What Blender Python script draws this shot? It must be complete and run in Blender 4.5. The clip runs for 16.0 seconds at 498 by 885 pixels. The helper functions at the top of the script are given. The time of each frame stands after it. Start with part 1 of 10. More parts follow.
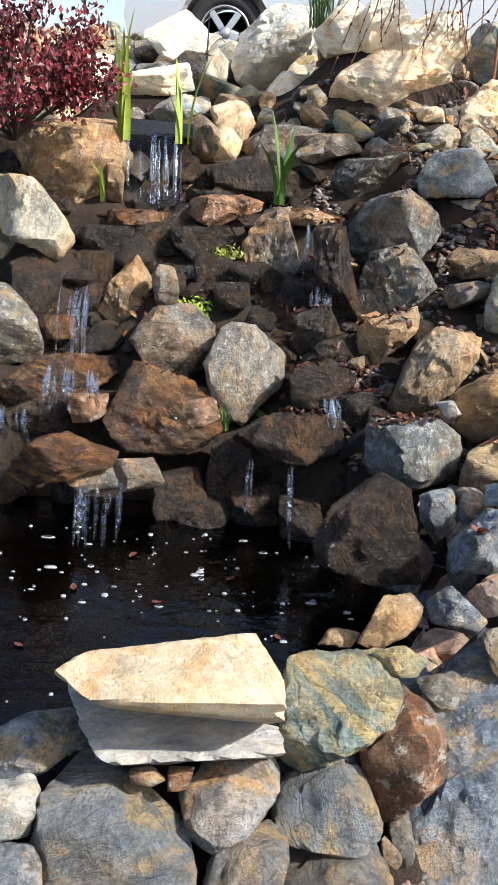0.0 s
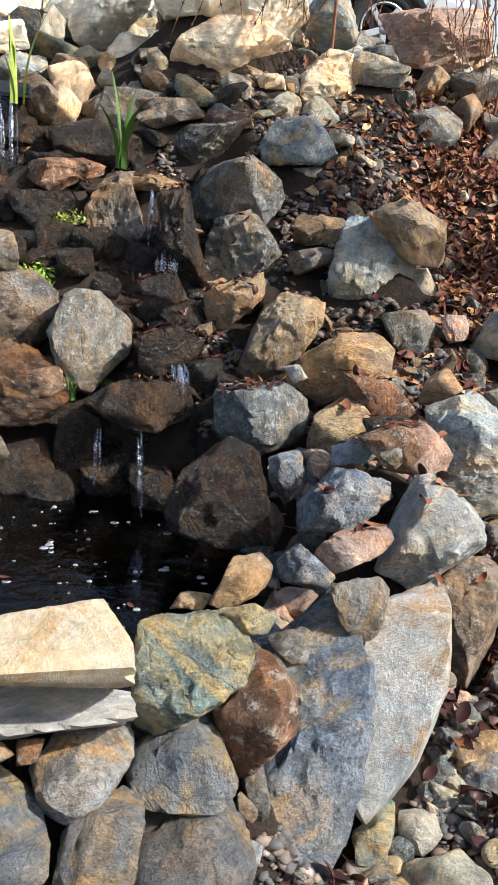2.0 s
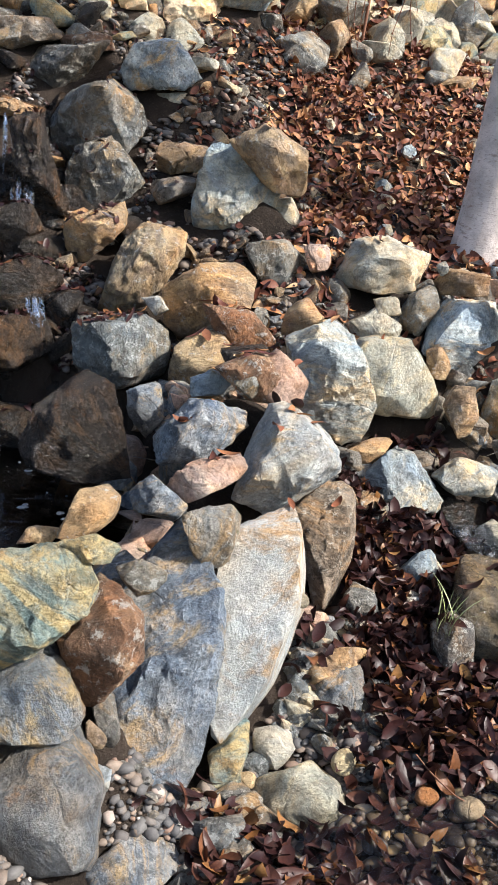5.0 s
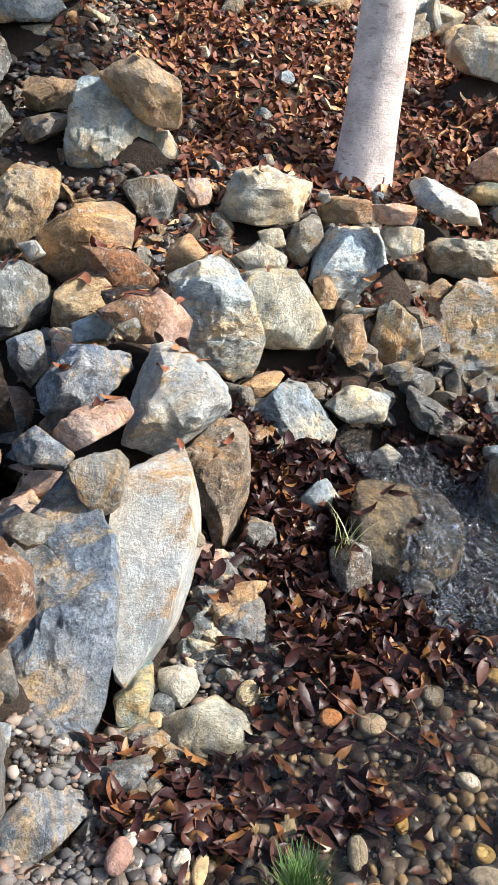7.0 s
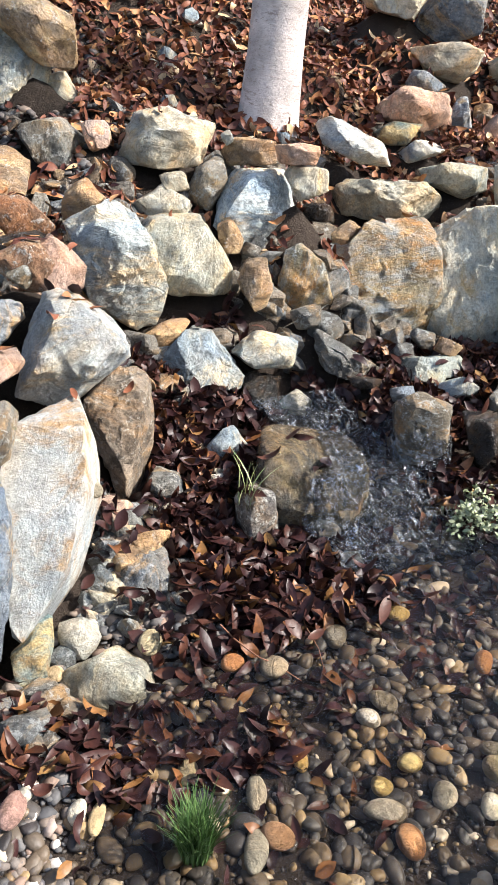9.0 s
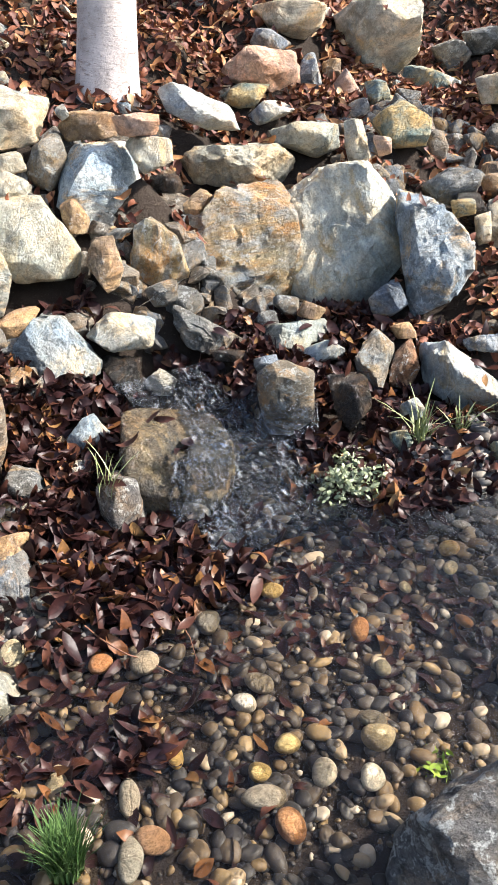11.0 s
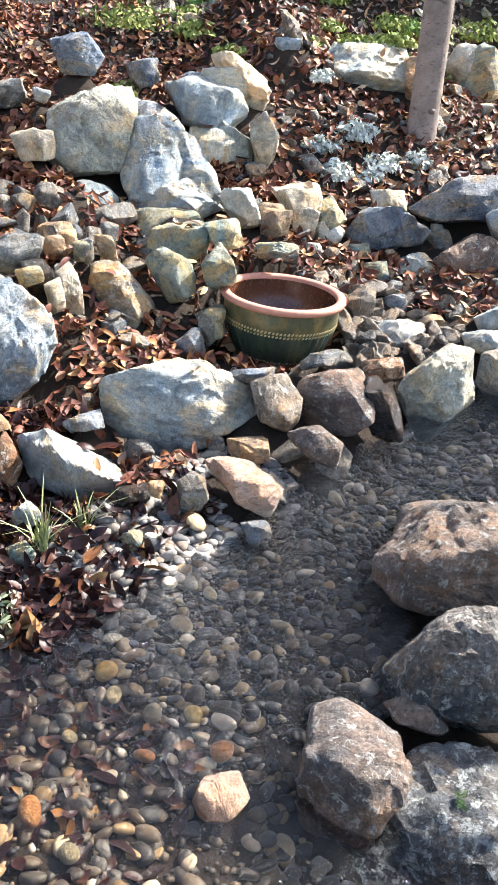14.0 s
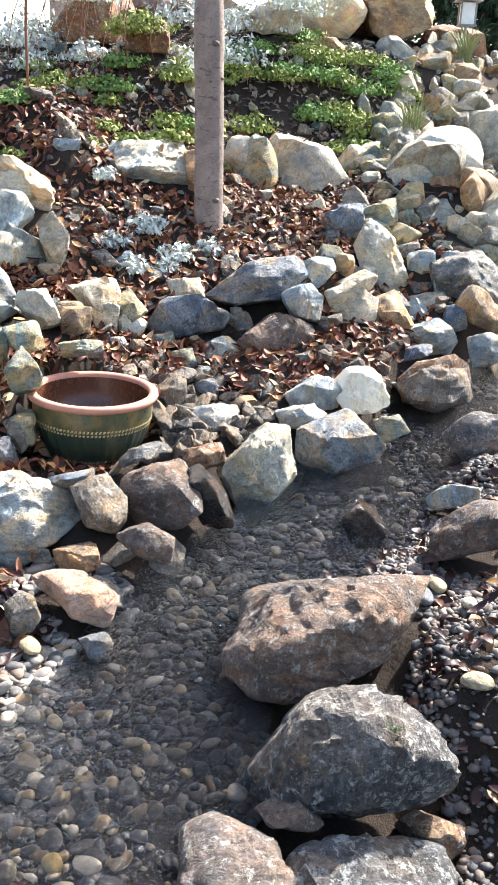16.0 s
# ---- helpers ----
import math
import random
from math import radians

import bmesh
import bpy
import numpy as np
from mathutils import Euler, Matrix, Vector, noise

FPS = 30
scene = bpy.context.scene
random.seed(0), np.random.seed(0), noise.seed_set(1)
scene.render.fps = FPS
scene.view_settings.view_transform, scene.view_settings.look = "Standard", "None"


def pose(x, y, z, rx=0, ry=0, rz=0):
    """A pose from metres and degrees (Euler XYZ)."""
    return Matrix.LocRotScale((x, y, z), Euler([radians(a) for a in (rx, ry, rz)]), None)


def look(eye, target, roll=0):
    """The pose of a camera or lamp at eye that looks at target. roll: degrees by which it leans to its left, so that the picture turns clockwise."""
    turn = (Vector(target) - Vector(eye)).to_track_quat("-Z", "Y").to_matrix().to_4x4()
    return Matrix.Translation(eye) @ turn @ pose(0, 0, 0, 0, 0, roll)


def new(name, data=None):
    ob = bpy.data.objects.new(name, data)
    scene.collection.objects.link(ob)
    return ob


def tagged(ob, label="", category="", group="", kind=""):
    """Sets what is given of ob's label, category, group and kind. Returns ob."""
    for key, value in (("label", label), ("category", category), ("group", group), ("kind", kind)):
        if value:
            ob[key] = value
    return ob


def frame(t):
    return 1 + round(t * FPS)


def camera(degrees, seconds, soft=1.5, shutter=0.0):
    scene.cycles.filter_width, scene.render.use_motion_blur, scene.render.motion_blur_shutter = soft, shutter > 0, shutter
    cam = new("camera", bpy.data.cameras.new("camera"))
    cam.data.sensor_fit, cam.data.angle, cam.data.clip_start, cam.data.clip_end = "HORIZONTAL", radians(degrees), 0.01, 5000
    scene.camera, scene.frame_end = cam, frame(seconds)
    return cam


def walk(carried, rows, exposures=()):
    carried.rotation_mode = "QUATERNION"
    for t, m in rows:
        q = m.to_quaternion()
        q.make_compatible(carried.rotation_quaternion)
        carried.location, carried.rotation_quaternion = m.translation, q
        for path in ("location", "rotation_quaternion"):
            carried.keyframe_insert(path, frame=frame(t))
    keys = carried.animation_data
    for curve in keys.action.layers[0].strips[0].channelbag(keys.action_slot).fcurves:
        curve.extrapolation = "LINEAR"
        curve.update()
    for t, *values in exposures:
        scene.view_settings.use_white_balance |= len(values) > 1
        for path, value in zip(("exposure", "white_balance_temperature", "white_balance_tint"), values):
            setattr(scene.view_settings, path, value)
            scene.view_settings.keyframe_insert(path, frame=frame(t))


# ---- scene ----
cam = camera(31.0, 16.0)
METRES, EYE, TILT, LEAN, TURN = 1.0, 1.6, -19.0, -3.5, 0.0
ROWS = [
    (0.0, 0.0, 0.0, 0.0, 0.0, 0.0, -0.0),
    (0.5, 0.0076, 0.0064, -0.0028, -2.91, -0.14, 0.49),
    (1.0, 0.0091, 0.0085, -0.0105, -4.52, -0.92, 1.36),
    (1.5, 0.0169, 0.0114, -0.0127, -6.93, -0.89, 1.56),
    (2.0, 0.0207, 0.0173, -0.0247, -9.2, -1.76, 1.54),
    (2.5, 0.0191, 0.0257, -0.0321, -10.5, -2.66, 2.25),
    (3.0, 0.0508, 0.0301, -0.0244, -10.07, -3.18, 2.36),
    (5.5, 0.1405, -0.01, -0.0562, -16.99, -6.37, 3.5),
    (6.0, 0.1521, -0.0187, -0.0588, -17.83, -6.75, 4.73),
    (6.5, 0.178, -0.0136, -0.0598, -19.32, -8.07, 5.76),
    (7.0, 0.2064, -0.0018, -0.0609, -21.53, -10.17, 6.14),
    (7.5, 0.2352, -0.009, -0.0667, -23.73, -11.72, 6.88),
    (8.0, 0.2623, -0.0126, -0.0788, -24.67, -12.65, 7.13),
    (8.5, 0.2866, -0.015, -0.0919, -24.96, -13.1, 7.08),
    (11.0, 0.4831, -0.0159, -0.1231, -32.12, -16.4, 11.8),
    (11.5, 0.5299, -0.0012, -0.1204, -35.94, -17.26, 12.41),
    (12.0, 0.5621, 0.0369, -0.1018, -38.99, -18.26, 13.05),
    (12.5, 0.5899, 0.1152, -0.0833, -43.84, -19.74, 13.5),
    (13.0, 0.6191, 0.1812, -0.0583, -49.42, -20.18, 14.39),
    (13.5, 0.6451, 0.2294, -0.0378, -56.02, -20.43, 14.56),
    (14.0, 0.6759, 0.2598, -0.0372, -61.37, -20.9, 14.5),
    (14.5, 0.6909, 0.2732, -0.0338, -65.17, -20.67, 14.74),
    (15.0, 0.7031, 0.2894, -0.0347, -68.29, -20.45, 15.11),
    (15.5, 0.713, 0.296, -0.0253, -71.77, -19.8, 16.33),
    (16.0, 0.7383, 0.2969, -0.0253, -75.14, -19.42, 17.47),
]
walk(cam, [(t, pose(0, 0, EYE, TILT, LEAN, TURN) @ pose(METRES * x, METRES * y, METRES * z, 90 + pitch, roll, yaw)) for t, x, y, z, yaw, pitch, roll in ROWS], exposures=((0.0, 1.18), (2.0, 1.04), (5.5, 1.3), (8.0, 1.44), (11.5, 1.78), (13.0, 2.0), (14.5, 2.24), (16.0, 2.2)))

# ---- light ----
SUN_AZ, SUN_EL = 119.0, 42.0   # degrees clockwise from +y, degrees above the horizon
world = bpy.data.worlds.new("sky")
scene.world = world
world.use_nodes = True
wt = world.node_tree
sky = wt.nodes.new("ShaderNodeTexSky")
sky.sky_type, sky.sun_disc = "NISHITA", False
sky.sun_elevation, sky.sun_rotation = radians(SUN_EL), radians(SUN_AZ)
sky.air_density, sky.dust_density = 1.0, 2.5
wt.links.new(sky.outputs["Color"], wt.nodes["Background"].inputs["Color"])
wt.nodes["Background"].inputs["Strength"].default_value = 0.122
sun = new("sun", bpy.data.lights.new("sun", "SUN"))
sun.data.energy, sun.data.angle, sun.data.color = 4.1, radians(1.2), (1.0, 0.96, 0.91)
sa, se = radians(SUN_AZ), radians(SUN_EL)
sun.matrix_world = look((8 * math.sin(sa), 8 * math.cos(sa), 12), (8 * math.sin(sa) - math.sin(sa) * math.cos(se), 8 * math.cos(sa) - math.cos(sa) * math.cos(se), 12 - math.sin(se)))


# ---- materials ----
class Graph:
    """A short way to write a node material."""

    def __init__(self, name, rough=0.8, spec=0.4):
        self.mat = bpy.data.materials.new(name)
        self.mat.use_nodes = True
        self.tree = self.mat.node_tree
        self.bsdf = self.tree.nodes["Principled BSDF"]
        self.bsdf.inputs["Roughness"].default_value = rough
        self.bsdf.inputs["Specular IOR Level"].default_value = spec

    def node(self, kind, **inputs):
        n = self.tree.nodes.new(kind)
        for k, v in inputs.items():
            self.set(n.inputs[k.replace("_", " ")], v)
        return n

    def set(self, socket, v):
        if hasattr(v, "is_output") or hasattr(v, "is_linked"):
            self.tree.links.new(v, socket)
        else:
            socket.default_value = v

    def coords(self):
        c = self.node("ShaderNodeTexCoord").outputs["Object"]
        r = self.node("ShaderNodeObjectInfo").outputs["Random"]
        k = self.node("ShaderNodeMath")
        k.operation = "MULTIPLY"
        self.set(k.inputs[0], r)
        k.inputs[1].default_value = 57.0
        a = self.node("ShaderNodeVectorMath")
        self.set(a.inputs[0], c)
        self.set(a.inputs[1], k.outputs[0])
        return a.outputs[0]

    def noise(self, at, scale, detail=6.0, rough=0.6, warp=0.0):
        n = self.node("ShaderNodeTexNoise", Vector=at, Scale=scale, Detail=detail, Roughness=rough, Distortion=warp)
        return n.outputs["Fac"]

    def ramp(self, fac, *stops):
        n = self.node("ShaderNodeValToRGB", Fac=fac)
        e = n.color_ramp.elements
        while len(e) < len(stops):
            e.new(0.5)
        for el, (p, c) in zip(e, stops):
            el.position, el.color = p, (*c, 1) if len(c) == 3 else c
        return n.outputs["Color"]

    def step(self, fac, lo, hi):
        n = self.node("ShaderNodeMapRange", Value=fac)
        n.inputs["From Min"].default_value, n.inputs["From Max"].default_value = lo, hi
        return n.outputs["Result"]

    def mix(self, fac, a, b, how="MIX"):
        n = self.node("ShaderNodeMix")
        n.data_type, n.blend_type = "RGBA", how
        for i, v in ((0, fac), (6, a), (7, b)):
            if isinstance(v, tuple) and len(v) == 3:
                v = (*v, 1)
            self.set(n.inputs[i], v)
        return n.outputs[2]

    def times(self, a, b):
        n = self.node("ShaderNodeMath")
        n.operation = "MULTIPLY"
        self.set(n.inputs[0], a)
        self.set(n.inputs[1], b)
        return n.outputs[0]

    def plus(self, a, b):
        n = self.node("ShaderNodeMath")
        self.set(n.inputs[0], a)
        self.set(n.inputs[1], b)
        return n.outputs[0]

    def bump(self, height, strength, distance):
        n = self.node("ShaderNodeBump", Height=height, Strength=strength, Distance=distance)
        self.set(self.bsdf.inputs["Normal"], n.outputs["Normal"])

    def out(self, color, rough=None):
        self.set(self.bsdf.inputs["Base Color"], color)
        if rough is not None:
            self.set(self.bsdf.inputs["Roughness"], rough)
        return self.mat


def rock_material(name, base, second, stain, amount=0.5, speck=0.5, rough=0.8, spec=0.35, lichen=0.0, pale=0.5, cracks=1.0, hues=0.8, gain=1.25, dirt=1.0, skin=0.02):
    """Weathered stone: broad patches of two tones, mineral stains, cool and warm washes, crust, specks, cracks and, where asked, lichen."""
    g = Graph(name, rough, spec)
    at = g.coords()
    stretch = g.node("ShaderNodeMapping", Vector=at)
    stretch.inputs["Scale"].default_value = (1.0, 1.0, 2.6)
    stretch.inputs["Rotation"].default_value = (0.5, 0.35, 0.2)
    # The bedding runs another way in every stone.
    spin = g.node("ShaderNodeVectorRotate", Vector=at, Axis=(0.55, 0.6, 0.58), Angle=g.times(g.node("ShaderNodeObjectInfo").outputs["Random"], 41.0))
    g.set(stretch.inputs["Vector"], spin.outputs[0])
    flow = stretch.outputs[0]
    big = g.noise(flow, 5.0, 9, 0.66, 0.9)
    col = g.mix(g.step(big, 0.42, 0.58), base, second)
    wash = g.noise(at, 4.2, 7, 0.6, 1.0)
    col = g.mix(0.85, col, g.ramp(wash, (0.34, (0.58, 0.62, 0.68)), (0.45, (0.95, 1.03, 1.1)), (0.55, (1.12, 1.1, 1.08)), (0.66, (1.5, 1.46, 1.4))), "MULTIPLY")
    st = g.noise(flow, 4.6, 9, 0.68, 1.2)
    col = g.mix(g.times(g.step(st, 0.62 - 0.2 * amount, 0.74 - 0.2 * amount), 0.85), col, stain)
    rust = g.noise(at, 7.5, 8, 0.7, 0.7)
    col = g.mix(g.times(g.step(rust, 0.6, 0.68), 0.25 + 0.5 * amount), col, tuple(0.62 * a * k for a, k in zip(stain, (1.0, 0.8, 0.62))))
    crust = g.noise(at, 6.5, 9, 0.74, 0.5)
    col = g.mix(g.times(g.step(crust, 0.56, 0.62), pale), col, tuple(min(0.72, c * 1.6 + 0.04) for c in second))
    streak = g.noise(flow, 26.0, 6, 0.7, 0.3)
    col = g.mix(0.4, col, g.ramp(streak, (0.36, (0.55, 0.55, 0.56)), (0.5, (1.0, 1.0, 1.0)), (0.66, (1.45, 1.42, 1.38))), "MULTIPLY")
    fine = g.noise(at, 110.0, 5, 0.75)
    col = g.mix(min(1.0, speck * 0.9), col, g.ramp(fine, (0.3, (0.3, 0.29, 0.28)), (0.47, (0.95, 0.95, 0.95)), (0.53, (1.05, 1.05, 1.05)), (0.72, (1.7, 1.65, 1.55))), "MULTIPLY")
    blot = g.noise(at, 15.0, 8, 0.72, 0.4)
    col = g.mix(g.times(g.step(blot, 0.52, 0.6), 0.62 * dirt), col, tuple(c * 0.36 for c in base))
    fleck = g.noise(at, 34.0, 8, 0.74, 0.3)
    col = g.mix(g.times(g.step(fleck, 0.56, 0.62), 0.2 + 0.4 * speck), col, tuple(min(0.7, c * 1.5 + 0.04) for c in second))
    dark = g.noise(at, 52.0, 7, 0.72, 0.2)
    col = g.mix(g.times(g.step(dark, 0.57, 0.63), dirt * (0.25 + 0.5 * speck)), col, tuple(c * 0.35 for c in base))
    # Blue and rusty mineral zones, and crisp dark and pale crystals.
    zone = g.noise(at, 3.4, 7, 0.62, 1.3)
    col = g.mix(hues, col, g.ramp(zone, (0.36, (0.72, 0.86, 1.04)), (0.46, (0.98, 1.02, 1.04)), (0.54, (1.05, 1.0, 0.93)), (0.64, (1.24, 1.0, 0.72))), "MULTIPLY")
    grit = g.noise(at, 85.0, 4, 0.7, 0.2)
    col = g.mix(g.times(g.step(grit, 0.585, 0.61), dirt * (0.2 + 0.45 * speck)), col, tuple(c * 0.3 for c in base))
    spark = g.noise(at, 64.0, 5, 0.75, 0.3)
    col = g.mix(g.times(g.step(spark, 0.6, 0.625), 0.15 + 0.4 * speck), col, tuple(min(0.75, c * 1.7 + 0.06) for c in second))
    if lichen:
        li = g.noise(at, 34.0, 9, 0.8, 0.3)
        col = g.mix(g.times(g.step(li, 0.6 - 0.1 * lichen, 0.64 - 0.1 * lichen), 0.7), col, (0.35, 0.35, 0.32))
        mo = g.noise(at, 9.0, 8, 0.75, 0.2)
        col = g.mix(g.times(g.step(mo, 0.64, 0.7), 0.6), col, (0.07, 0.075, 0.03))
    warp = g.node("ShaderNodeTexNoise", Vector=at, Scale=6.0, Detail=4.0)
    bent = g.mix(0.12, flow, warp.outputs["Color"], "ADD")
    crack = g.node("ShaderNodeTexVoronoi", Vector=bent, Scale=4.0)
    crack.feature = "DISTANCE_TO_EDGE"
    line = g.step(crack.outputs["Distance"], 0.0, 0.018)
    col = g.mix(0.5 * cracks, col, g.ramp(g.plus(line, g.times(blot, 0.6)), (0.28, (0.25, 0.24, 0.23)), (0.5, (1.0, 1.0, 1.0))), "MULTIPLY")
    # Each stone a little lighter or darker, warmer or cooler than the next.
    own = g.node("ShaderNodeObjectInfo").outputs["Random"]
    col = g.mix(1.0, col, g.ramp(own, *((p, tuple(gain * c for c in tint)) for p, tint in ((0.0, (0.8, 0.83, 0.88)), (0.3, (1.08, 1.05, 1.0)), (0.55, (0.92, 0.98, 1.03)), (0.8, (1.2, 1.18, 1.14)), (1.0, (1.0, 0.97, 0.95))))), "MULTIPLY")
    relief = g.plus(g.plus(g.times(blot, 0.9), g.times(fine, 0.4)), g.plus(g.times(streak, 0.5), g.times(line, 0.12 * cracks)))
    g.bump(g.plus(relief, g.plus(g.times(fleck, 0.6), g.times(dark, 0.5))), 1.0, skin)
    r = g.ramp(blot, (0.35, (rough * 0.75,) * 3), (0.65, (min(1, rough * 1.1),) * 3))
    return g.out(col, r)


OCHRE, RUST, CHALK, SLATE = (0.42, 0.25, 0.09), (0.24, 0.09, 0.03), (0.62, 0.6, 0.54), (0.16, 0.19, 0.22)
ROCKS = {
    "S": rock_material("cream_stone", (0.58, 0.44, 0.27), (0.62, 0.53, 0.39), (0.52, 0.33, 0.14), 0.5, 0.12, pale=0.3, cracks=0.15, hues=0.35, gain=0.84, dirt=0.2, skin=0.011),
    "I": rock_material("white_cut_stone", (0.5, 0.47, 0.42), (0.36, 0.36, 0.36), (0.4, 0.36, 0.3), 0.4, 0.3, pale=0.3, cracks=0.15, hues=0.35, gain=0.8, dirt=0.4, skin=0.011),
    "Y": rock_material("cream_yellow_stone", (0.5, 0.43, 0.32), (0.34, 0.29, 0.22), (0.52, 0.38, 0.2), 0.45, 0.35, gain=1.08),
    "W": rock_material("white_grey_stone", (0.42, 0.41, 0.37), (0.26, 0.262, 0.255), (0.42, 0.31, 0.17), 0.45, 0.45, pale=0.3, dirt=0.7, gain=1.15),
    "V": rock_material("pale_green_stone", (0.561, 0.518, 0.408), (0.459, 0.433, 0.357), (0.52, 0.38, 0.19), 0.5, 0.5, cracks=0.5, dirt=0.5, gain=1.05),
    "L": rock_material("pale_blue_stone", (0.27, 0.302, 0.302), (0.18, 0.194, 0.194), (0.46, 0.38, 0.25), 0.65, 0.4),
    "B": rock_material("blue_grey_stone", (0.1, 0.112, 0.13), (0.175, 0.185, 0.195), (0.32, 0.22, 0.11), 0.55, 0.6, pale=0.4),
    "G": rock_material("grey_lichen_stone", (0.2, 0.18, 0.15), (0.11, 0.1, 0.085), (0.3, 0.2, 0.1), 0.55, 0.5, lichen=0.6, gain=1.1),
    "H": rock_material("grey_ochre_stone", (0.17, 0.165, 0.155), (0.095, 0.1, 0.106), (0.3, 0.2, 0.09), 0.6, 0.6, pale=0.35, gain=1.08),
    "T": rock_material("tan_stone", (0.34, 0.21, 0.105), (0.19, 0.125, 0.08), (0.46, 0.32, 0.17), 0.6, 0.45, lichen=0.2, gain=1.15),
    "R": rock_material("rusty_stone", (0.13, 0.066, 0.036), (0.2, 0.1, 0.05), (0.3, 0.21, 0.13), 0.5, 0.6, lichen=0.5),
    "O": rock_material("wet_orange_stone", (0.105, 0.045, 0.017), (0.038, 0.024, 0.016), (0.19, 0.1, 0.038), 0.55, 0.45, 0.2, 0.55, gain=1.1),
    "P": rock_material("pink_stone", (0.44, 0.27, 0.19), (0.32, 0.2, 0.14), (0.5, 0.37, 0.26), 0.5, 0.35),
    "N": rock_material("green_ochre_stone", (0.151, 0.202, 0.18), (0.216, 0.223, 0.18), (0.44, 0.32, 0.14), 0.95, 0.4, gain=1.0),
    # D: wet stone, its colour taken near black to hold the cascade's shade too.
    "D": rock_material("wet_shaded_stone", (0.02, 0.016, 0.013), (0.036, 0.026, 0.019), (0.09, 0.05, 0.024), 0.6, 0.5, 0.26, 0.38, pale=0.2, gain=0.85),
    "K": rock_material("dark_brown_stone", (0.115, 0.092, 0.07), (0.19, 0.155, 0.12), (0.27, 0.165, 0.08), 0.55, 0.5, lichen=0.25, gain=1.1),
    "M": rock_material("marbled_stone", (0.56, 0.55, 0.49), (0.46, 0.46, 0.42), (0.5, 0.29, 0.11), 0.6, 0.45, pale=0.3, cracks=0.2, hues=0.35, dirt=0.5, gain=0.78, skin=0.011),
    "F": rock_material("grey_cream_stone", (0.37, 0.34, 0.26), (0.27, 0.25, 0.2), (0.46, 0.35, 0.19), 0.5, 0.5, gain=1.1),
    "E": rock_material("lichened_boulder_stone", (0.06, 0.054, 0.051), (0.119, 0.105, 0.095), (0.19, 0.14, 0.1), 0.5, 0.8, lichen=0.7, pale=0.15, cracks=0.1, gain=1.05),
    # U and A: the glare of full sun is painted in as extra-bright colour.
    "U": rock_material("sunlit_cream_stone", (0.8, 0.71, 0.55), (0.7, 0.6, 0.45), (0.62, 0.44, 0.24), 0.5, 0.2, pale=0.3, cracks=0.3, hues=0.35, dirt=0.25, gain=1.35),
    "A": rock_material("sunlit_tan_stone", (0.7, 0.5, 0.31), (0.52, 0.35, 0.21), (0.76, 0.6, 0.4), 0.55, 0.3, cracks=0.4, dirt=0.4, gain=1.35),
    "Q": rock_material("wet_brown_stone", (0.12, 0.085, 0.05), (0.065, 0.055, 0.042), (0.2, 0.145, 0.075), 0.55, 0.4, 0.16, 0.6, pale=0.2, cracks=0.3, gain=1.05),
    "C": rock_material("blue_tan_stone", (0.198, 0.225, 0.239), (0.324, 0.342, 0.333), (0.48, 0.31, 0.13), 0.55, 0.55),
    "X": rock_material("ochre_grey_stone", (0.3, 0.217, 0.112), (0.255, 0.247, 0.225), (0.36, 0.19, 0.06), 0.6, 0.55, lichen=0.3, pale=0.4, cracks=0.5, gain=1.1),
    "J": rock_material("brown_pitted_stone", (0.171, 0.117, 0.088), (0.09, 0.074, 0.065), (0.27, 0.18, 0.125), 0.5, 0.7, lichen=0.5, cracks=0.35, gain=1.0),
}


# ---- helpers of this scene ----
def mesh_of(name, verts, faces, mats, smooth=True):
    """A mesh from arrays of places and of triangles or quads."""
    me = bpy.data.meshes.new(name)
    if isinstance(faces, np.ndarray):
        n, k = faces.shape
        me.vertices.add(len(verts))
        me.vertices.foreach_set("co", np.asarray(verts, np.float32).ravel())
        me.loops.add(n * k)
        me.loops.foreach_set("vertex_index", faces.astype(np.int32).ravel())
        me.polygons.add(n)
        me.polygons.foreach_set("loop_start", np.arange(0, n * k, k, dtype=np.int32))
        me.update(calc_edges=True)
        me.validate()
    else:
        me.from_pydata([tuple(v) for v in verts], [], [tuple(f) for f in faces])
    for m in mats if isinstance(mats, (list, tuple)) else [mats]:
        me.materials.append(m)
    me.polygons.foreach_set("use_smooth", [smooth] * len(me.polygons))
    me.update()
    return me


def part(name, verts, faces, mat, parent, label="", smooth=True):
    ob = new(name, mesh_of(name, verts, faces, mat, smooth))
    ob.parent = parent
    if label:
        tagged(ob, label)
    return ob


def ico(level):
    bm = bmesh.new()
    bmesh.ops.create_icosphere(bm, subdivisions=level, radius=1)
    v = np.array([x.co[:] for x in bm.verts])
    f = np.array([[q.index for q in x.verts] for x in bm.faces])
    bm.free()
    return v, f


BALLS = {n: ico(n) for n in (1, 2, 3, 4, 5)}
SOLID_V, SOLID_F, SEATS = [], [], []


def remember(verts, faces):
    """Keeps a solid's surface, so that leaves and pebbles can come to rest on it."""
    SOLID_F.extend((np.asarray(faces) + sum(len(v) for v in SOLID_V)).tolist())
    SOLID_V.append(verts)


def cleaved(dirs, planes, sharp):
    """The surface of a stone cleft by planes (normal, distance), with slightly rounded edges, along the given directions."""
    n = np.array([p for p, _ in planes])
    n /= np.linalg.norm(n, axis=1)[:, None]
    d = np.array([q for _, q in planes])
    k = np.maximum(dirs @ n.T / d, 0)
    most = np.maximum(k.max(1), 0.6 / d.max())[:, None]
    return dirs / (most * np.maximum(((k / most) ** sharp).sum(1)[:, None], 1e-3) ** (1 / sharp))


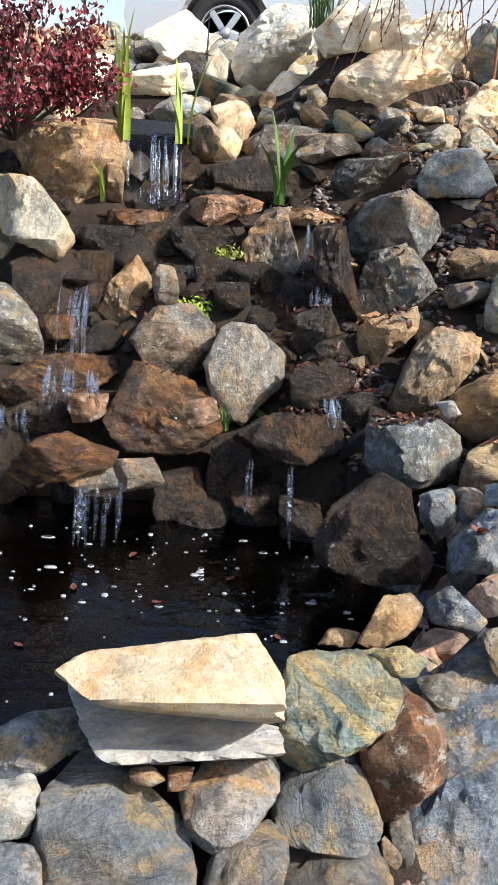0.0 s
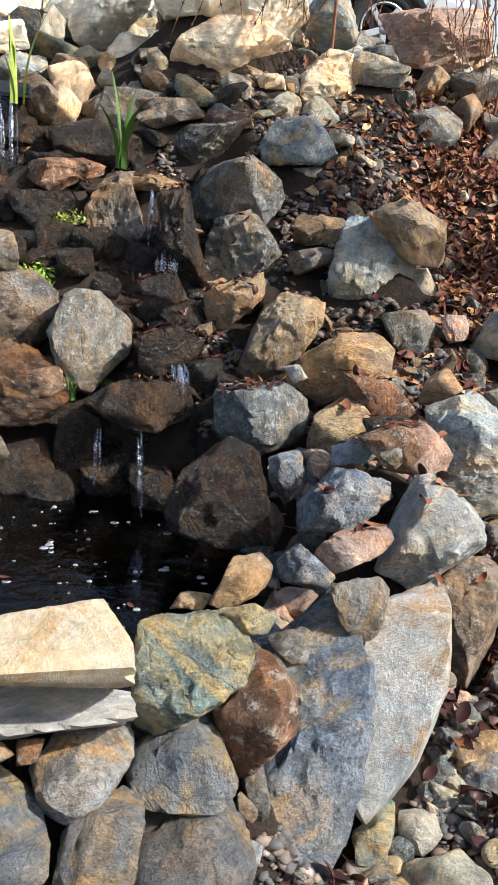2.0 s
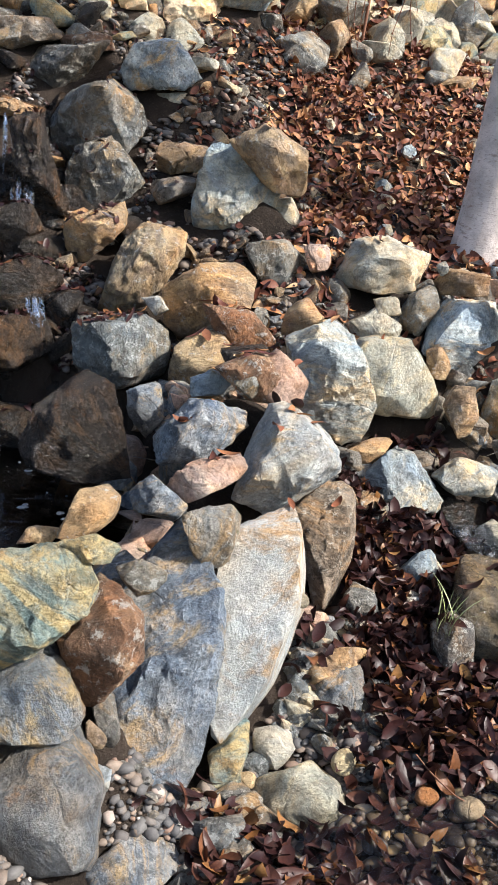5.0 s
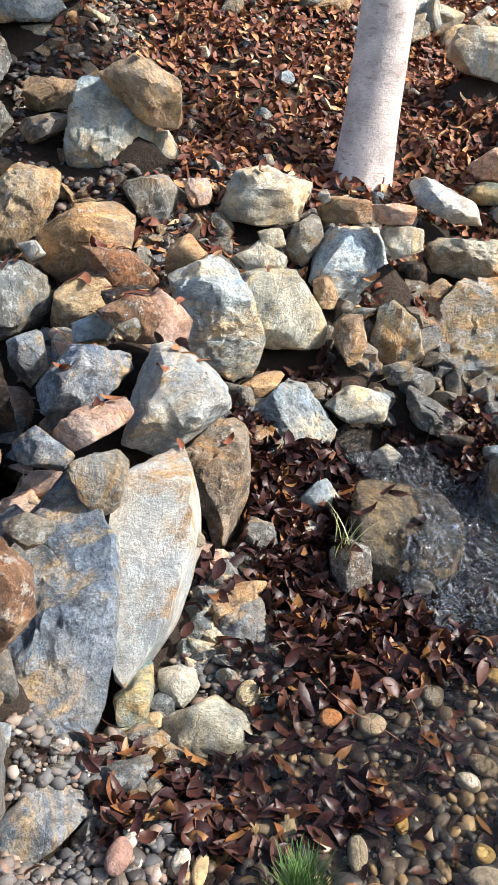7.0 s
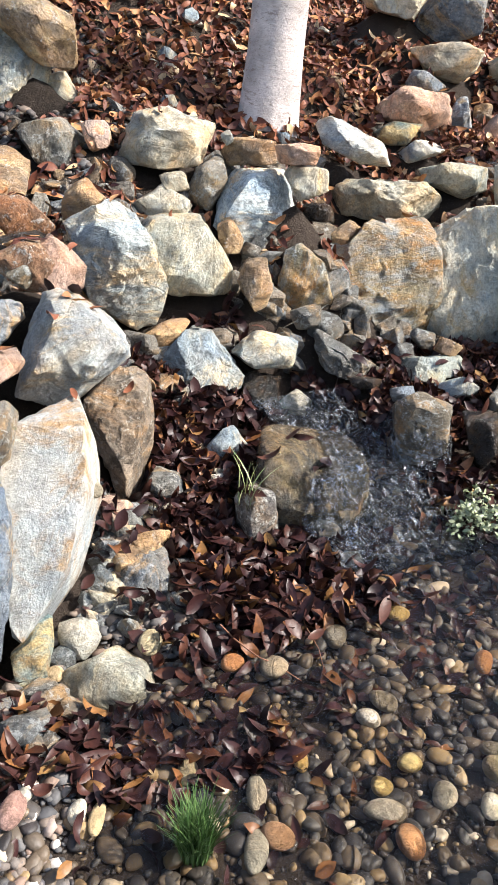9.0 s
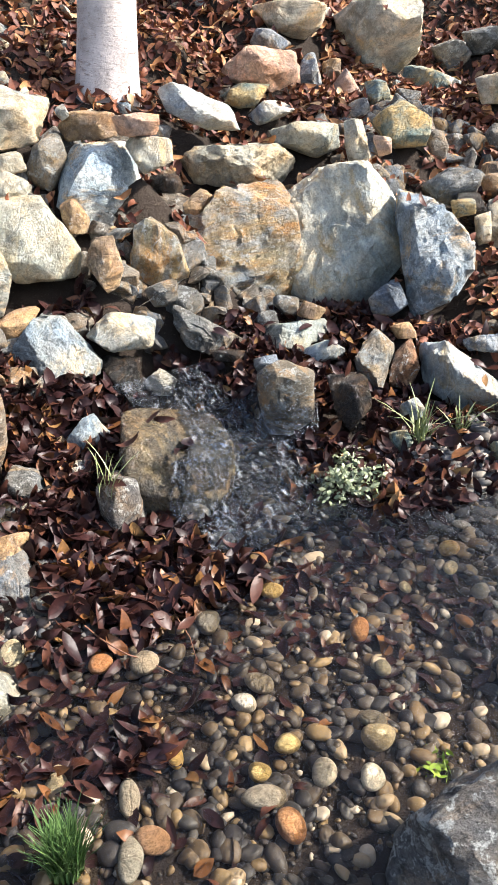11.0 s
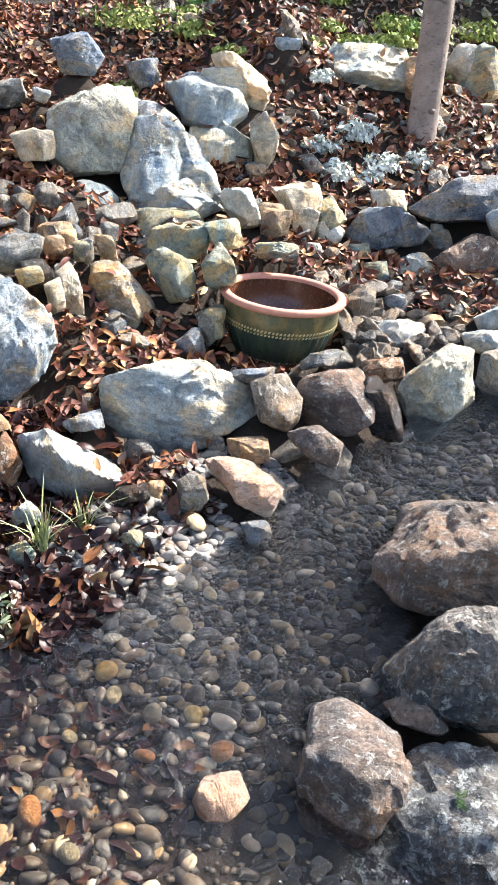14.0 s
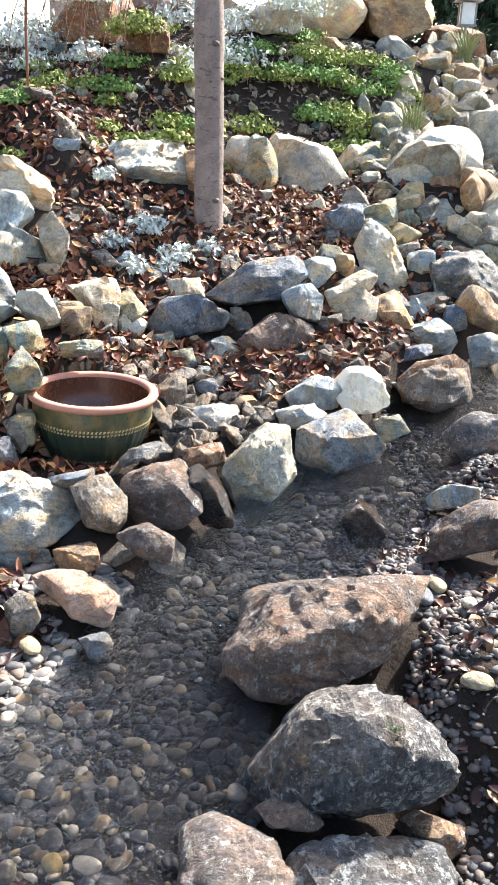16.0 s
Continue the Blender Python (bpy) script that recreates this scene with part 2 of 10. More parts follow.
def lattice(p):
    """Smooth random values in space, between -1 and 1."""
    i = np.floor(p).astype(np.int64)
    f = p - i
    u = f * f * (3 - 2 * f)
    out = np.zeros(len(p))
    for a in (0, 1):
        for b in (0, 1):
            for c in (0, 1):
                k = (i[:, 0] + a) * 73856093 ^ (i[:, 1] + b) * 19349663 ^ (i[:, 2] + c) * 83492791
                k = (k ^ (k >> 13)) * 1274126177 & 0x7FFFFFFF
                k = (k ^ (k >> 15)) * 668265263 & 0x7FFFFFFF
                w = (u[:, 0] if a else 1 - u[:, 0]) * (u[:, 1] if b else 1 - u[:, 1]) * (u[:, 2] if c else 1 - u[:, 2])
                out += w * (k / 0x3FFFFFFF - 1)
    return out


def fbm(p, octaves):
    return sum(lattice(p * 2.07 ** k + 17.3 * k) * 0.5 ** k for k in range(octaves))


def rock(name, kind, place, turn, depth, cuts, seed, label, group):
    """A stone: cleavage planes round its outline (angle, distance), a weathered top, a front, chipped corners, bedding ledges and a rough skin."""
    rnd = random.Random(seed * 7 + 3)
    m = pose(*place, *turn)
    up = np.array(m.to_3x3().inverted() @ Vector((0, 0, 1)))
    planes = []
    for a, d in cuts:
        a = radians(a)
        planes.append((np.array([math.cos(a), rnd.uniform(-0.12, 0.1), math.sin(a)]), max(d * (1.1 if kind not in "SI" else 1.06), 0.012)))
    h = max(d for _, d in planes)
    top = max((d / max(0.3, n[2]) for n, d in planes if n[2] > 0.75), default=h)
    jit = lambda s: np.array([rnd.gauss(0, s), rnd.gauss(0, s), rnd.gauss(0, s)])  # noqa: E731
    planes.append((up + jit(0.1 if kind not in "SIQ" else 0.01), max(0.02, top * up[2] * rnd.uniform(0.98, 1.08))))
    planes.append((np.array([0, -1, 0]) + up * (0.08 if kind in "VHYLNUAFPCXQM" else -0.25) + jit(0.2 if kind not in "MBQ" else 0.08), depth * 0.5))
    planes.append((np.array([0, 1, 0]) + jit(0.1), depth * 0.6))
    reach_to = lambda q: min(d / max(0.05, q @ (n / np.linalg.norm(n))) for n, d in planes if q @ n > 0.05)  # noqa: E731
    chips = []
    for k in range({"S": 0, "I": 0, "M": 0}.get(kind, 9)):
        q = np.array([rnd.uniform(-0.9, 0.9), rnd.uniform(-1, -0.45 if k < 6 else 0.3), rnd.uniform(-0.85, 0.95)])
        q /= np.linalg.norm(q)
        chips.append((q, reach_to(q) * (rnd.uniform(0.74, 0.94) if k < 6 else rnd.uniform(0.92, 1.0))))
    planes += chips
    far = math.hypot(place[0] - 0.4, place[1])
    level = 4 if h > 0.05 and far < 5.5 else 3
    if h > (0.13 if far < 2.6 else 0.17) and far < 5.5:
        level = 5
    dirs, faces = BALLS[level]
    reach = lambda ax: min(d / (n @ ax) for n, d in planes if n @ ax > 0.2)  # noqa: E731
    wide = 0.5 * (reach(np.array([1.0, 0, 0])) + reach(np.array([-1.0, 0, 0])))
    tall = 0.5 * (reach(np.array([0, 0, 1.0])) + reach(np.array([0, 0, -1.0])))
    stretch = np.array([wide, max(depth * 0.5, 0.3 * h), tall])
    v = dirs * stretch
    v = v / np.linalg.norm(v, axis=1)[:, None]
    pts = cleaved(v, planes, 22 if kind in "EQJ" else 130)
    s = np.array([seed * 3.1, seed * 1.7, seed * 0.9])
    amp = min(0.032, 0.13 * h + 0.001) * {"M": 0.3, "S": 0.3, "I": 0.4, "Q": 0.7}.get(kind, 1.0)
    bed_axis = jit(1.0)
    bed_axis /= np.linalg.norm(bed_axis)
    lumps = fbm(pts * (1.2 / h) + s, 3)
    u = (pts @ bed_axis) * (3.6 / h) + 1.1 * fbm(pts * (1.7 / h) + s + 31, 3)
    ledge = (u - np.floor(u)) * np.clip(0.25 + 1.6 * lattice(pts * (1.0 / h) + s + 77), 0, 1)
    rough = 0.5 - np.abs(fbm(pts * 26 + s, 4))
    pit = np.clip(fbm(pts * 48 + s + 5, 3) - 0.3, 0, 1)
    out = 0.5 * lumps + 0.4 * ledge + 0.45 * rough - 0.2 * pit
    pts = pts + v * ((out - 0.15) * amp)[:, None]
    me = mesh_of(name, pts, faces, ROCKS[kind])
    me.set_sharp_from_angle(angle=radians(32))
    ob = new(name, me)
    ob.matrix_world = m
    tagged(ob, label, "rock" if name != "stone" else "stone", group)
    w = pts @ np.array(m.to_3x3()).T + np.array(place)
    remember(w, faces)
    SEATS.append((w[:, 0].mean(), w[:, 1].mean(), w[:, 2].min(), w[:, 2].max(), h))
    return ob


# ---- the stones, by where they lie ----
rock("rock", "S", (-0.086, 1.369, 0.677), (-34, -2, 5), 0.30, ((-122, 0.079), (-97, 0.053), (-2, 0.168), (29, 0.161), (96, 0.052), (128, 0.108)), 1, "rough cream rock capping the dry-stone pond wall", "pond wall stones")
rock("rock", "I", (-0.077, 1.333, 0.615), (-36, -2, 5), 0.36, ((-153, 0.125), (-130, 0.103), (-93, 0.064), (-89, 0.065), (-2, 0.178), (77, 0.027)), 2, "flat white-grey rock in the dry-stone pond wall", "pond wall stones")
rock("rock", "N", (0.233, 1.422, 0.589), (-34, -3, -6), 0.16, ((-160, 0.122), (-120, 0.125), (-61, 0.064), (-53, 0.056), (-25, 0.083), (26, 0.11), (84, 0.109), (128, 0.117), (176, 0.099)), 3, "rough mossy green-grey and ochre rock in the dry-stone pond wall", "pond wall stones")
rock("rock", "R", (0.357, 1.404, 0.517), (-36, -5, -10), 0.14, ((-166, 0.072), (-98, 0.114), (-45, 0.071), (-5, 0.071), (35, 0.082), (67, 0.105), (151, 0.064)), 4, "rough rusty brown rock in the dry-stone pond wall", "pond wall stones")
rock("rock", "H", (-0.163, 1.233, 0.461), (-42, -1, 8), 0.18, ((-168, 0.117), (-94, 0.12), (-2, 0.124), (37, 0.096), (55, 0.087), (61, 0.091), (143, 0.116), (167, 0.12)), 5, "rough grey and ochre streaked rock in the dry-stone pond wall", "pond wall stones")
rock("rock", "B", (0.031, 1.28, 0.489), (-40, -1, 0), 0.14, ((-170, 0.075), (-123, 0.075), (-61, 0.057), (-34, 0.056), (-1, 0.08), (96, 0.068), (141, 0.067)), 6, "rough dark blue-grey rock in the dry-stone pond wall", "pond wall stones")
rock("rock", "H", (0.059, 1.204, 0.392), (-45, -1, -1), 0.14, ((-95, 0.094), (-24, 0.07), (-7, 0.065), (58, 0.101), (127, 0.057), (147, 0.051), (167, 0.047)), 7, "angular grey lichen-spotted rock in the dry-stone pond wall", "pond wall stones")
rock("rock", "H", (0.214, 1.362, 0.448), (-39, -3, -6), 0.16, ((-163, 0.098), (-96, 0.082), (-83, 0.09), (-8, 0.101), (22, 0.075), (28, 0.076), (119, 0.057), (172, 0.092)), 8, "rough grey and ochre streaked rock in the dry-stone pond wall", "pond wall stones")
rock("rock", "H", (0.235, 1.248, 0.298), (-45, -3, -7), 0.18, ((-175, 0.099), (-92, 0.113), (-12, 0.101), (15, 0.102), (32, 0.107), (95, 0.114), (176, 0.108)), 9, "rough grey and ochre streaked rock in the dry-stone pond wall", "pond wall stones")
rock("rock", "B", (-0.311, 1.3, 0.568), (-38, 1, 13), 0.11, ((-179, 0.089), (-78, 0.036), (-63, 0.033), (9, 0.092), (89, 0.06), (113, 0.056)), 10, "rough dark blue-grey rock in the dry-stone pond wall", "pond wall stones")
rock("rock", "W", (-0.327, 1.203, 0.529), (-41, 1, 14), 0.07, ((-179, 0.042), (-90, 0.044), (-12, 0.038), (26, 0.048), (98, 0.043)), 11, "angular white-grey rock in the dry-stone pond wall", "pond wall stones")
rock("rock", "B", (-0.32, 1.13, 0.45), (-44, 2, 14), 0.08, ((79, 0.049), (-179, 0.058), (-97, 0.052), (7, 0.051)), 12, "angular dark blue-grey rock in the dry-stone pond wall", "pond wall stones")
rock("stone", "T", (-0.11, 1.23, 0.58), (-40, -1, 6), 0.03, ((92, 0.015), (-157, 0.021), (-106, 0.013), (-63, 0.018), (44, 0.017)), 13, "angular tan stone in the dry-stone pond wall", "pond wall stones")
rock("stone", "R", (-0.05, 1.24, 0.57), (-40, -2, 4), 0.03, ((86, 0.019), (-180, 0.021), (-83, 0.016), (-23, 0.013)), 14, "angular rusty brown stone in the dry-stone pond wall", "pond wall stones")
rock("stone", "T", (0.25, 1.67, 0.60), (-31, -5, -5), 0.05, ((101, 0.017), (-180, 0.048), (-91, 0.016), (-42, 0.029), (81, 0.017)), 15, "flat tan stone in the dry-stone pond wall", "pond wall stones")
rock("rock", "T", (0.353, 1.649, 0.659), (-29, -4, -9), 0.09, ((-106, 0.059), (-57, 0.036), (-16, 0.049), (39, 0.063), (102, 0.047), (153, 0.033)), 16, "rough tan rock in the dry-stone pond wall", "pond wall stones")
rock("boulder", "B", (0.496, 1.494, 0.336), (-38, -6, -13), 0.22, ((-174, 0.127), (-104, 0.314), (-35, 0.16), (-16, 0.124), (-2, 0.122), (13, 0.149), (23, 0.181), (94, 0.35), (176, 0.12)), 17, "tall dark blue-grey boulder in the dry-stone pond wall", "pond wall stones")
rock("stone", "N", (0.329, 1.433, 0.698), (-31, -4, -10), 0.05, ((-121, 0.024), (-97, 0.023), (-41, 0.04), (68, 0.029), (106, 0.023)), 18, "angular mossy green-grey and ochre stone in the dry-stone pond wall", "pond wall stones")
rock("rock", "G", (0.45, 1.537, 0.565), (-32, -5, -12), 0.06, ((-144, 0.029), (-79, 0.032), (-10, 0.047), (62, 0.031), (108, 0.033)), 19, "angular grey lichen-spotted rock in the dry-stone pond wall", "pond wall stones")
rock("boulder", "M", (0.758, 1.639, 0.363), (-34, -8, -19), 0.20, ((-179, 0.093), (-135, 0.218), (-36, 0.094), (-23, 0.071), (-2, 0.088), (13, 0.13), (117, 0.197), (167, 0.102)), 20, "tall white marbled ochre-edged boulder on top of the pond wall", "pond wall stones")
rock("boulder", "K", (1.015, 1.926, 0.384), (-29, -9, -22), 0.17, ((-168, 0.06), (-73, 0.159), (-14, 0.067), (-3, 0.071), (69, 0.168), (134, 0.12)), 21, "tall dark grey-brown boulder on the leaf-strewn bank", "bank rocks")
rock("rock", "W", (0.9, 1.968, 0.615), (-24, -8, -21), 0.20, ((-128, 0.141), (-59, 0.086), (-51, 0.084), (30, 0.103), (53, 0.105), (100, 0.133), (159, 0.088)), 22, "rough white-grey rock on top of the pond wall", "pond wall stones")
rock("rock", "P", (0.643, 1.849, 0.63), (-26, -7, -16), 0.11, ((-180, 0.102), (-103, 0.065), (-70, 0.034), (-34, 0.068), (26, 0.104), (100, 0.039)), 23, "angular pinkish rock on top of the pond wall", "pond wall stones")
rock("rock", "G", (0.628, 1.668, 0.576), (-29, -7, -16), 0.10, ((-166, 0.044), (-147, 0.047), (-65, 0.062), (-7, 0.05), (31, 0.071), (108, 0.058)), 24, "rough grey lichen-spotted rock on top of the pond wall", "pond wall stones")
rock("rock", "B", (0.659, 2.058, 0.67), (-23, -6, -15), 0.17, ((-108, 0.106), (-81, 0.073), (-50, 0.085), (9, 0.136), (96, 0.072), (135, 0.051)), 25, "rough dark blue-grey rock on top of the pond wall", "pond wall stones")
rock("rock", "B", (0.53, 1.80, 0.61), (-27, -3, -11), 0.08, ((127, 0.047), (-162, 0.058), (-103, 0.039), (-39, 0.061), (50, 0.029)), 26, "angular dark blue-grey rock on top of the pond wall", "pond wall stones")
rock("rock", "W", (0.77, 2.29, 0.71), (-19, -4, -14), 0.06, ((115, 0.034), (-176, 0.054), (-84, 0.03), (-36, 0.038), (69, 0.031)), 27, "angular white-grey rock on top of the pond wall", "pond wall stones")
rock("stone", "G", (0.83, 2.14, 0.76), (-19, -5, -16), 0.06, ((117, 0.027), (-122, 0.025), (-52, 0.03), (58, 0.032)), 28, "angular grey lichen-spotted stone on top of the pond wall", "pond wall stones")
rock("rock", "P", (0.92, 2.17, 0.77), (-19, -6, -18), 0.10, ((128, 0.054), (-141, 0.056), (-84, 0.068), (-16, 0.076), (45, 0.049)), 29, "angular pinkish rock on top of the pond wall", "pond wall stones")
rock("boulder", "L", (1.176, 2.402, 0.672), (-18, -1, -20), 0.22, ((-164, 0.098), (-117, 0.129), (-73, 0.177), (-18, 0.147), (26, 0.098), (63, 0.137), (118, 0.158)), 30, "rough pale blue-grey boulder on the leaf-strewn bank", "bank rocks")
rock("rock", "F", (1.441, 2.517, 0.652), (-17, -3, -23), 0.20, ((-168, 0.116), (-146, 0.104), (-90, 0.115), (-14, 0.149), (33, 0.094), (93, 0.111)), 31, "rough grey-cream rock on the leaf-strewn bank", "bank rocks")
rock("rock", "Y", (1.43, 2.72, 0.76), (-15, -8, -23), 0.10, ((118, 0.044), (-131, 0.06), (-91, 0.058), (-9, 0.091), (53, 0.055)), 32, "angular cream and yellow rock on the leaf-strewn bank", "bank rocks")
rock("rock", "Y", (1.507, 2.85, 0.935), (-11, -2, -22), 0.17, ((-125, 0.133), (-97, 0.09), (-79, 0.09), (-4, 0.154), (76, 0.088), (97, 0.088), (151, 0.113)), 124, "rough cream and yellow rock on the leaf-strewn bank", "bank rocks")
rock("rock", "T", (0.86, 2.75, 0.83), (-14, -4, -14), 0.18, ((117, 0.094), (-176, 0.138), (-135, 0.146), (-67, 0.076), (-16, 0.12), (46, 0.139), (102, 0.099)), 33, "rough tan rock on the leaf-strewn bank", "bank rocks")
rock("rock", "R", (0.91, 2.55, 0.80), (-16, -5, -15), 0.12, ((83, 0.051), (-152, 0.065), (-102, 0.057), (-77, 0.07), (40, 0.054)), 34, "angular rusty brown rock on the leaf-strewn bank", "bank rocks")
rock("rock", "T", (0.78, 2.53, 0.70), (-18, -4, -13), 0.14, ((166, 0.063), (-67, 0.06), (-14, 0.079), (37, 0.093), (126, 0.06)), 35, "angular tan rock on the leaf-strewn bank", "bank rocks")
rock("rock", "D", (0.87, 2.29, 0.76), (-18, -5, -16), 0.09, ((98, 0.05), (-153, 0.046), (-63, 0.039), (27, 0.061)), 36, "angular dark wet rock on top of the pond wall", "pond wall stones")
rock("rock", "T", (1.13, 2.60, 0.82), (-15, -6, -19), 0.09, ((167, 0.051), (-78, 0.042), (-55, 0.041), (39, 0.048), (119, 0.043)), 37, "angular tan rock on the leaf-strewn bank", "bank rocks")
rock("boulder", "T", (0.688, 3.007, 0.896), (-13, -7, -11), 0.25, ((-124, 0.202), (-63, 0.117), (-40, 0.091), (-14, 0.117), (35, 0.184), (125, 0.084), (156, 0.079)), 38, "rough tan boulder on the leaf-strewn bank", "bank rocks")
rock("boulder", "L", (1.069, 3.292, 1.086), (-8, -7, -16), 0.24, ((-175, 0.151), (-101, 0.165), (-59, 0.201), (4, 0.138), (52, 0.166), (97, 0.171), (163, 0.129)), 39, "angular pale blue-grey boulder on the leaf-strewn bank", "bank rocks")
rock("rock", "T", (1.153, 3.206, 1.22), (-6, -7, -18), 0.17, ((-140, 0.055), (-86, 0.116), (-3, 0.126), (57, 0.096), (107, 0.105)), 40, "rough tan rock on the leaf-strewn bank", "bank rocks")
rock("rock", "Y", (1.27, 3.22, 1.01), (-9, -6, -18), 0.10, ((180, 0.064), (-99, 0.077), (-64, 0.07), (27, 0.035), (99, 0.076)), 41, "angular cream and yellow rock on the leaf-strewn bank", "bank rocks")
rock("rock", "G", (1.14, 2.96, 0.91), (-12, -5, -17), 0.12, ((94, 0.07), (-153, 0.064), (-98, 0.06), (-7, 0.103), (46, 0.076)), 42, "angular grey lichen-spotted rock on the leaf-strewn bank", "bank rocks")
rock("stone", "P", (1.28, 2.92, 0.94), (-11, -7, -20), 0.06, ((83, 0.038), (-167, 0.033), (-75, 0.035), (0, 0.044)), 43, "angular pinkish stone on the leaf-strewn bank", "bank rocks")
rock("rock", "T", (0.90, 3.50, 1.18), (-6, -3, -12), 0.11, ((165, 0.086), (-125, 0.079), (-69, 0.036), (41, 0.072), (87, 0.05)), 44, "angular tan rock on the leaf-strewn bank", "bank rocks")
rock("rock", "G", (0.56, 2.60, 0.70), (-19, -7, -10), 0.17, ((173, 0.138), (-123, 0.103), (-79, 0.102), (-16, 0.132), (0, 0.14), (88, 0.104)), 45, "rough grey lichen-spotted rock on the leaf-strewn bank", "bank rocks")
rock("stone", "W", (0.68, 2.72, 0.81), (-16, -7, -12), 0.05, ((95, 0.028), (-147, 0.02), (-68, 0.026), (32, 0.027)), 46, "angular white-grey stone on the leaf-strewn bank", "bank rocks")
rock("rock", "D", (0.38, 2.222, 0.612), (-24, -6, -7), 0.21, ((-168, 0.135), (-105, 0.136), (-89, 0.136), (7, 0.111), (53, 0.136), (122, 0.093), (151, 0.095)), 47, "rough dark wet rock on top of the pond wall", "pond wall stones")
rock("rock", "B", (0.59, 2.31, 0.62), (-23, -7, -11), 0.08, ((101, 0.063), (-180, 0.046), (-148, 0.044), (-48, 0.047), (5, 0.044)), 48, "angular dark blue-grey rock on top of the pond wall", "pond wall stones")
rock("rock", "T", (0.55, 3.24, 0.93), (-12, -6, -8), 0.14, ((180, 0.097), (-147, 0.106), (-52, 0.05), (6, 0.097), (113, 0.064)), 49, "angular tan rock on the leaf-strewn bank", "bank rocks")
rock("rock", "G", (0.607, 3.564, 1.069), (-8, -6, -9), 0.20, ((-136, 0.181), (-70, 0.113), (-41, 0.115), (29, 0.116), (107, 0.134), (164, 0.107)), 50, "angular dark grey-brown rock on the leaf-strewn bank", "bank rocks")
rock("boulder", "G", (0.631, 3.8, 1.231), (-6, -6, -9), 0.30, ((-166, 0.203), (-106, 0.169), (-40, 0.113), (53, 0.162), (103, 0.155), (152, 0.159)), 51, "rough grey lichen-spotted boulder on the leaf-strewn bank", "bank rocks")
rock("boulder", "K", (0.137, 3.681, 1.101), (-8, -4, -2), 0.25, ((-169, 0.11), (-113, 0.171), (-20, 0.14), (16, 0.103), (103, 0.194), (145, 0.139)), 52, "rough dark grey-brown boulder beside the upper cascade", "cascade rocks")
rock("rock", "D", (-0.16, 3.72, 1.16), (-7, -3, 3), 0.14, ((94, 0.074), (-172, 0.115), (-126, 0.078), (-65, 0.062), (21, 0.114)), 53, "angular dark wet rock beside the upper cascade", "cascade rocks")
rock("rock", "G", (-0.18, 3.62, 1.06), (-8, -2, 3), 0.08, ((100, 0.029), (-158, 0.067), (-80, 0.029), (22, 0.067)), 54, "angular grey lichen-spotted rock beside the upper cascade", "cascade rocks")
rock("rock", "T", (-0.463, 3.48, 0.973), (-10, -1, 8), 0.19, ((-111, 0.17), (-74, 0.132), (-10, 0.107), (27, 0.13), (138, 0.053), (154, 0.046)), 55, "rough tan rock beside the upper cascade", "cascade rocks")
rock("rock", "K", (-0.23, 3.218, 0.851), (-13, -2, 5), 0.20, ((-154, 0.116), (-116, 0.107), (-51, 0.118), (-9, 0.13), (50, 0.141), (95, 0.126), (145, 0.129)), 56, "rough brown mossy rock beside the upper cascade", "cascade rocks")
rock("boulder", "G", (0.032, 3.066, 0.805), (-15, -3, 0), 0.22, ((-166, 0.114), (-124, 0.144), (-43, 0.112), (-6, 0.121), (45, 0.13), (79, 0.153), (153, 0.13)), 57, "rough grey lichen-spotted boulder beside the upper cascade", "cascade rocks")
rock("boulder", "O", (-0.234, 2.962, 0.696), (-17, -2, 5), 0.25, ((-154, 0.185), (-90, 0.148), (-54, 0.171), (5, 0.183), (69, 0.101), (154, 0.151)), 58, "rough wet orange-brown boulder beside the upper cascade", "cascade rocks")
rock("boulder", "O", (-0.631, 3.106, 0.723), (-15, 0, 11), 0.19, ((-85, 0.071), (-55, 0.084), (10, 0.197), (95, 0.072), (131, 0.101), (180, 0.19)), 59, "flat wet orange-brown boulder beside the upper cascade", "cascade rocks")
rock("boulder", "O", (-0.546, 2.677, 0.575), (-21, 0, 11), 0.23, ((-180, 0.169), (-180, 0.169), (-79, 0.049), (-9, 0.165), (70, 0.09), (104, 0.075)), 60, "rough wet orange-brown boulder beside the upper cascade", "cascade rocks")
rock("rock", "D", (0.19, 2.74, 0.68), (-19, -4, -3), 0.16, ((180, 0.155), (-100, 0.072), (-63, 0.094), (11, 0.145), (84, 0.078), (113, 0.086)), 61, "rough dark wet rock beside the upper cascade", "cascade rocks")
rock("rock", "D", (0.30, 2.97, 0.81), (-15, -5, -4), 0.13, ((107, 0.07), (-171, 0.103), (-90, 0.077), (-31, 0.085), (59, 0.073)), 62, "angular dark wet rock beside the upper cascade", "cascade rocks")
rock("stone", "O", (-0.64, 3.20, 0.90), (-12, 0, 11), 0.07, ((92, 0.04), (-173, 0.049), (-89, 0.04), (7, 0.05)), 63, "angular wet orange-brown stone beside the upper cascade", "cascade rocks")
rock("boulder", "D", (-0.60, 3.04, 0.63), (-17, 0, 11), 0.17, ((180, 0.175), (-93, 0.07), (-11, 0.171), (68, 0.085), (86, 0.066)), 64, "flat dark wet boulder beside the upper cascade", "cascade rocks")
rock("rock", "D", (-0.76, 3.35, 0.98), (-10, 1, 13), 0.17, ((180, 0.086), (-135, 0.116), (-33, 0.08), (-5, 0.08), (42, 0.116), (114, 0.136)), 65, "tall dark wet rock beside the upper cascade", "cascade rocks")
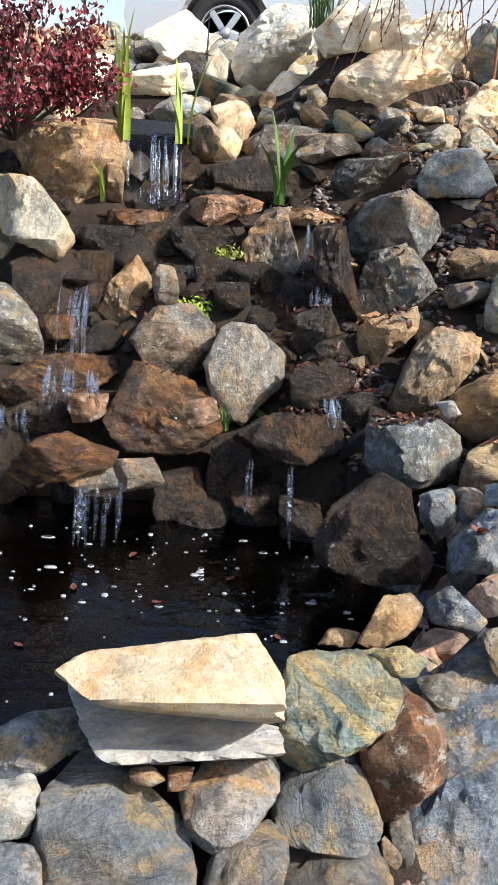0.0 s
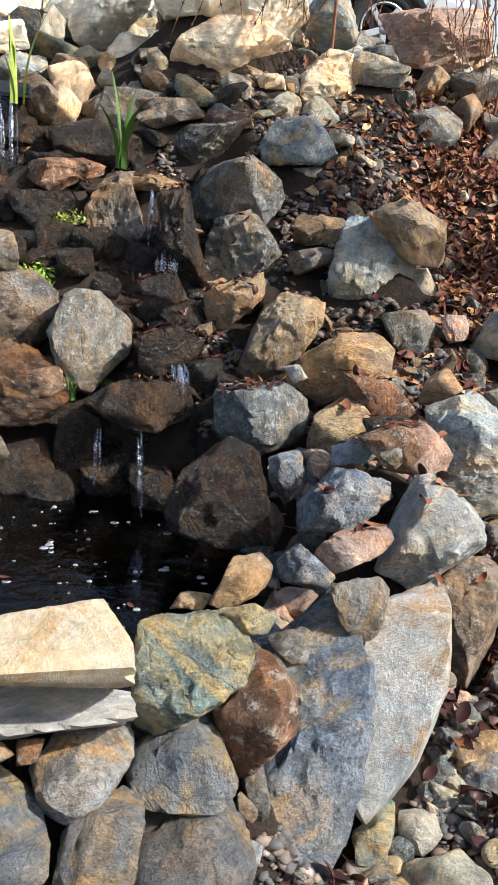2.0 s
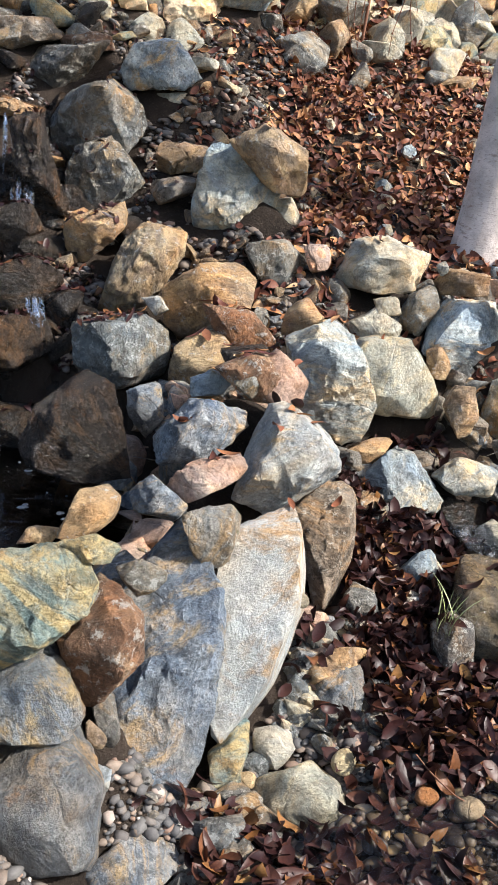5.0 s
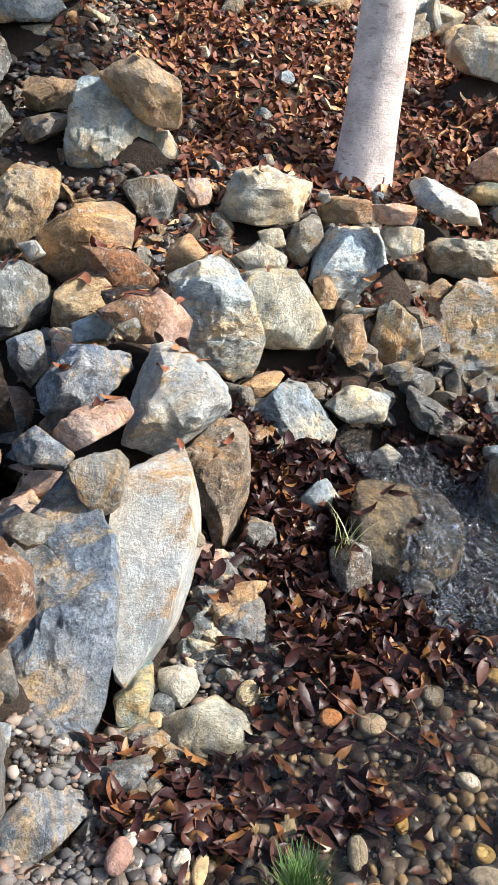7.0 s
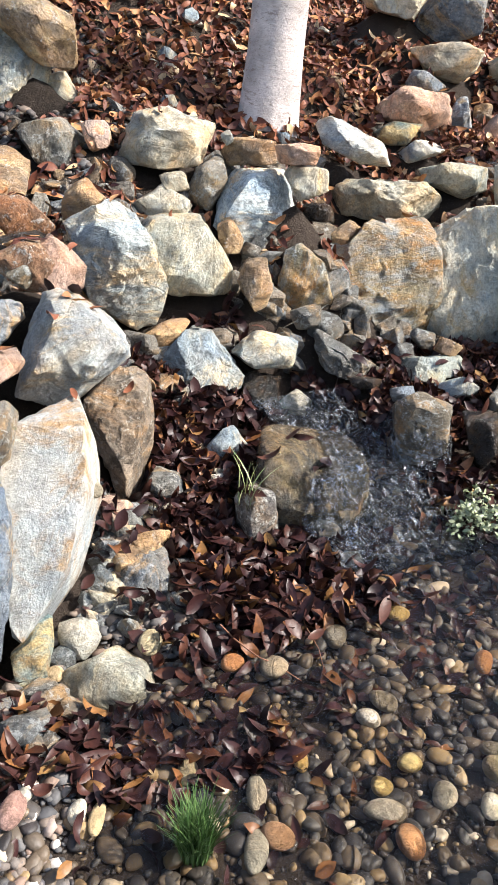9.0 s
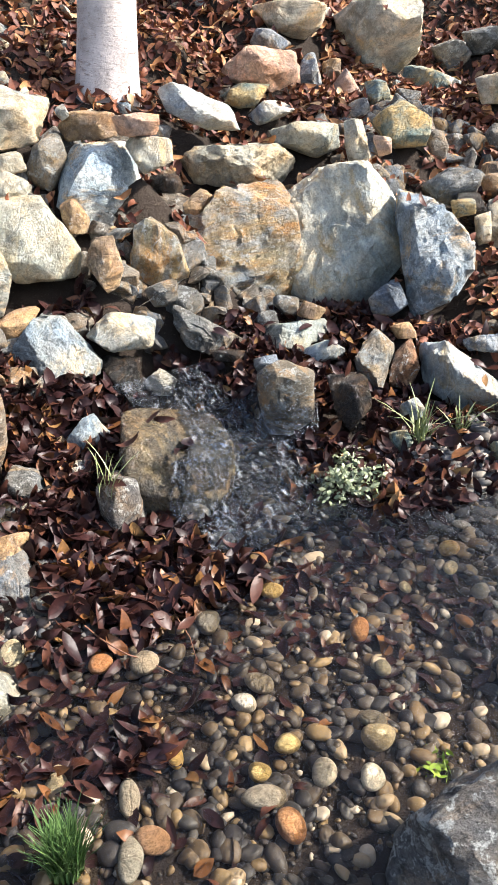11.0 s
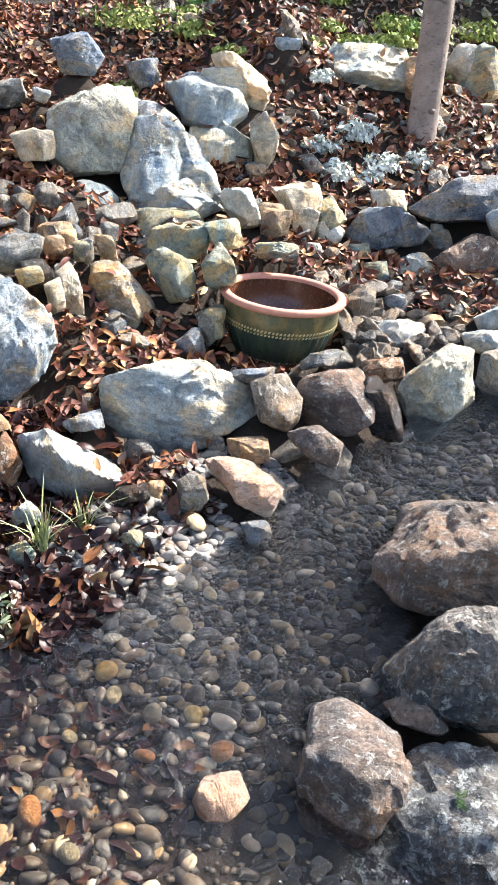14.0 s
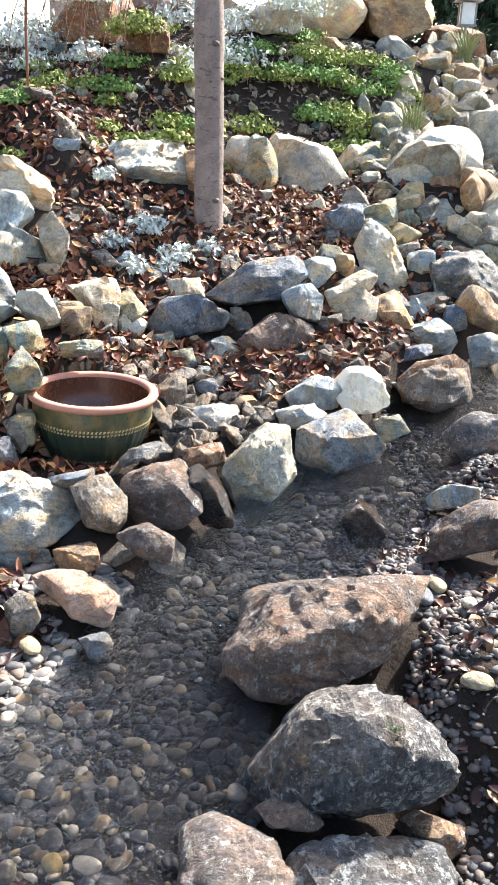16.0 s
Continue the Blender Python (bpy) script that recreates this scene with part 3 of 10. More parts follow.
rock("rock", "G", (-0.84, 3.18, 0.90), (-12, 2, 14), 0.20, ((180, 0.13), (-80, 0.129), (12, 0.108), (46, 0.097), (84, 0.129)), 66, "angular grey lichen-spotted rock beside the upper cascade", "cascade rocks")
rock("boulder", "Y", (-0.774, 3.471, 1.254), (-6, 1, 12), 0.26, ((-119, 0.096), (-48, 0.151), (19, 0.1), (41, 0.071), (84, 0.123), (179, 0.131)), 67, "rough cream and yellow boulder beside the upper cascade", "cascade rocks")
rock("rock", "Y", (-0.96, 3.52, 1.14), (-7, 2, 15), 0.11, ((87, 0.052), (-139, 0.037), (-63, 0.06), (10, 0.096)), 68, "angular cream and yellow rock beside the upper cascade", "cascade rocks")
rock("boulder", "T", (-0.819, 4.072, 1.42), (-2, 0, 11), 0.28, ((-110, 0.167), (-77, 0.17), (-9, 0.276), (22, 0.271), (92, 0.167), (107, 0.184), (179, 0.274)), 69, "mottled tan-brown rock beside the top pool", "cascade rocks")
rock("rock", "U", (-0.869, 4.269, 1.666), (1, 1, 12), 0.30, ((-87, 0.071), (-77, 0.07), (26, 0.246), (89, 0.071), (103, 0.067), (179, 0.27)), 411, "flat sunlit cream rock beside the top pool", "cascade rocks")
rock("boulder", "U", (-0.88, 4.46, 1.67), (1, 0, 11), 0.26, ((124, 0.126), (-110, 0.115), (-88, 0.073), (-49, 0.176), (58, 0.142), (89, 0.069)), 70, "flat sunlit-painted cream boulder high on the slope", "slope rocks")
rock("boulder", "U", (-0.80, 4.39, 1.82), (3, 0, 10), 0.19, ((103, 0.052), (-125, 0.098), (-83, 0.068), (1, 0.19), (85, 0.088)), 71, "flat sunlit-painted cream boulder high on the slope", "slope rocks")
rock("rock", "U", (-0.44, 4.67, 1.82), (3, -2, 5), 0.15, ((100, 0.051), (-173, 0.144), (-88, 0.07), (-75, 0.077), (14, 0.136)), 72, "angular sunlit-painted cream rock high on the slope", "slope rocks")
rock("boulder", "U", (-0.42, 5.31, 2.06), (5, -2, 4), 0.22, ((117, 0.093), (-135, 0.112), (-94, 0.123), (-25, 0.147), (49, 0.135)), 73, "angular sunlit-painted cream boulder high on the slope", "slope rocks")
rock("boulder", "U", (0.086, 5.071, 2.066), (5, -4, -1), 0.36, ((-116, 0.306), (-50, 0.146), (-4, 0.196), (121, 0.122), (127, 0.105), (161, 0.14)), 74, "rough sunlit-painted cream boulder high on the slope", "slope rocks")
rock("rock", "U", (-0.22, 4.98, 1.92), (4, -3, 2), 0.13, ((139, 0.041), (-152, 0.099), (-89, 0.094), (-10, 0.086), (39, 0.079)), 75, "angular sunlit-painted cream rock high on the slope", "slope rocks")
rock("rock", "U", (0.15, 4.83, 1.82), (3, -4, -2), 0.16, ((138, 0.043), (-95, 0.096), (-47, 0.097), (8, 0.131), (102, 0.069)), 76, "angular sunlit-painted cream rock high on the slope", "slope rocks")
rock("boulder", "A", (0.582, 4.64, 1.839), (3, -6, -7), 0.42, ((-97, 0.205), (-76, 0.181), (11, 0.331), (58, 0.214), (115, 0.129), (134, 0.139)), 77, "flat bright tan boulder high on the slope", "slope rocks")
rock("rock", "U", (0.42, 4.66, 2.10), (6, -5, -6), 0.18, ((131, 0.073), (-152, 0.126), (-84, 0.11), (-20, 0.11), (54, 0.111)), 78, "angular sunlit-painted cream rock high on the slope", "slope rocks")
rock("boulder", "U", (0.82, 4.60, 2.08), (6, -7, -11), 0.22, ((109, 0.084), (-143, 0.131), (-109, 0.108), (-57, 0.161), (22, 0.14)), 79, "angular sunlit-painted cream boulder high on the slope", "slope rocks")
rock("rock", "L", (1.14, 4.68, 2.03), (5, -8, -14), 0.19, ((145, 0.109), (-150, 0.113), (-80, 0.122), (13, 0.104), (95, 0.12)), 80, "angular pale blue-grey rock high on the slope", "slope rocks")
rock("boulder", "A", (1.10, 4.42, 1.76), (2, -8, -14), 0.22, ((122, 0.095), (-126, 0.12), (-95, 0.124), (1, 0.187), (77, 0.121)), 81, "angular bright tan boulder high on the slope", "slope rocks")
rock("rock", "C", (0.891, 3.97, 1.493), (-2, -8, -12), 0.19, ((-162, 0.155), (-93, 0.093), (-59, 0.13), (33, 0.097), (81, 0.086), (142, 0.112)), 82, "rough blue-grey and tan rock on the leaf-strewn bank", "bank rocks")
rock("boulder", "K", (0.505, 4.119, 1.446), (-2, -6, -7), 0.21, ((-162, 0.188), (-84, 0.079), (-66, 0.073), (1, 0.186), (98, 0.068), (126, 0.089)), 83, "rough dark grey-brown boulder beside the upper cascade", "cascade rocks")
rock("rock", "R", (0.60, 4.15, 1.55), (-1, -6, -8), 0.10, ((94, 0.03), (-158, 0.089), (-89, 0.036), (10, 0.097)), 84, "flat rusty brown rock high on the slope", "slope rocks")
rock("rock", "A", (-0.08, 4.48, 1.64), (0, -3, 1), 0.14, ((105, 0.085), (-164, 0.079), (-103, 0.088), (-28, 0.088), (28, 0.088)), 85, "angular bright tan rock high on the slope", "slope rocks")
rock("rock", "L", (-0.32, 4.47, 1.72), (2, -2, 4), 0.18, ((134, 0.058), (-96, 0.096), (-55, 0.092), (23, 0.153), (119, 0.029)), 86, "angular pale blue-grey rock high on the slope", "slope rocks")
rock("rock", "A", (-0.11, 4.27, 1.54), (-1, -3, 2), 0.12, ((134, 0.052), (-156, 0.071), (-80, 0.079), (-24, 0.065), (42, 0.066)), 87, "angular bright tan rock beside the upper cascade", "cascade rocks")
rock("boulder", "O", (-0.48, 3.82, 1.24), (-5, -1, 7), 0.22, ((90, 0.026), (-161, 0.199), (-88, 0.032)), 88, "flat wet orange-brown boulder beside the upper cascade", "cascade rocks")
rock("rock", "O", (0.26, 3.68, 1.31), (-5, -5, -4), 0.15, ((85, 0.017), (-151, 0.123), (-95, 0.019)), 89, "flat wet orange-brown rock beside the upper cascade", "cascade rocks")
rock("boulder", "R", (-0.06, 3.78, 1.30), (-5, -3, 1), 0.17, ((152, 0.145), (-111, 0.079), (-73, 0.043), (23, 0.162), (93, 0.056)), 90, "flat rusty brown boulder beside the upper cascade", "cascade rocks")
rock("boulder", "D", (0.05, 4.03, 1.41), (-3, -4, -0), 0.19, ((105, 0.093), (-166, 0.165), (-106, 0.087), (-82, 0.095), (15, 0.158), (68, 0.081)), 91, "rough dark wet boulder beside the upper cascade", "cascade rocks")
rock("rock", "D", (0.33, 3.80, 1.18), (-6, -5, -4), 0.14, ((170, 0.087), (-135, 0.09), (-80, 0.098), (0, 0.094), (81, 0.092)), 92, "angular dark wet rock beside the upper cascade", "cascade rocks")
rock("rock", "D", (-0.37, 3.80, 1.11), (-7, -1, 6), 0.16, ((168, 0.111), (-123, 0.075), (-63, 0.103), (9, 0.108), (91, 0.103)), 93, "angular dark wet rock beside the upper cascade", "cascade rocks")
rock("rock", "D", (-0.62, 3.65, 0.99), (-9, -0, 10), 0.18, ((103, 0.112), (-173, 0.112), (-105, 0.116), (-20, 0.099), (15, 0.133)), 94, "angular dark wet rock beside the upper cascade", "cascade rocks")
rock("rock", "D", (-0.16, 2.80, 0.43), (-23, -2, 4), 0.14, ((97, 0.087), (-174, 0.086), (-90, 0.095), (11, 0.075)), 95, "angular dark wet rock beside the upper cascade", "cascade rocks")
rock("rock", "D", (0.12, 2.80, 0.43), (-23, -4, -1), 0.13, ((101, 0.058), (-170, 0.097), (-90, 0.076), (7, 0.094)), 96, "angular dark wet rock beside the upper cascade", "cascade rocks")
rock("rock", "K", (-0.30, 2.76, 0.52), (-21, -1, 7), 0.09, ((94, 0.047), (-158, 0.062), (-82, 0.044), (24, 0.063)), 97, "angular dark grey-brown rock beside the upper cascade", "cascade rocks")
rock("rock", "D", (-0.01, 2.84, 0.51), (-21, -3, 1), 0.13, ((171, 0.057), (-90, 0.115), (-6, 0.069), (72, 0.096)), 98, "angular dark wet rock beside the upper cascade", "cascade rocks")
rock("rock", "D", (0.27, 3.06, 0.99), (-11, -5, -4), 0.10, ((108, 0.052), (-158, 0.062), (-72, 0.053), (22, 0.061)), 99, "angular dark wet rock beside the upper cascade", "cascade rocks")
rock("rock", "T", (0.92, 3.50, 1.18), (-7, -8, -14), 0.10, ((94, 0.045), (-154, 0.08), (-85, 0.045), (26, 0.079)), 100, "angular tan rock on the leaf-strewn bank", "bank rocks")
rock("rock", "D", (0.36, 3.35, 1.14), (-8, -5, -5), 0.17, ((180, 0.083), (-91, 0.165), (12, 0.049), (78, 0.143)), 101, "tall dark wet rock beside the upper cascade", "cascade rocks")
rock("rock", "Y", (1.00, 3.93, 1.37), (-3, -6, -14), 0.12, ((93, 0.028), (-153, 0.098), (-95, 0.033), (-32, 0.083)), 102, "flat cream and yellow rock on the leaf-strewn bank", "bank rocks")
rock("rock", "Y", (1.08, 3.93, 1.52), (-1, -6, -15), 0.07, ((80, 0.016), (-166, 0.061), (-99, 0.025), (-56, 0.037)), 103, "flat cream and yellow rock on the leaf-strewn bank", "bank rocks")
rock("stone", "Y", (1.17, 3.88, 1.44), (-2, -7, -16), 0.06, ((65, 0.01), (-135, 0.012), (-59, 0.039)), 104, "angular cream and yellow stone on the leaf-strewn bank", "bank rocks")
rock("rock", "N", (1.39, 4.03, 1.35), (-3, -8, -19), 0.09, ((180, 0.056), (-104, 0.053), (12, 0.041), (53, 0.02)), 105, "angular mossy green-grey and ochre rock on the leaf-strewn bank", "bank rocks")
rock("rock", "D", (1.12, 3.86, 1.29), (-4, -6, -15), 0.13, ((112, 0.073), (-173, 0.084), (-117, 0.081), (-71, 0.081), (27, 0.056)), 106, "angular dark wet rock on the leaf-strewn bank", "bank rocks")
rock("rock", "D", (1.41, 3.91, 1.20), (-5, -8, -19), 0.17, ((81, 0.058), (-125, 0.021), (-113, 0.021), (51, 0.064)), 107, "angular dark wet rock on the leaf-strewn bank", "bank rocks")
rock("boulder", "L", (1.28, 4.41, 1.83), (3, -7, -16), 0.18, ((96, 0.075), (-153, 0.137), (-98, 0.06), (-36, 0.152), (69, 0.059)), 108, "flat pale blue-grey boulder high on the slope", "slope rocks")
rock("rock", "G", (1.35, 4.46, 1.88), (4, -7, -17), 0.10, ((98, 0.056), (-155, 0.052), (-86, 0.063), (12, 0.064)), 109, "angular grey lichen-spotted rock high on the slope", "slope rocks")
rock("boulder", "P", (1.76, 4.92, 2.04), (5, -8, -20), 0.28, ((91, 0.119), (-148, 0.172), (-101, 0.134), (-68, 0.183), (1, 0.272)), 110, "angular pinkish boulder high on the slope", "slope rocks")
rock("boulder", "G", (1.91, 4.82, 1.84), (3, -9, -22), 0.21, ((89, 0.033), (-124, 0.09), (-90, 0.039), (1, 0.214)), 111, "flat grey lichen-spotted boulder high on the slope", "slope rocks")
rock("rock", "G", (1.47, 4.36, 1.69), (2, -8, -19), 0.08, ((87, 0.055), (-174, 0.045), (-78, 0.044), (9, 0.047)), 112, "angular grey lichen-spotted rock high on the slope", "slope rocks")
rock("rock", "N", (2.18, 4.85, 1.69), (1, -10, -24), 0.08, ((180, 0.051), (-79, 0.049), (8, 0.045), (94, 0.057)), 113, "angular mossy green-grey and ochre rock high on the slope", "slope rocks")
rock("rock", "T", (2.10, 4.72, 1.99), (5, -10, -25), 0.08, ((91, 0.052), (-173, 0.048), (-88, 0.054), (0, 0.055)), 114, "angular tan rock high on the slope", "slope rocks")
rock("rock", "N", (0.644, 1.424, 0.166), (-43, -7, -17), 0.09, ((-166, 0.041), (-119, 0.061), (-9, 0.034), (28, 0.07), (135, 0.037)), 115, "tall mossy green-grey and ochre rock on top of the pond wall", "pond wall stones")
rock("stone", "Y", (0.751, 1.44, 0.16), (-42, -8, -20), 0.06, ((-167, 0.036), (-99, 0.041), (-33, 0.038), (13, 0.045), (97, 0.043)), 116, "angular cream and yellow stone on top of the pond wall", "pond wall stones")
rock("rock", "F", (0.769, 1.336, 0.115), (-44, -9, -21), 0.13, ((-163, 0.1), (-85, 0.067), (-54, 0.079), (4, 0.095), (52, 0.081), (112, 0.053), (148, 0.076)), 117, "rough grey-cream rock on top of the pond wall", "pond wall stones")
rock("rock", "G", (0.57, 1.23, 0.16), (-47, -4, -14), 0.06, ((95, 0.029), (-167, 0.052), (-96, 0.031), (-58, 0.038), (21, 0.052)), 118, "angular grey lichen-spotted rock on top of the pond wall", "pond wall stones")
rock("rock", "B", (0.39, 1.18, 0.13), (-49, -2, -9), 0.13, ((127, 0.061), (-134, 0.086), (-62, 0.037), (-55, 0.04), (82, 0.076)), 119, "angular dark blue-grey rock in the dry-stone pond wall", "pond wall stones")
rock("rock", "B", (0.944, 1.55, 0.193), (-38, -9, -24), 0.10, ((-143, 0.069), (-85, 0.064), (-9, 0.056), (14, 0.064), (110, 0.049), (162, 0.047)), 120, "angular dark blue-grey rock on top of the pond wall", "pond wall stones")
rock("rock", "G", (1.11, 1.83, 0.24), (-33, -8, -23), 0.08, ((150, 0.046), (-141, 0.03), (-65, 0.064), (7, 0.041), (68, 0.052)), 121, "angular grey lichen-spotted rock on the leaf-strewn bank", "bank rocks")
rock("stone", "W", (0.35, 1.27, 0.30), (-44, -1, -8), 0.03, ((66, 0.018), (-173, 0.01), (-111, 0.021), (-8, 0.011)), 122, "tall white-grey stone in the dry-stone pond wall", "pond wall stones")
rock("stone", "T", (0.34, 1.32, 0.36), (-41, -1, -7), 0.03, ((44, 0.004), (-180, 0.018), (-118, 0.018), (-42, 0.022)), 123, "angular tan stone in the dry-stone pond wall", "pond wall stones")
rock("rock", "T", (1.75, 2.73, 0.92), (-11, -5, -27), 0.09, ((133, 0.061), (-148, 0.074), (-87, 0.042), (0, 0.087), (81, 0.039)), 125, "angular tan rock on the leaf-strewn bank", "bank rocks")
rock("stone", "W", (1.68, 2.75, 0.96), (-11, -4, -26), 0.04, ((117, 0.02), (-152, 0.016), (-58, 0.019), (30, 0.017)), 126, "angular white-grey stone on the leaf-strewn bank", "bank rocks")
rock("rock", "G", (1.60, 2.72, 0.82), (-13, -4, -25), 0.10, ((159, 0.047), (-169, 0.067), (-99, 0.082), (-32, 0.048), (15, 0.063), (116, 0.056)), 127, "rough grey lichen-spotted rock on the leaf-strewn bank", "bank rocks")
rock("rock", "C", (1.731, 2.623, 0.754), (-15, -5, -27), 0.19, ((-121, 0.107), (-82, 0.127), (1, 0.131), (17, 0.117), (87, 0.122), (148, 0.109), (165, 0.116)), 128, "rough dark blue-grey rock on the leaf-strewn bank", "bank rocks")
rock("stone", "T", (1.60, 2.52, 0.70), (-16, -4, -26), 0.07, ((115, 0.044), (-173, 0.037), (-99, 0.047), (-22, 0.041), (33, 0.031)), 129, "angular tan stone on the leaf-strewn bank", "bank rocks")
rock("rock", "T", (1.60, 2.32, 0.60), (-19, -5, -28), 0.09, ((159, 0.049), (-153, 0.039), (-57, 0.064), (8, 0.042), (90, 0.079)), 130, "tall tan rock on the leaf-strewn bank", "bank rocks")
rock("rock", "X", (1.823, 2.399, 0.583), (-18, -6, -30), 0.14, ((-162, 0.095), (-84, 0.091), (12, 0.065), (51, 0.068), (114, 0.095), (167, 0.073)), 131, "rough grey and ochre streaked rock on the leaf-strewn bank", "bank rocks")
rock("rock", "T", (2.05, 2.57, 0.65), (-16, -8, -32), 0.09, ((128, 0.023), (-124, 0.072), (-73, 0.036), (-14, 0.072), (58, 0.061)), 132, "angular tan rock on the leaf-strewn bank", "bank rocks")
rock("rock", "Y", (2.04, 2.53, 0.59), (-17, -8, -32), 0.09, ((144, 0.048), (-139, 0.052), (-67, 0.051), (0, 0.065), (81, 0.059)), 133, "angular cream and yellow rock on the leaf-strewn bank", "bank rocks")
rock("boulder", "X", (2.218, 2.477, 0.484), (-19, -9, -34), 0.29, ((-162, 0.175), (-109, 0.184), (-107, 0.186), (-36, 0.23), (0, 0.171), (30, 0.222), (91, 0.216), (145, 0.154), (165, 0.161)), 134, "rough grey and ochre streaked boulder on the leaf-strewn bank", "bank rocks")
rock("boulder", "F", (2.3, 2.702, 0.735), (-13, -9, -34), 0.22, ((-147, 0.179), (-104, 0.07), (-89, 0.067), (-46, 0.17), (45, 0.134), (85, 0.063), (118, 0.109)), 135, "flat flat grey-cream boulder on the leaf-strewn bank", "bank rocks")
rock("rock", "Y", (1.86, 2.52, 0.86), (-13, -7, -30), 0.09, ((133, 0.066), (-151, 0.042), (-73, 0.046), (0, 0.066), (79, 0.046)), 136, "angular cream and yellow rock on the leaf-strewn bank", "bank rocks")
rock("rock", "W", (2.221, 2.812, 0.923), (-10, -8, -33), 0.16, ((-166, 0.1), (-118, 0.048), (-102, 0.058), (21, 0.083), (60, 0.039), (97, 0.089)), 137, "rough white-grey rock on the leaf-strewn bank", "bank rocks")
rock("rock", "N", (2.53, 2.97, 0.92), (-10, -9, -35), 0.09, ((109, 0.046), (-158, 0.082), (-93, 0.043), (-43, 0.05), (81, 0.04)), 138, "angular mossy green-grey and ochre rock on the leaf-strewn bank", "bank rocks")
rock("rock", "W", (2.56, 2.87, 0.89), (-10, -10, -37), 0.11, ((119, 0.021), (-111, 0.065), (-75, 0.046), (30, 0.074)), 139, "angular white-grey rock on the leaf-strewn bank", "bank rocks")
rock("rock", "P", (2.66, 3.11, 0.99), (-8, -10, -36), 0.17, ((122, 0.075), (-106, 0.063), (-94, 0.083), (8, 0.153), (75, 0.077)), 140, "angular pinkish rock on the leaf-strewn bank", "bank rocks")
rock("rock", "Y", (2.94, 3.26, 1.15), (-5, -11, -38), 0.15, ((90, 0.071), (-144, 0.077), (-115, 0.056), (-61, 0.091), (-28, 0.118), (60, 0.093)), 141, "rough cream and yellow rock on the leaf-strewn bank", "bank rocks")
rock("rock", "B", (2.78, 3.17, 1.09), (-6, -10, -37), 0.10, ((143, 0.062), (-119, 0.043), (-68, 0.056), (53, 0.025)), 142, "angular dark blue-grey rock on the leaf-strewn bank", "bank rocks")
rock("rock", "B", (3.08, 3.49, 1.33), (-3, -11, -38), 0.20, ((150, 0.098), (-111, 0.136), (-76, 0.119), (-7, 0.144), (75, 0.129), (135, 0.082)), 143, "rough dark blue-grey rock on the leaf-strewn bank", "bank rocks")
rock("rock", "Y", (2.82, 3.55, 1.40), (-2, -9, -35), 0.19, ((155, 0.137), (-141, 0.106), (-112, 0.082), (-40, 0.133), (1, 0.144), (80, 0.1)), 144, "rough cream and yellow rock on the leaf-strewn bank", "bank rocks")
rock("rock", "F", (2.60, 2.68, 0.80), (-12, -11, -38), 0.13, ((96, 0.063), (-150, 0.08), (-116, 0.043), (-72, 0.074), (0, 0.119), (77, 0.06)), 145, "rough flat grey-cream rock on the leaf-strewn bank", "bank rocks")
rock("stone", "P", (1.28, 2.91, 0.94), (-11, -1, -19), 0.06, ((92, 0.045), (-163, 0.027), (-70, 0.038), (8, 0.038)), 146, "angular pinkish stone on the leaf-strewn bank", "bank rocks")
rock("rock", "L", (1.374, 2.213, 0.43), (-24, -3, -24), 0.16, ((-135, 0.104), (-90, 0.089), (-26, 0.135), (37, 0.063), (72, 0.077), (139, 0.076)), 147, "angular pale blue-grey rock on the leaf-strewn bank", "bank rocks")
rock("rock", "L", (1.56, 2.19, 0.44), (-23, -5, -28), 0.11, ((110, 0.054), (-126, 0.051), (-90, 0.053), (-17, 0.095), (82, 0.05)), 148, "angular pale blue-grey rock on the leaf-strewn bank", "bank rocks")
rock("rock", "D", (1.55, 2.14, 0.31), (-26, -5, -28), 0.09, ((180, 0.052), (-101, 0.063), (-8, 0.044), (80, 0.061)), 149, "angular dark wet rock on the leaf-strewn bank", "bank rocks")
rock("stone", "Y", (1.67, 2.12, 0.28), (-26, -6, -30), 0.06, ((131, 0.031), (-166, 0.043), (-98, 0.038), (-22, 0.04), (48, 0.031)), 150, "angular cream and yellow stone on the leaf-strewn bank", "bank rocks")
rock("rock", "L", (1.33, 1.95, 0.29), (-29, -4, -26), 0.10, ((138, 0.018), (-106, 0.066), (-59, 0.05), (0, 0.069), (117, 0.027)), 151, "angular pale blue-grey rock on the leaf-strewn bank", "bank rocks")
rock("stone", "W", (1.26, 1.82, 0.25), (-32, -4, -26), 0.03, ((95, 0.013), (-164, 0.023), (-90, 0.015), (0, 0.027)), 152, "angular white-grey stone on the leaf-strewn bank", "bank rocks")
rock("rock", "Q", (1.475, 1.675, 0.275), (3, 4, -22), 0.27, ((180, 0.135), (0, 0.13), (90, 0.08), (-90, 0.12), (140, 0.17), (35, 0.155)), 153, "low flat wet brown rock with water sliding over it", "stream rocks")
rock("rock", "E", (1.284, 1.639, 0.248), (-34, -5, -27), 0.12, ((-174, 0.048), (-139, 0.052), (-58, 0.063), (4, 0.049), (60, 0.065), (126, 0.064)), 154, "rough dark wet rock among pebbles by the stream", "stream rocks")
rock("stone", "Y", (1.45, 1.55, 0.22), (-34, -7, -32), 0.06, ((109, 0.043), (-174, 0.033), (-100, 0.045), (-38, 0.035), (27, 0.028)), 155, "angular cream and yellow stone among pebbles by the stream", "stream rocks")
rock("stone", "W", (1.46, 1.44, 0.17), (-36, -8, -33), 0.05, ((98, 0.032), (-167, 0.025), (-73, 0.029), (7, 0.029)), 156, "angular white-grey stone among pebbles by the stream", "stream rocks")
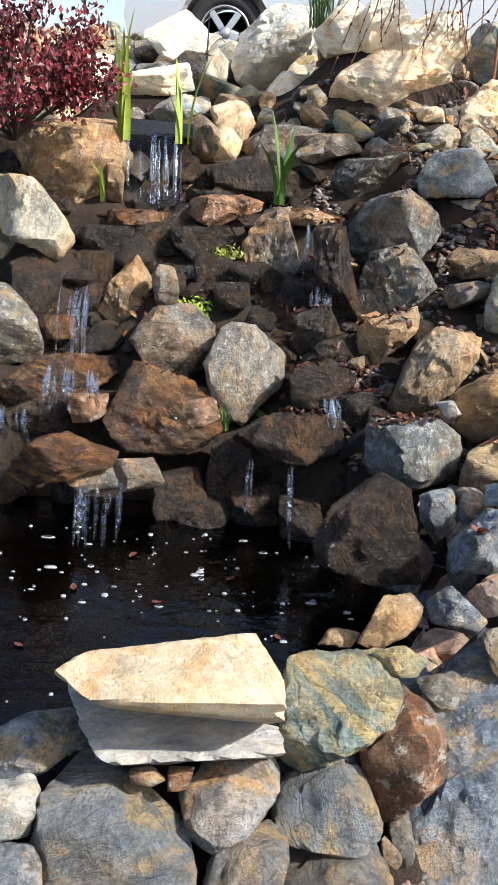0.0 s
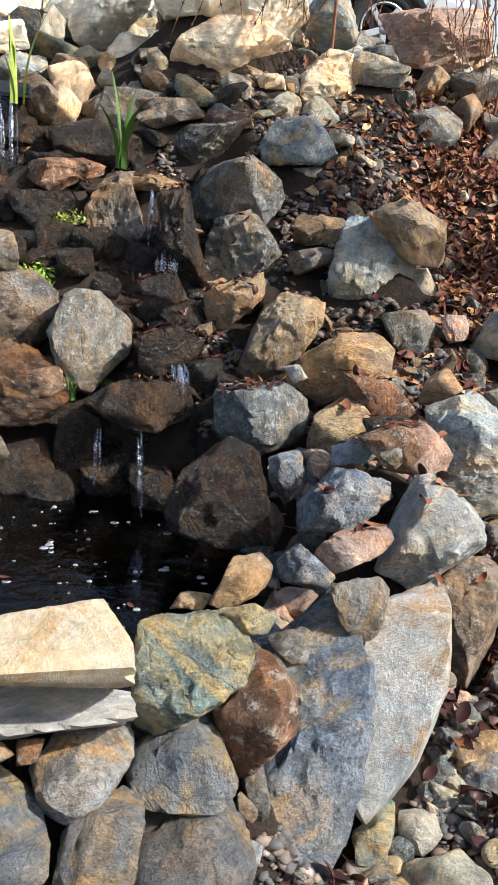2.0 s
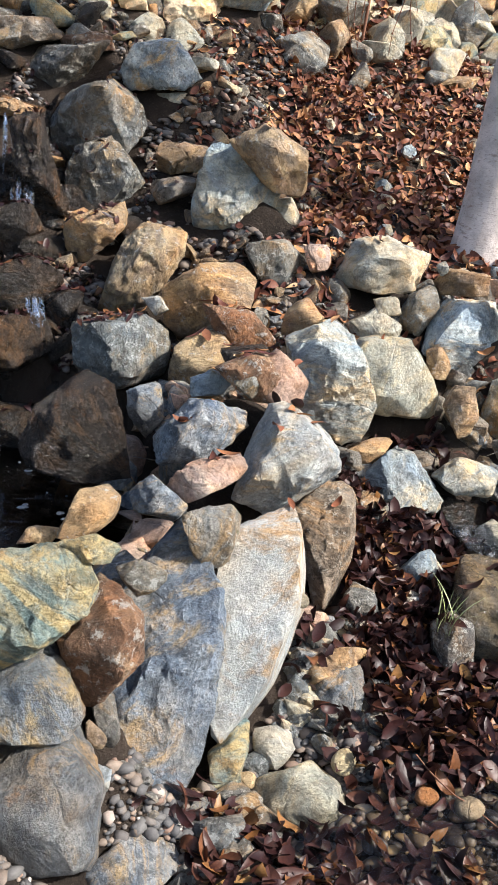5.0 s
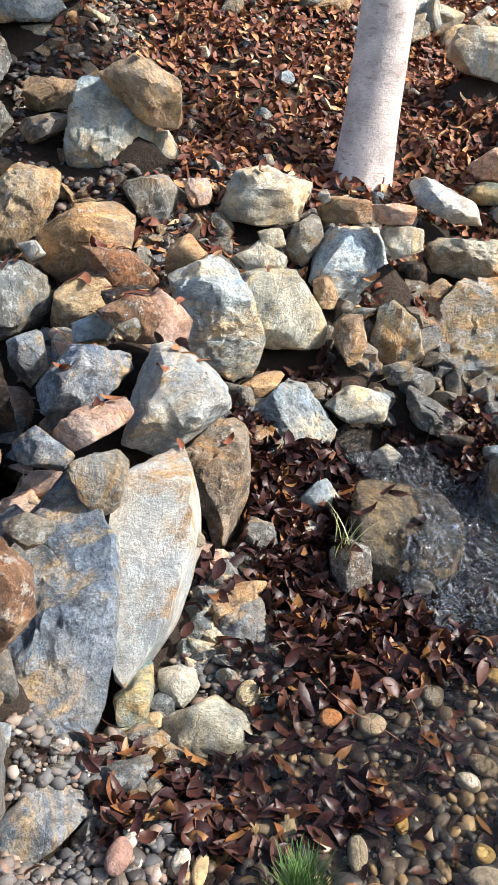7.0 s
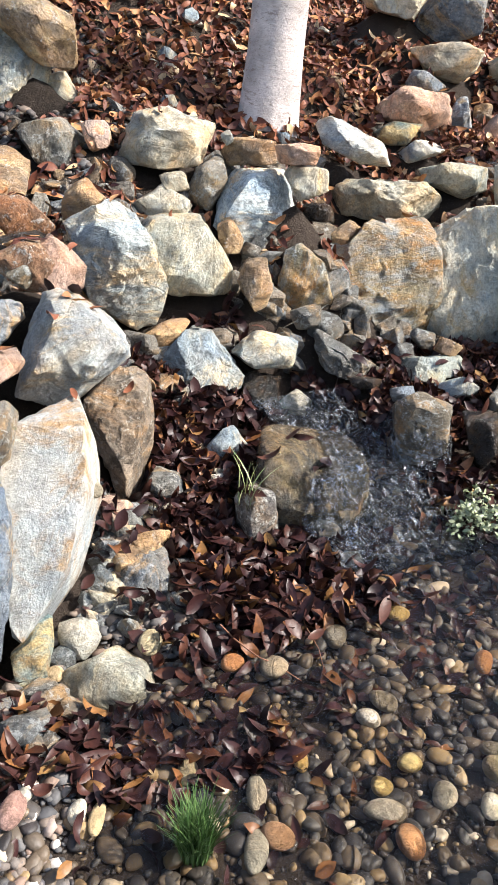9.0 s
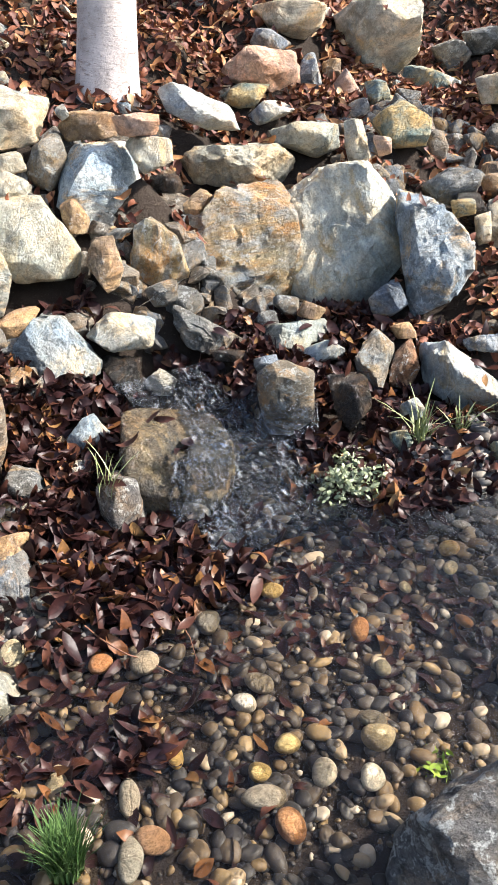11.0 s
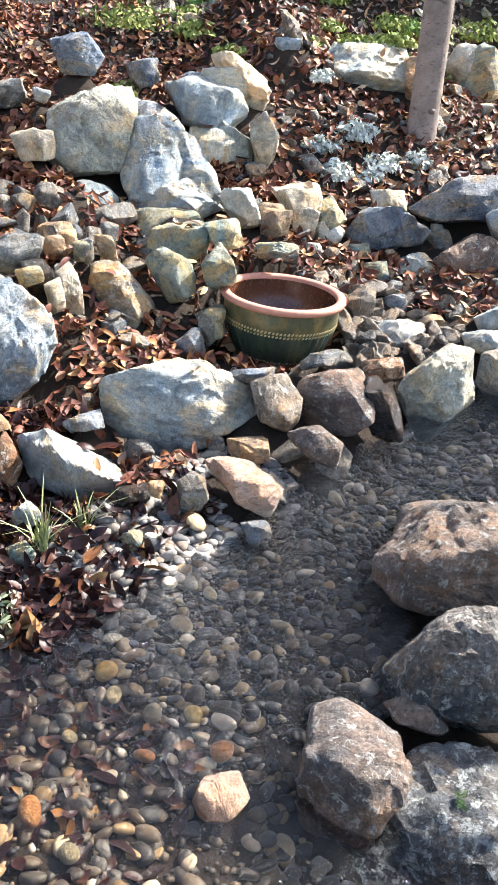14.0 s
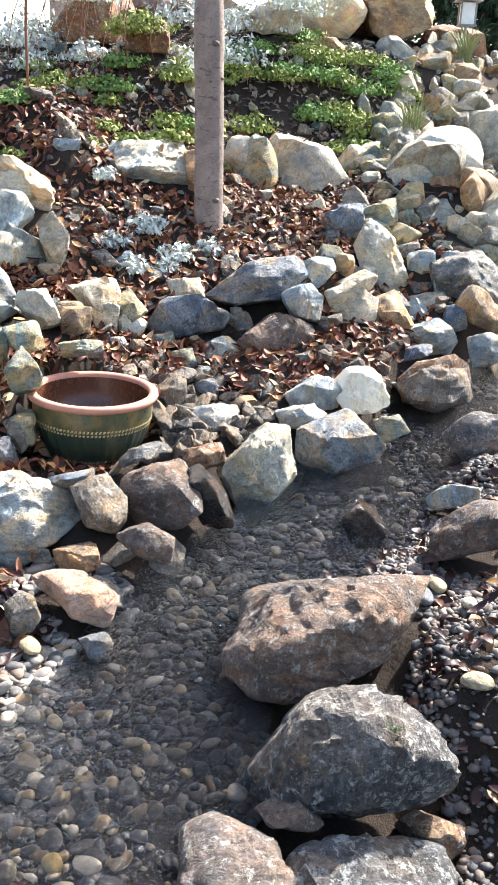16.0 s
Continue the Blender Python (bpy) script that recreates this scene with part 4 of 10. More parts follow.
rock("rock", "T", (1.30, 2.32, 0.46), (-23, -3, -23), 0.10, ((112, 0.041), (-153, 0.055), (-42, 0.027), (14, 0.076)), 159, "angular tan rock on the leaf-strewn bank", "bank rocks")
rock("rock", "D", (1.94, 2.55, 0.75), (-15, -7, -31), 0.06, ((83, 0.027), (-161, 0.044), (-97, 0.027), (19, 0.043)), 160, "angular dark wet rock on the leaf-strewn bank", "bank rocks")
rock("boulder", "V", (2.516, 2.317, 0.516), (-18, -1, -40), 0.32, ((-177, 0.186), (-166, 0.181), (-120, 0.231), (-76, 0.249), (-35, 0.192), (7, 0.189), (42, 0.216), (97, 0.241), (129, 0.233)), 161, "rough pale grey-green boulder on the leaf-strewn bank", "bank rocks")
rock("boulder", "C", (2.642, 1.998, 0.57), (-18, -4, -45), 0.22, ((-166, 0.096), (-91, 0.202), (-27, 0.127), (8, 0.112), (42, 0.098), (70, 0.148), (175, 0.125)), 162, "tall dark blue-grey boulder on the bank above the stream", "bank rocks")
rock("rock", "B", (2.45, 1.98, 0.45), (-21, -6, -42), 0.09, ((127, 0.034), (-169, 0.061), (-101, 0.059), (-59, 0.052), (26, 0.044)), 163, "angular dark blue-grey rock on the leaf-strewn bank", "bank rocks")
rock("stone", "T", (2.20, 2.07, 0.42), (-22, -4, -37), 0.05, ((149, 0.032), (-106, 0.025), (-37, 0.034), (66, 0.022)), 164, "angular tan stone on the leaf-strewn bank", "bank rocks")
rock("rock", "L", (2.145, 1.936, 0.345), (-25, -1, -39), 0.10, ((-99, 0.032), (-75, 0.032), (62, 0.038), (113, 0.023)), 165, "flat pale grey rock on the leaf-strewn bank", "bank rocks")
rock("rock", "G", (2.254, 1.808, 0.344), (-26, -2, -42), 0.11, ((-166, 0.057), (-104, 0.081), (-14, 0.045), (53, 0.066), (153, 0.047)), 166, "angular grey lichen-spotted rock on the leaf-strewn bank", "bank rocks")
rock("rock", "R", (2.335, 1.755, 0.331), (-26, -3, -44), 0.08, ((-106, 0.074), (-21, 0.044), (14, 0.036), (139, 0.042), (180, 0.041)), 167, "tall rusty brown rock on the leaf-strewn bank", "bank rocks")
rock("stone", "T", (2.41, 1.85, 0.39), (-23, -6, -43), 0.05, ((104, 0.021), (-154, 0.031), (-91, 0.025), (28, 0.023)), 168, "angular tan stone on the leaf-strewn bank", "bank rocks")
rock("rock", "W", (2.441, 1.608, 0.276), (-27, -5, -47), 0.19, ((-166, 0.095), (-126, 0.055), (-23, 0.123), (26, 0.109), (56, 0.078), (95, 0.131)), 169, "rough white-grey rock among pebbles by the stream", "stream rocks")
rock("rock", "G", (1.847, 1.727, 0.353), (-29, 1, -37), 0.13, ((-169, 0.064), (-158, 0.064), (-90, 0.091), (-49, 0.086), (4, 0.073), (76, 0.084), (122, 0.086)), 170, "rough dark grey-brown rock among pebbles by the stream", "stream rocks")
rock("rock", "D", (2.01, 1.64, 0.34), (-28, -5, -39), 0.09, ((99, 0.072), (-164, 0.036), (-135, 0.051), (-37, 0.055), (9, 0.053)), 171, "angular dark wet rock among pebbles by the stream", "stream rocks")
rock("stone", "L", (2.19, 1.56, 0.29), (-28, -7, -43), 0.05, ((117, 0.031), (-164, 0.03), (-60, 0.025), (26, 0.029)), 172, "angular pale blue-grey stone among pebbles by the stream", "stream rocks")
rock("stone", "N", (2.11, 1.51, 0.24), (-30, -6, -42), 0.05, ((99, 0.029), (-164, 0.028), (-74, 0.025), (26, 0.025)), 173, "angular mossy green-grey and ochre stone among pebbles by the stream", "stream rocks")
rock("rock", "G", (2.92, 2.20, 0.70), (-14, -8, -45), 0.11, ((121, 0.058), (-132, 0.064), (-77, 0.047), (-22, 0.074), (86, 0.058)), 174, "angular grey lichen-spotted rock on the bank above the stream", "bank rocks")
rock("rock", "N", (2.93, 2.52, 0.86), (-11, -6, -42), 0.13, ((121, 0.068), (-139, 0.068), (-87, 0.078), (-13, 0.098), (58, 0.067)), 175, "angular mossy green-grey and ochre rock on the leaf-strewn bank", "bank rocks")
rock("rock", "Y", (2.69, 2.48, 0.82), (-12, -5, -40), 0.08, ((97, 0.074), (-172, 0.035), (-69, 0.062), (14, 0.032)), 176, "tall cream and yellow rock on the leaf-strewn bank", "bank rocks")
rock("rock", "P", (3.05, 2.98, 0.90), (-9, -5, -39), 0.11, ((136, 0.056), (-170, 0.075), (-98, 0.072), (-36, 0.089), (34, 0.037)), 177, "angular pinkish rock on the leaf-strewn bank", "bank rocks")
rock("rock", "B", (2.92, 3.06, 0.95), (-8, -4, -38), 0.12, ((151, 0.057), (-161, 0.05), (-113, 0.089), (14, 0.028)), 178, "tall dark blue-grey rock on the leaf-strewn bank", "bank rocks")
rock("rock", "Y", (3.37, 3.18, 1.06), (-6, -6, -41), 0.23, ((116, 0.165), (-167, 0.145), (-108, 0.14), (-45, 0.151), (-2, 0.162), (86, 0.156)), 179, "rough cream and yellow rock on the leaf-strewn bank", "bank rocks")
rock("stone", "T", (3.06, 3.11, 0.96), (-8, -4, -38), 0.06, ((105, 0.042), (-173, 0.031), (-92, 0.055), (0, 0.035)), 180, "angular tan stone on the leaf-strewn bank", "bank rocks")
rock("rock", "N", (3.47, 2.91, 0.92), (-8, -7, -44), 0.14, ((179, 0.12), (-123, 0.067), (-83, 0.08), (44, 0.039), (69, 0.038)), 181, "angular mossy green-grey and ochre rock on the leaf-strewn bank", "bank rocks")
rock("rock", "G", (3.69, 3.03, 0.99), (-7, -8, -45), 0.11, ((116, 0.054), (-144, 0.045), (-40, 0.049), (38, 0.064)), 182, "angular grey lichen-spotted rock on the leaf-strewn bank", "bank rocks")
rock("stone", "N", (3.11, 2.86, 0.90), (-9, -6, -41), 0.07, ((95, 0.049), (-174, 0.046), (-79, 0.044), (15, 0.04)), 183, "angular mossy green-grey and ochre stone on the leaf-strewn bank", "bank rocks")
rock("rock", "D", (2.93, 2.10, 0.64), (-15, -9, -46), 0.08, ((86, 0.053), (-175, 0.048), (-93, 0.053), (20, 0.031)), 184, "angular dark wet rock on the bank above the stream", "bank rocks")
rock("stone", "T", (3.12, 2.20, 0.68), (-14, -9, -47), 0.06, ((93, 0.04), (-172, 0.034), (-102, 0.039), (0, 0.04)), 185, "angular tan stone on the bank above the stream", "bank rocks")
rock("boulder", "E", (1.42, 0.43, 0.21), (-56, -8, -55), 0.23, ((177, 0.202), (-84, 0.12), (-4, 0.208), (49, 0.17), (75, 0.14), (94, 0.13), (119, 0.133), (136, 0.144)), 186, "rough dark grey white-lichened boulder among pebbles by the stream", "stream rocks")
rock("boulder", "L", (2.876, 1.51, 0.344), (-25, -4, -58), 0.28, ((-164, 0.231), (-99, 0.159), (-63, 0.114), (-61, 0.116), (-11, 0.221), (49, 0.2), (80, 0.146), (106, 0.15), (170, 0.233)), 187, "rough pale blue-grey boulder on the bank above the stream", "bank rocks")
rock("rock", "X", (3.182, 1.961, 0.567), (-17, 0, -55), 0.17, ((-137, 0.125), (-89, 0.134), (-35, 0.114), (40, 0.049), (112, 0.138), (177, 0.101)), 188, "rough grey and ochre streaked rock on the bank above the stream", "bank rocks")
rock("rock", "Y", (2.99, 2.04, 0.59), (-17, -5, -49), 0.09, ((174, 0.037), (-159, 0.043), (-69, 0.087), (0, 0.039), (104, 0.082)), 189, "tall cream and yellow rock on the bank above the stream", "bank rocks")
rock("rock", "Y", (3.479, 2.569, 0.948), (-9, 2, -50), 0.11, ((-155, 0.064), (-81, 0.059), (10, 0.07), (110, 0.044)), 191, "angular cream rock on the leaf-strewn bank", "bank rocks")
rock("boulder", "L", (3.88, 2.59, 1.02), (-7, -6, -52), 0.21, ((152, 0.102), (-78, 0.083), (-60, 0.07), (-5, 0.162), (110, 0.052)), 192, "angular pale blue-grey boulder on the leaf-strewn bank", "bank rocks")
rock("rock", "B", (4.02, 2.39, 0.91), (-8, -8, -55), 0.21, ((157, 0.12), (-153, 0.118), (-136, 0.127), (-67, 0.151), (1, 0.129), (45, 0.139), (75, 0.149)), 193, "rough dark blue-grey rock on the leaf-strewn bank", "bank rocks")
rock("rock", "V", (3.89, 2.17, 0.80), (-11, -9, -56), 0.18, ((119, 0.041), (-154, 0.155), (-90, 0.106), (-58, 0.112), (18, 0.132)), 194, "angular pale grey-green rock on the bank above the stream", "bank rocks")
rock("rock", "B", (4.52, 2.45, 1.06), (-6, -10, -58), 0.18, ((129, 0.107), (-136, 0.082), (-103, 0.086), (1, 0.136), (76, 0.097)), 195, "angular dark blue-grey rock on the leaf-strewn bank", "bank rocks")
rock("rock", "B", (3.183, 1.674, 0.428), (-21, -2, -59), 0.08, ((-143, 0.042), (-90, 0.061), (18, 0.039), (121, 0.041)), 198, "angular dark blue-grey rock on the bank above the stream", "bank rocks")
rock("rock", "P", (2.58, 1.14, 0.32), (-29, -9, -57), 0.13, ((85, 0.075), (-148, 0.037), (-126, 0.038), (-33, 0.085), (41, 0.063)), 199, "angular pinkish rock among pebbles by the stream", "stream rocks")
rock("rock", "G", (2.49, 1.25, 0.32), (-29, -7, -54), 0.07, ((180, 0.037), (-127, 0.053), (-43, 0.038), (9, 0.034), (117, 0.044)), 200, "tall grey lichen-spotted rock among pebbles by the stream", "stream rocks")
rock("stone", "N", (2.28, 1.30, 0.26), (-31, -6, -51), 0.04, ((90, 0.026), (-162, 0.024), (-104, 0.023), (-23, 0.021)), 201, "angular mossy green-grey and ochre stone among pebbles by the stream", "stream rocks")
rock("stone", "B", (2.48, 1.05, 0.27), (-31, -9, -57), 0.04, ((90, 0.026), (-164, 0.028), (-75, 0.02), (11, 0.033)), 202, "angular dark blue-grey stone beside the shallow stream", "stream rocks")
rock("rock", "P", (1.792, 0.762, 0.14), (-44, -8, -51), 0.10, ((-172, 0.047), (-101, 0.038), (-61, 0.035), (11, 0.045), (85, 0.036), (142, 0.045)), 203, "angular cream-pink stone lying among stream pebbles", "stream rocks")
rock("rock", "K", (2.927, 1.236, 0.431), (-24, 0, -66), 0.12, ((-160, 0.052), (-100, 0.071), (-9, 0.075), (34, 0.072), (102, 0.074)), 204, "angular dark grey-brown rock on the bank above the stream", "bank rocks")
rock("rock", "J", (3.078, 1.097, 0.417), (-24, -2, -70), 0.18, ((-166, 0.1), (-97, 0.099), (-45, 0.11), (11, 0.104), (27, 0.106), (110, 0.077)), 205, "rough brown-grey pitted rock on the bank above the stream", "bank rocks")
rock("rock", "J", (2.83, 1.05, 0.37), (-27, -6, -66), 0.09, ((101, 0.054), (-162, 0.056), (-113, 0.029), (-14, 0.068), (53, 0.05)), 206, "angular brown-grey pitted rock beside the shallow stream", "stream rocks")
rock("rock", "D", (3.13, 0.95, 0.40), (-24, -8, -70), 0.11, ((104, 0.097), (-174, 0.046), (-110, 0.078), (5, 0.047), (18, 0.045)), 207, "tall dark wet rock beside the shallow stream", "stream rocks")
rock("rock", "F", (3.446, 0.885, 0.352), (-23, -4, -76), 0.20, ((-156, 0.098), (-43, 0.082), (4, 0.117), (84, 0.16), (133, 0.097)), 208, "rough grey-cream rock beside the shallow stream", "stream rocks")
rock("rock", "R", (3.44, 1.07, 0.40), (-22, -8, -70), 0.08, ((93, 0.038), (-166, 0.061), (-82, 0.034), (8, 0.067)), 209, "angular rusty brown rock beside the shallow stream", "stream rocks")
rock("rock", "G", (3.26, 1.23, 0.46), (-21, -6, -67), 0.08, ((101, 0.02), (-143, 0.059), (-82, 0.025), (22, 0.068)), 210, "flat grey lichen-spotted rock on the bank above the stream", "bank rocks")
rock("rock", "W", (3.81, 1.15, 0.39), (-19, -8, -71), 0.12, ((180, 0.1), (-111, 0.053), (-58, 0.07), (8, 0.095), (86, 0.06)), 211, "angular white-grey rock on the bank above the stream", "bank rocks")
rock("rock", "T", (3.95, 1.08, 0.43), (-18, -9, -73), 0.07, ((123, 0.018), (-107, 0.038), (-52, 0.04), (36, 0.05)), 212, "angular tan rock beside the shallow stream", "stream rocks")
rock("rock", "K", (3.89, 1.35, 0.44), (-18, -7, -69), 0.11, ((128, 0.053), (-156, 0.056), (-55, 0.054), (-10, 0.057), (61, 0.082)), 213, "angular dark grey-brown rock on the bank above the stream", "bank rocks")
rock("stone", "B", (4.04, 1.24, 0.44), (-17, -8, -71), 0.06, ((100, 0.039), (-164, 0.034), (-73, 0.037), (9, 0.04)), 214, "angular dark blue-grey stone on the bank above the stream", "bank rocks")
rock("rock", "L", (4.322, 1.233, 0.499), (-15, -9, -72), 0.12, ((-171, 0.084), (-92, 0.089), (-37, 0.081), (41, 0.066), (102, 0.084)), 215, "angular pale grey-green rock on the bank above the stream", "bank rocks")
rock("rock", "N", (4.15, 1.37, 0.51), (-16, -8, -70), 0.08, ((96, 0.051), (-168, 0.04), (-91, 0.057), (6, 0.045)), 216, "angular mossy green-grey and ochre rock on the bank above the stream", "bank rocks")
rock("stone", "B", (4.10, 1.47, 0.52), (-16, -7, -68), 0.06, ((75, 0.027), (-171, 0.038), (-99, 0.033), (0, 0.046)), 217, "angular dark blue-grey stone on the bank above the stream", "bank rocks")
rock("boulder", "B", (4.356, 1.436, 0.652), (-13, -8, -70), 0.19, ((-117, 0.113), (-86, 0.077), (-36, 0.153), (53, 0.096), (90, 0.083), (135, 0.103)), 218, "rough dark blue-grey boulder on the bank above the stream", "bank rocks")
rock("stone", "N", (4.20, 1.48, 0.58), (-14, -7, -69), 0.06, ((96, 0.031), (-160, 0.04), (-80, 0.03), (12, 0.047)), 219, "angular mossy green-grey and ochre stone on the bank above the stream", "bank rocks")
rock("rock", "Y", (4.13, 1.74, 0.72), (-12, -5, -65), 0.15, ((96, 0.091), (-146, 0.041), (-135, 0.049), (-32, 0.084), (15, 0.104)), 220, "angular cream and yellow rock on the bank above the stream", "bank rocks")
rock("rock", "N", (4.19, 1.61, 0.70), (-12, -6, -67), 0.10, ((110, 0.079), (-176, 0.049), (-52, 0.039), (29, 0.044)), 221, "angular mossy green-grey and ochre rock on the bank above the stream", "bank rocks")
rock("rock", "N", (3.68, 1.60, 0.67), (-15, -5, -64), 0.08, ((94, 0.024), (-168, 0.072), (-88, 0.026), (22, 0.063)), 222, "flat mossy green-grey and ochre rock on the bank above the stream", "bank rocks")
rock("stone", "T", (3.98, 1.79, 0.72), (-12, -5, -64), 0.07, ((84, 0.038), (-172, 0.044), (-97, 0.038), (0, 0.051)), 223, "angular tan stone on the bank above the stream", "bank rocks")
rock("rock", "F", (4.365, 2.219, 0.894), (-9, -3, -61), 0.14, ((-164, 0.11), (-104, 0.085), (-24, 0.122), (54, 0.073), (113, 0.108)), 225, "angular grey-cream rock on the bank above the stream", "bank rocks")
rock("rock", "A", (4.577, 2.288, 1.179), (-4, -4, -62), 0.16, ((-152, 0.07), (-126, 0.047), (-105, 0.077), (8, 0.112), (52, 0.054), (107, 0.122)), 227, "angular tan rock on the bank above the stream", "bank rocks")
rock("rock", "B", (3.98, 2.74, 1.23), (-4, 1, -53), 0.13, ((103, 0.069), (-159, 0.08), (-91, 0.071), (-34, 0.089), (41, 0.078)), 228, "angular dark blue-grey rock on the leaf-strewn bank", "bank rocks")
rock("rock", "B", (4.36, 2.65, 1.16), (-5, -1, -57), 0.08, ((104, 0.045), (-173, 0.052), (-88, 0.059), (-12, 0.043)), 229, "angular dark blue-grey rock on the leaf-strewn bank", "bank rocks")
rock("rock", "N", (3.364, 1.676, 0.665), (-16, -3, -61), 0.10, ((-160, 0.06), (-80, 0.067), (-31, 0.064), (36, 0.043), (138, 0.049)), 230, "angular mossy green-grey and ochre rock on the bank above the stream", "bank rocks")
rock("rock", "D", (3.60, 2.00, 0.68), (-14, -2, -58), 0.11, ((94, 0.053), (-158, 0.082), (-82, 0.049), (13, 0.097)), 232, "angular dark wet rock on the bank above the stream", "bank rocks")
rock("rock", "J", (1.962, 0.563, 0.165), (-47, -3, -73), 0.18, ((-168, 0.105), (-90, 0.114), (-34, 0.093), (-1, 0.096), (22, 0.101), (67, 0.102), (105, 0.124), (176, 0.09)), 233, "rough brown-grey pitted rock among pebbles by the stream", "stream rocks")
rock("rock", "J", (2.167, 0.511, 0.172), (-43, -4, -77), 0.13, ((-98, 0.03), (-94, 0.027), (-43, 0.064), (82, 0.03), (121, 0.039)), 234, "flat brown-grey pitted rock among pebbles by the stream", "stream rocks")
rock("boulder", "E", (2.04, 0.37, 0.02), (-48, -9, -74), 0.29, ((138, 0.146), (-177, 0.241), (-84, 0.167), (-3, 0.229), (72, 0.22), (101, 0.162)), 235, "rough dark grey white-lichened boulder among pebbles by the stream", "stream rocks")
rock("boulder", "N", (5.79, 1.52, 1.13), (-4, -2, -76), 0.25, ((180, 0.149), (-106, 0.209), (-79, 0.195), (-5, 0.134), (70, 0.197), (133, 0.13)), 237, "rough mossy green-grey and ochre boulder on the bank above the stream", "bank rocks")
rock("boulder", "Y", (6.035, 1.274, 1.149), (-4, -5, -79), 0.27, ((-175, 0.268), (-160, 0.275), (-88, 0.198), (-38, 0.262), (33, 0.19), (70, 0.161), (135, 0.236)), 238, "rough cream and yellow boulder on the bank above the stream", "bank rocks")
rock("rock", "B", (5.63, 0.95, 0.93), (-7, -4, -82), 0.14, ((143, 0.077), (-135, 0.084), (-84, 0.085), (-5, 0.097), (88, 0.088)), 239, "angular dark blue-grey rock beside the shallow stream", "stream rocks")
rock("boulder", "B", (4.636, 1.182, 0.779), (-11, -4, -76), 0.24, ((-112, 0.132), (-84, 0.088), (-46, 0.131), (58, 0.151), (98, 0.077), (129, 0.103)), 241, "flat dark blue-grey boulder on the bank above the stream", "bank rocks")
rock("rock", "L", (4.80, 0.95, 0.81), (-10, -3, -80), 0.11, ((111, 0.057), (-146, 0.046), (-41, 0.054), (19, 0.075)), 242, "angular pale blue-grey rock beside the shallow stream", "stream rocks")
rock("rock", "L", (4.53, 0.96, 0.72), (-12, -3, -79), 0.12, ((106, 0.066), (-153, 0.06), (-103, 0.062), (-10, 0.083), (41, 0.077)), 243, "angular pale blue-grey rock beside the shallow stream", "stream rocks")
rock("rock", "Y", (4.73, 0.77, 0.70), (-12, -4, -82), 0.14, ((115, 0.083), (-158, 0.088), (-91, 0.088), (-11, 0.106), (57, 0.069)), 244, "angular cream and yellow rock beside the shallow stream", "stream rocks")
rock("boulder", "J", (4.429, 1.051, 0.548), (-14, -5, -77), 0.22, ((-166, 0.155), (-106, 0.121), (-64, 0.129), (0, 0.161), (70, 0.123), (127, 0.104)), 245, "rough pitted brown boulder beside the shallow stream", "stream rocks")
rock("rock", "U", (4.071, 0.613, 0.504), (-17, -7, -82), 0.15, ((-147, 0.103), (-102, 0.086), (-66, 0.095), (36, 0.063), (78, 0.075), (158, 0.106)), 246, "rough white-grey rock beside the shallow stream", "stream rocks")
rock("rock", "W", (4.03, 0.81, 0.48), (-17, -3, -80), 0.13, ((121, 0.045), (-143, 0.09), (-98, 0.064), (-7, 0.101), (45, 0.081)), 247, "angular white-grey rock beside the shallow stream", "stream rocks")
rock("rock", "L", (3.79, 0.80, 0.46), (-19, -3, -79), 0.09, ((102, 0.034), (-158, 0.08), (-97, 0.044), (-58, 0.044), (45, 0.069)), 248, "angular pale blue-grey rock beside the shallow stream", "stream rocks")
rock("rock", "B", (3.713, 0.651, 0.392), (-21, -6, -81), 0.19, ((-139, 0.129), (-70, 0.084), (-36, 0.123), (40, 0.105), (105, 0.099), (169, 0.139)), 249, "rough dark blue-grey rock beside the shallow stream", "stream rocks")
rock("rock", "N", (3.82, 0.48, 0.44), (-19, -5, -84), 0.08, ((104, 0.044), (-160, 0.046), (-66, 0.034), (33, 0.044)), 250, "angular mossy green-grey and ochre rock beside the shallow stream", "stream rocks")
rock("rock", "R", (4.43, 0.37, 0.47), (-16, -6, -87), 0.17, ((130, 0.09), (-166, 0.14), (-91, 0.1), (-51, 0.112), (8, 0.135), (100, 0.075)), 251, "rough rusty brown rock beside the shallow stream", "stream rocks")
rock("rock", "L", (5.03, 0.49, 0.57), (-13, -6, -86), 0.16, ((120, 0.087), (-166, 0.123), (-95, 0.093), (-21, 0.136), (44, 0.07)), 252, "angular pale blue-grey rock beside the shallow stream", "stream rocks")
rock("rock", "T", (4.97, 0.22, 0.67), (-12, -7, -89), 0.16, ((141, 0.083), (-119, 0.063), (-18, 0.12), (38, 0.062)), 253, "angular tan rock beside the shallow stream", "stream rocks")
rock("rock", "B", (4.59, 0.45, 0.53), (-14, -6, -86), 0.10, ((101, 0.026), (-154, 0.084), (-79, 0.026), (26, 0.083)), 254, "flat dark blue-grey rock beside the shallow stream", "stream rocks")
rock("rock", "J", (4.00, 0.18, 0.38), (-19, -7, -89), 0.15, ((129, 0.08), (-142, 0.082), (-73, 0.082), (0, 0.111), (80, 0.091)), 255, "angular brown-grey pitted rock beside the shallow stream", "stream rocks")
rock("rock", "L", (3.55, 0.24, 0.32), (-23, -6, -88), 0.08, ((125, 0.046), (-154, 0.075), (-82, 0.029), (0, 0.082), (86, 0.035)), 256, "angular pale blue-grey rock beside the shallow stream", "stream rocks")
